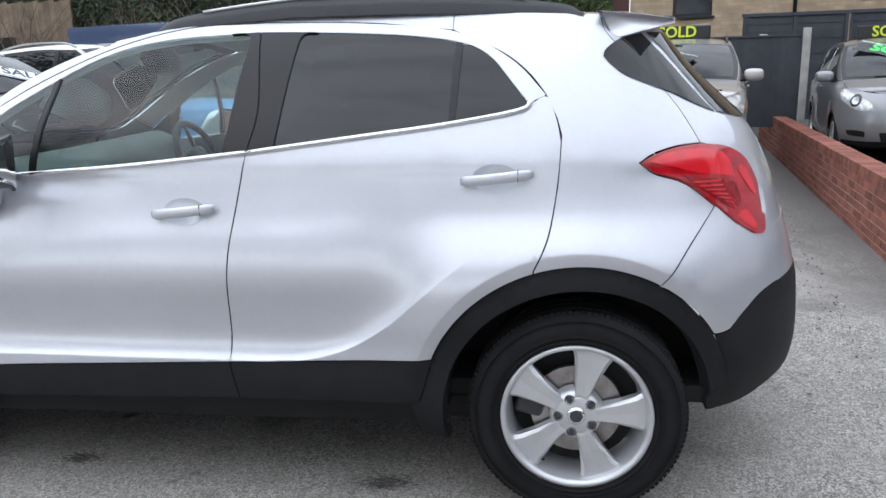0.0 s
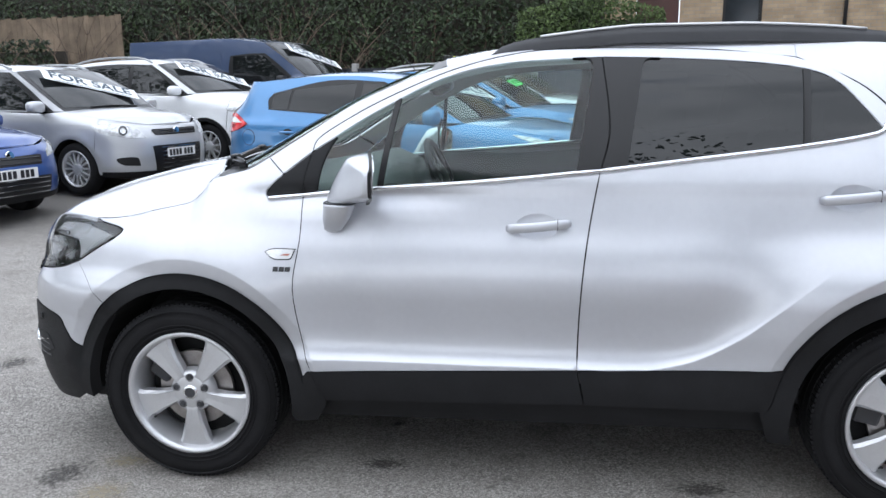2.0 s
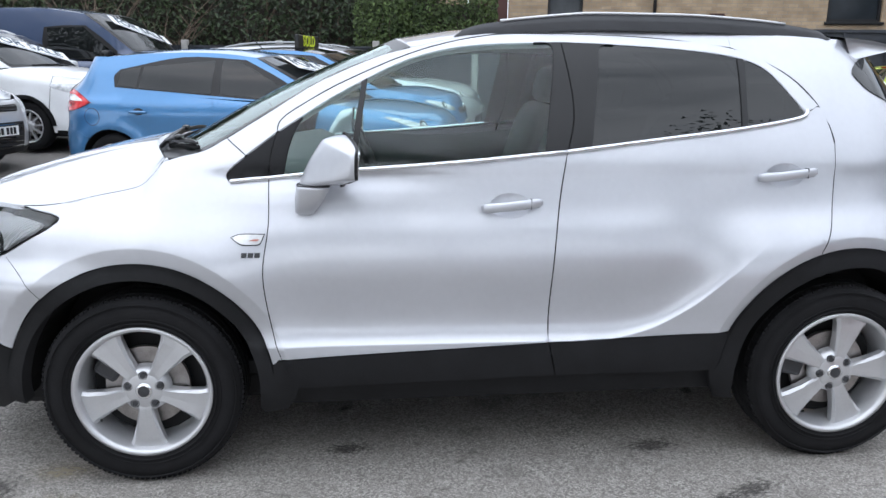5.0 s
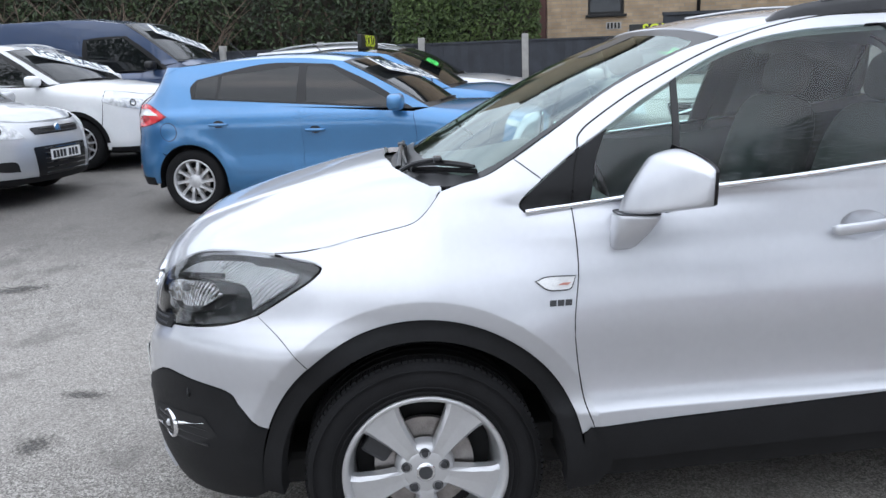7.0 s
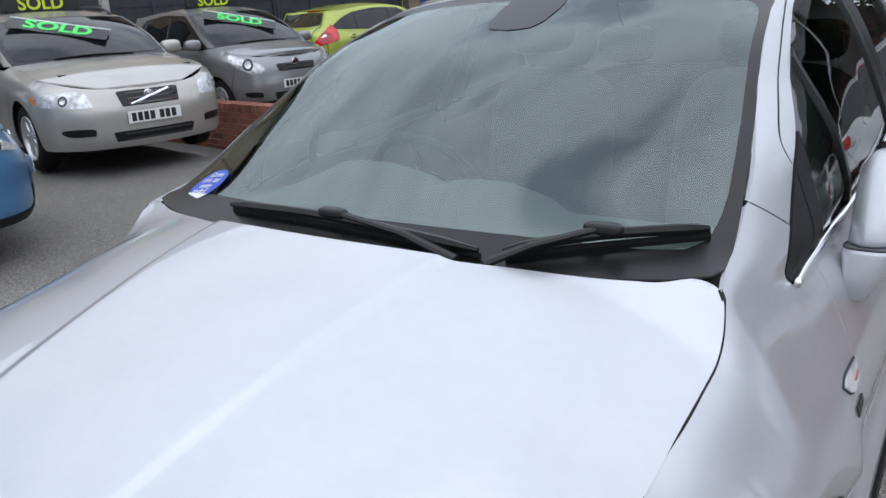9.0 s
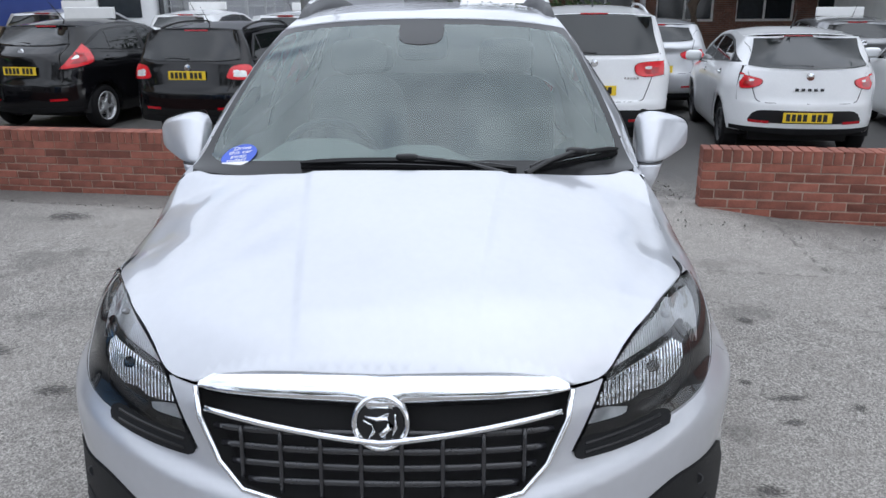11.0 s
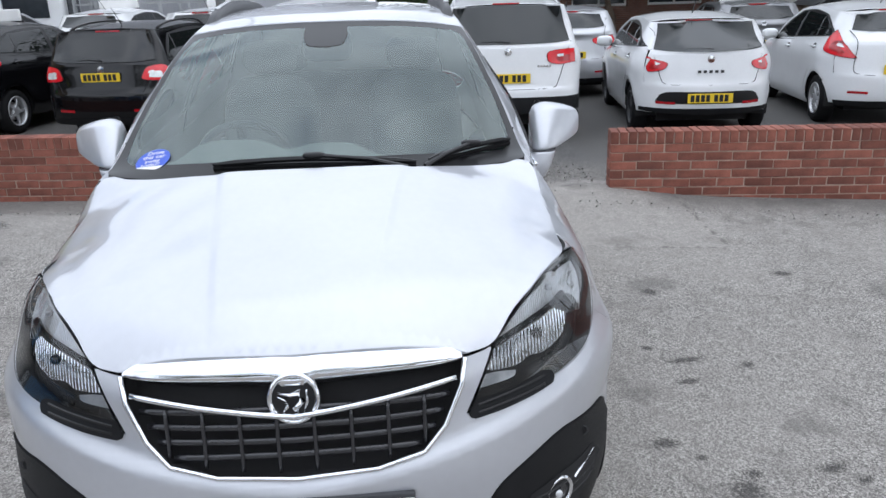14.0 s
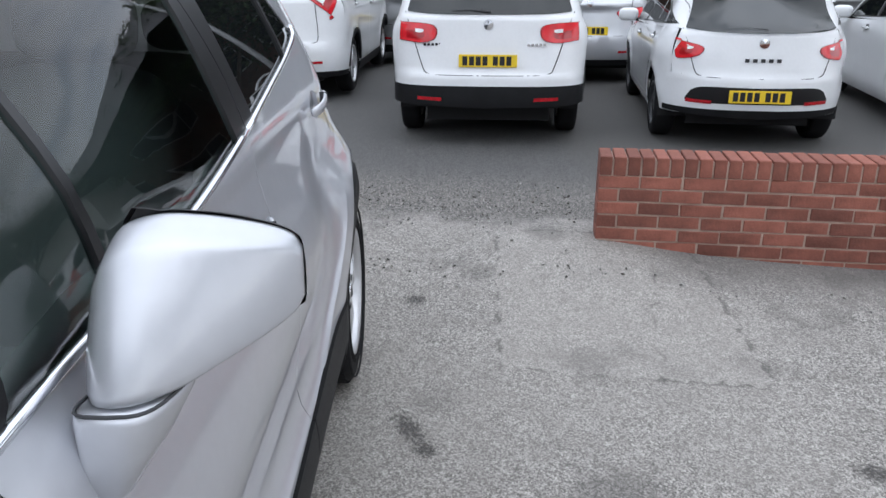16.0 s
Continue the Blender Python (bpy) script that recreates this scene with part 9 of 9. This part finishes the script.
car, ws, rs = build_car("white_crossover", "white crossover with a FOR SALE banner", pm, CROSS, WHITE, spokes=10, style="slim", rails=RAILM, arch_clad=True, low=CLAD, step=0.07,
                        lamp_f=[("f", 0.50, 0.80), ("f", 0.66, 0.78), (-0.50, 0.85), (-0.40, 0.93), ("f", 0.72, 0.93), ("f", 0.56, 0.90), ("f", 0.50, 0.80)], grille=GRILLES)
banner(car, ws, 0.50, -27, 1.25)
pm = parked(-2.95, 11.15, 168)
car, ws, rs = build_car("blue_van", "dark blue panel van with a FOR SALE banner", pm, VAN, NAVY, van=True, lamp_f=[("f", 0.60, 0.78), ("f", 0.78, 0.80), (-0.55, 0.95), ("f", 0.80, 1.0), ("f", 0.64, 0.92), ("f", 0.60, 0.78)], grille=((0.35, 0.5, 0.5), (0.75, 0.9, 0.45)), rear_bits=False, handles=((1.5, 0.12),), seams=(0.55, 1.35, 2.5), mirror=(0.35, 1.26))
banner(car, ws, 0.50, -24, 1.3)
for sg in (1, -1):
    ln = VAN.sh.loop([(1.75, 1.30), (3.7, 1.30)], [(3.7, 1.30), (3.7, 1.72)], [(3.7, 1.72), (1.72, 1.72)], [(1.72, 1.72), (1.75, 1.30)], sign=sg)
    sheet("side_pressing", VAN.sh, ln, NAVY, car, step=0.15, lift=0.010, depth=0.012)
pm = parked(-4.95, 4.0, 167)
car, ws, rs = build_car("blue_small_car", "mid blue small car facing the lane", pm, HATCH, MIDBLUE, lamp_f=[("f", 0.50, 0.66), ("f", 0.68, 0.70), (-0.42, 0.82), (-0.30, 0.87), ("f", 0.70, 0.82), ("f", 0.54, 0.74), ("f", 0.50, 0.66)], grille=((0.28, 0.48, 0.5), (0.60, 0.70, 0.40)), step=0.07)

# sold cars by the low wall
pm = parked(3.72, 6.5, 78)
car, ws, rs = build_car("beige_estate", "warm silver estate with SOLD sign and film", pm, ESTATE, BEIGE, spokes=7, style="star", rim=0.215, rails=GREYTRIM, step=0.06, plate_z=(0.50, 0.75), low=BEIGE,
                        lamp_f=[("f", 0.52, 0.62), ("f", 0.70, 0.62), (-0.42, 0.66), (-0.36, 0.735), ("f", 0.76, 0.765), ("f", 0.56, 0.755), ("f", 0.52, 0.62)], grille=((0.60, 0.74, 0.30), (0.27, 0.38, 0.40)), intake=[("f", 0.54, 0.36), ("f", 0.74, 0.37), ("f", 0.78, 0.43), ("f", 0.56, 0.43), ("f", 0.54, 0.36)])
sold_letters(car, ws, 0.62, 0.2, -30, 0.27)
roof_sign(pm, ESTATE, "SOLD", 1.75)
sl_bar = [ESTATE.sh.point(ESTATE.sh.find(("f", 0.20, 0.62))[0], 0.62), ESTATE.sh.point(-ESTATE.sh.find(("f", 0.20, 0.73))[0], 0.73)]
part("grille_slash", sweep(bmesh.new(), [p - np.array([0.018, 0, 0]) for p in sl_bar], 0.012, 6), CHROME, car)
for sg in (1, -1):
    am = ESTATE.sh.loop([(-0.46, 0.66), (-0.37, 0.70)], [(-0.37, 0.70), (-0.38, 0.745)], [(-0.38, 0.745), (-0.44, 0.75)], sign=sg)
    sheet("side_indicator", ESTATE.sh, am, AMBER, car, step=0.03, lift=0.011, depth=0.003)
pm = parked(6.78, 7.45, 79)
car, ws, rs = build_car("grey_supermini", "gunmetal grey supermini with SOLD sign", pm, SUPERMINI, GUN, doors=3, spokes=14, style="slim", step=0.06, plate_z=(0.50, 0.72),
                        lamp_f=[("f", 0.46, 0.66), ("f", 0.62, 0.66), (-0.36, 0.78), (-0.25, 0.90), ("f", 0.68, 0.86), ("f", 0.50, 0.76), ("f", 0.46, 0.66)], grille=((0.66, 0.76, 0.30), (0.29, 0.40, 0.38)), intake=[("f", 0.52, 0.34), ("f", 0.68, 0.36), ("f", 0.70, 0.42), ("f", 0.54, 0.41), ("f", 0.52, 0.34)])
sold_letters(car, ws, 0.60, 0.1, -28, 0.25)
roof_sign(pm, SUPERMINI, "SOLD", 1.35)

# the row behind the low wall, tails to the lot
FR = [(2.72, 1.175), (2.665, 1.09), (2.665, 0.97), (2.74, 0.915), ("r", 0.68, 0.865), ("r", 0.55, 0.86), ("r", 0.60, 0.93), ("r", 0.655, 1.02), (2.79, 1.12), (2.72, 1.175)]
pm = parked(11.7, 8.45, 171.5)
build_car("lime_hatchback", "lime green hatchback parked behind the wall", pm, FIESTA, LIME, lamp_r=FR, spokes=15, style="slim", wheel_alloy=SILVER2, step=0.07)
pm = parked_rear(8.40, 5.46, 169, 2.49 * 0.94) @ Matrix.Scale(0.94, 4)
car, ws, rs = build_car("black_hatchback", "black hatchback with its tail to the low wall", pm, FIESTA, JET, lamp_r=FR, spokes=5, style="star", step=0.07, plate_z=(0.52, 0.83))
roof_sign(pm, FIESTA, "", 1.5, True)
pm = parked_rear(8.10, 3.10, 172, 2.47 * 0.93) @ Matrix.Scale(0.93, 4)
build_car("black_small_estate", "black small estate with its tail to the low wall", pm, SMALLESTATE, JET, lamp_r=[(3.18, 0.80), (3.18, 0.98), ("r", 0.62, 0.98), ("r", 0.55, 0.90), ("r", 0.56, 0.82), (3.18, 0.80)], plates="wc", step=0.07, plate_z=(0.52, 0.86), rails=BLACK, glass_r=(1.04, 1.40, 0.74))
pm = parked_rear(7.78, -1.70, 175, 2.60)
car, ws, rs = build_car("white_suv", "white SUV with dark lower bumper, tail to the gap", pm, TIGUAN, WHITE, lamp_r=[(3.32, 0.95), (3.30, 1.08), ("r", 0.78, 1.10), ("r", 0.50, 1.08), ("r", 0.48, 0.97), ("r", 0.60, 0.93), (3.32, 0.95)], low=CLAD, low_z=0.56, tail_z=0.38, arch_clad=True, rails=ALLOY, step=0.05, plate_z=(0.55, 0.78), glass_r=(1.17, 1.60, 0.76))
for y in (0.42, -0.52):
    for k in range(5):
        p = TIGUAN.sh.point(TIGUAN.sh.S - y, 0.915)
        part("badge_bar", boxed((p[0] + 0.002, p[1] + 0.035 * k - 0.07, 0.905), (p[0] + 0.010, p[1] + 0.035 * k - 0.045, 0.928)), CHROME, car)
pm = parked_rear(7.38, -4.08, 172, 2.47)
car, ws, rs = build_car("white_hatchback", "white three-door hatchback behind the low wall", pm, IBIZA, WHITE, doors=3, lamp_r=[(2.96, 0.86), (2.98, 0.95), ("r", 0.70, 0.955), ("r", 0.50, 0.91), ("r", 0.53, 0.83), ("r", 0.68, 0.80), (2.96, 0.86)], low=CLAD, low_z=0.38, tail_z=0.32, step=0.05, plate_z=(0.5, 0.50), glass_r=(1.03, 1.35, 0.70), spokes=10, wheel_alloy=GREYTRIM)
for k in range(5):
    p = IBIZA.sh.point(IBIZA.sh.S, 0.80)
    part("badge_bar", boxed((p[0] + 0.004, 0.066 * (k - 2) - 0.018, 0.788), (p[0] + 0.012, 0.066 * (k - 2) + 0.018, 0.818)), GREYTRIM, car)
rb = mirror_lines(IBIZA.sh.loop([("r", 0.0, 0.575), ("r", 0.45, 0.575), ("r", 0.56, 0.54)], [("r", 0.56, 0.54), ("r", 0.60, 0.445), ("r", 0.45, 0.43), ("r", 0.0, 0.43)]), IBIZA.sh.S)
sheet("plate_recess", IBIZA.sh, rb, BLACK, car, step=0.06, lift=0.009, depth=0.004)
pm = parked_rear(7.50, -6.62, 169, 2.49)
build_car("white_small_hatchback", "white five-door hatchback beside the low wall", pm, FIESTA, WHITE, lamp_r=FR, spokes=9, style="star", step=0.06)
# further rows
pm = parked_rear(11.6, -3.35, 172, 2.57)
build_car("silver_hatchback", "silver hatchback in the second row", pm, HATCH, SILVER2, lamp_r=[(3.1, 0.86), (3.15, 1.0), ("r", 0.7, 1.02), ("r", 0.40, 0.98), ("r", 0.46, 0.88), (3.1, 0.86)])
pm = parked_rear(14.6, -3.0, 172, 2.49)
build_car("red_hatchback", "dark red hatchback in the far row", pm, FIESTA, RED, lamp_r=FR)
roof_sign(pm, FIESTA, "", 1.4, True)
pm = parked_rear(12.6, -7.2, 170, 2.69)
build_car("grey_crossover", "dark grey crossover in the second row", pm, HATCH, GUN, lamp_r=FR)
roof_sign(pm, HATCH, "", 1.5, True)
pm = parked_rear(10.1, 0.75, 176, 2.54)
build_car("white_compact_crossover", "white compact crossover with black arches", pm, CROSS, WHITE, lamp_r=[(3.35, 0.95), (3.35, 1.25), ("r", 0.78, 1.25), ("r", 0.74, 0.95), (3.35, 0.95)], arch_clad=True, low=CLAD)
pm = parked_rear(13.6, -0.9, 176, 2.6)
build_car("red_tail_saloon", "grey car in the far row", pm, HATCH, GUN, lamp_r=FR)
for i, (x, y, bd, cl, nm) in enumerate(((14.2, 5.6, FIESTA, WHITE, "white_low_car"), (14.0, 3.3, SMALLESTATE, WHITE, "white_low_car"), (14.4, 8.6, HATCH, SILVER2, "silver_hatchback"), (13.0, -10.0, FIESTA, GUN, "grey_hatchback"))):
    pm = parked_rear(x, y, 171, bd.wb)
    build_car(nm, "pale car with a roof board in the second row" if cl is WHITE else "parked car in the second row", pm, bd, cl, lamp_r=[(bd.tail - 0.2, 0.9), (bd.tail - 0.22, 1.1), ("r", 0.74, 1.1), ("r", 0.70, 0.9), (bd.tail - 0.2, 0.9)])
    roof_sign(pm, bd, "", 1.5, True)

# ---------------------------------------------------------------- the low brick wall, brick by brick
BRICK = mat("red_facing_brick", (0.225, 0.078, 0.054), 0.85, vary=0.30, scale=9, bump=0.4, bscale=90, each=0.32)
BRICKSTUFF = mat("red_facing_brick_far", (0.225, 0.078, 0.054), 0.85, vary=0.30, scale=9, bump=0.4, bscale=90, island=0.32)
MORTAR = mat("pale_mortar", (0.39, 0.285, 0.23), 0.95, vary=0.25, scale=12, bump=0.3, bscale=80)


def brick_mesh(l, h, d, seed):
    rnd = random.Random(seed)
    bm = bmesh.new()
    block(bm, (-l / 2, -d / 2, -h / 2), (l / 2, d / 2, h / 2), 0.004, None, 1)
    for v in bm.verts:
        v.co += Vector((rnd.gauss(0, 0.0008), rnd.gauss(0, 0.0012), rnd.gauss(0, 0.0008)))
    return bm


def mesh_of(bm, name, material):
    me = bpy.data.meshes.new(name)
    bm.to_mesh(me)
    bm.free()
    me.materials.append(material)
    return me


STRETCH = [mesh_of(brick_mesh(0.215, 0.065, 0.103, k), "brick", BRICK) for k in range(4)]
HEADS = [mesh_of(brick_mesh(0.065, 0.103, 0.215, 10 + k), "brick", BRICK) for k in range(4)]


def low_wall(name, label, start, angle, length, near, base, courses=6):
    """A one-brick wall along +x of its own frame: stretcher courses under a course of bricks on edge."""
    rnd = random.Random(int(length * 10))
    w = thing(name, label, "wall", pose(start[0], start[1], base, 0, 0, angle), kind="structure")
    top = courses * 0.075
    bm = boxed((0.006, -0.1005, -0.35), (length - 0.06, 0.1005, top + 0.085))
    part("mortar_core", bm, MORTAR, w)
    rest = bmesh.new()
    count = 0
    for c in range(-2, courses):
        z = c * 0.075 + 0.0375
        x = 0.1075 if c % 2 else -0.005
        while x < length:
            a, b = max(x - 0.1075, 0.0), min(x + 0.1075, length)
            if b - a > 0.05:
                for yy in (-0.0555, 0.0555):
                    if count < near and yy < 0 and b - a > 0.2 and c > -1:
                        o = new("brick", STRETCH[rnd.randrange(4)])
                        o.parent = w
                        o.matrix_local = pose((a + b) / 2 + rnd.gauss(0, 0.001), yy + rnd.gauss(0, 0.0015), z + rnd.gauss(0, 0.001), 0, rnd.gauss(0, 0.25), rnd.choice((0, 180)))
                        count += 1
                    else:
                        block(rest, (a, yy - 0.0515, z - 0.0325), (b, yy + 0.0515, z + 0.0325))
            x += 0.225
    k = 0
    x = 0.0325
    while x < length:
        if count < near + 110:
            o = new("brick", HEADS[rnd.randrange(4)])
            o.parent = w
            o.matrix_local = pose(x, rnd.gauss(0, 0.002), top + 0.0515 + rnd.gauss(0, 0.0012), rnd.gauss(0, 0.4), rnd.gauss(0, 0.5), 0)
            count += 1
        else:
            block(rest, (x - 0.0325, -0.1075, top), (x + 0.0325, 0.1075, top + 0.103))
        x += 0.075
        k += 1
    me = bpy.data.meshes.new("brickwork")
    rest.to_mesh(me)
    rest.free()
    me.materials.append(BRICKSTUFF)
    o = new("brickwork", me)
    o.parent = w
    tagged(o, kind="stuff")


low_wall("low_wall_south", "low red brick wall capped with bricks on edge", (4.06, -2.07), -97.9, 8.0, 190, -0.03)
low_wall("low_wall_north", "long low red brick wall capped with bricks on edge", (6.43, 12.7), -97.9, 11.35, 190, -0.05)
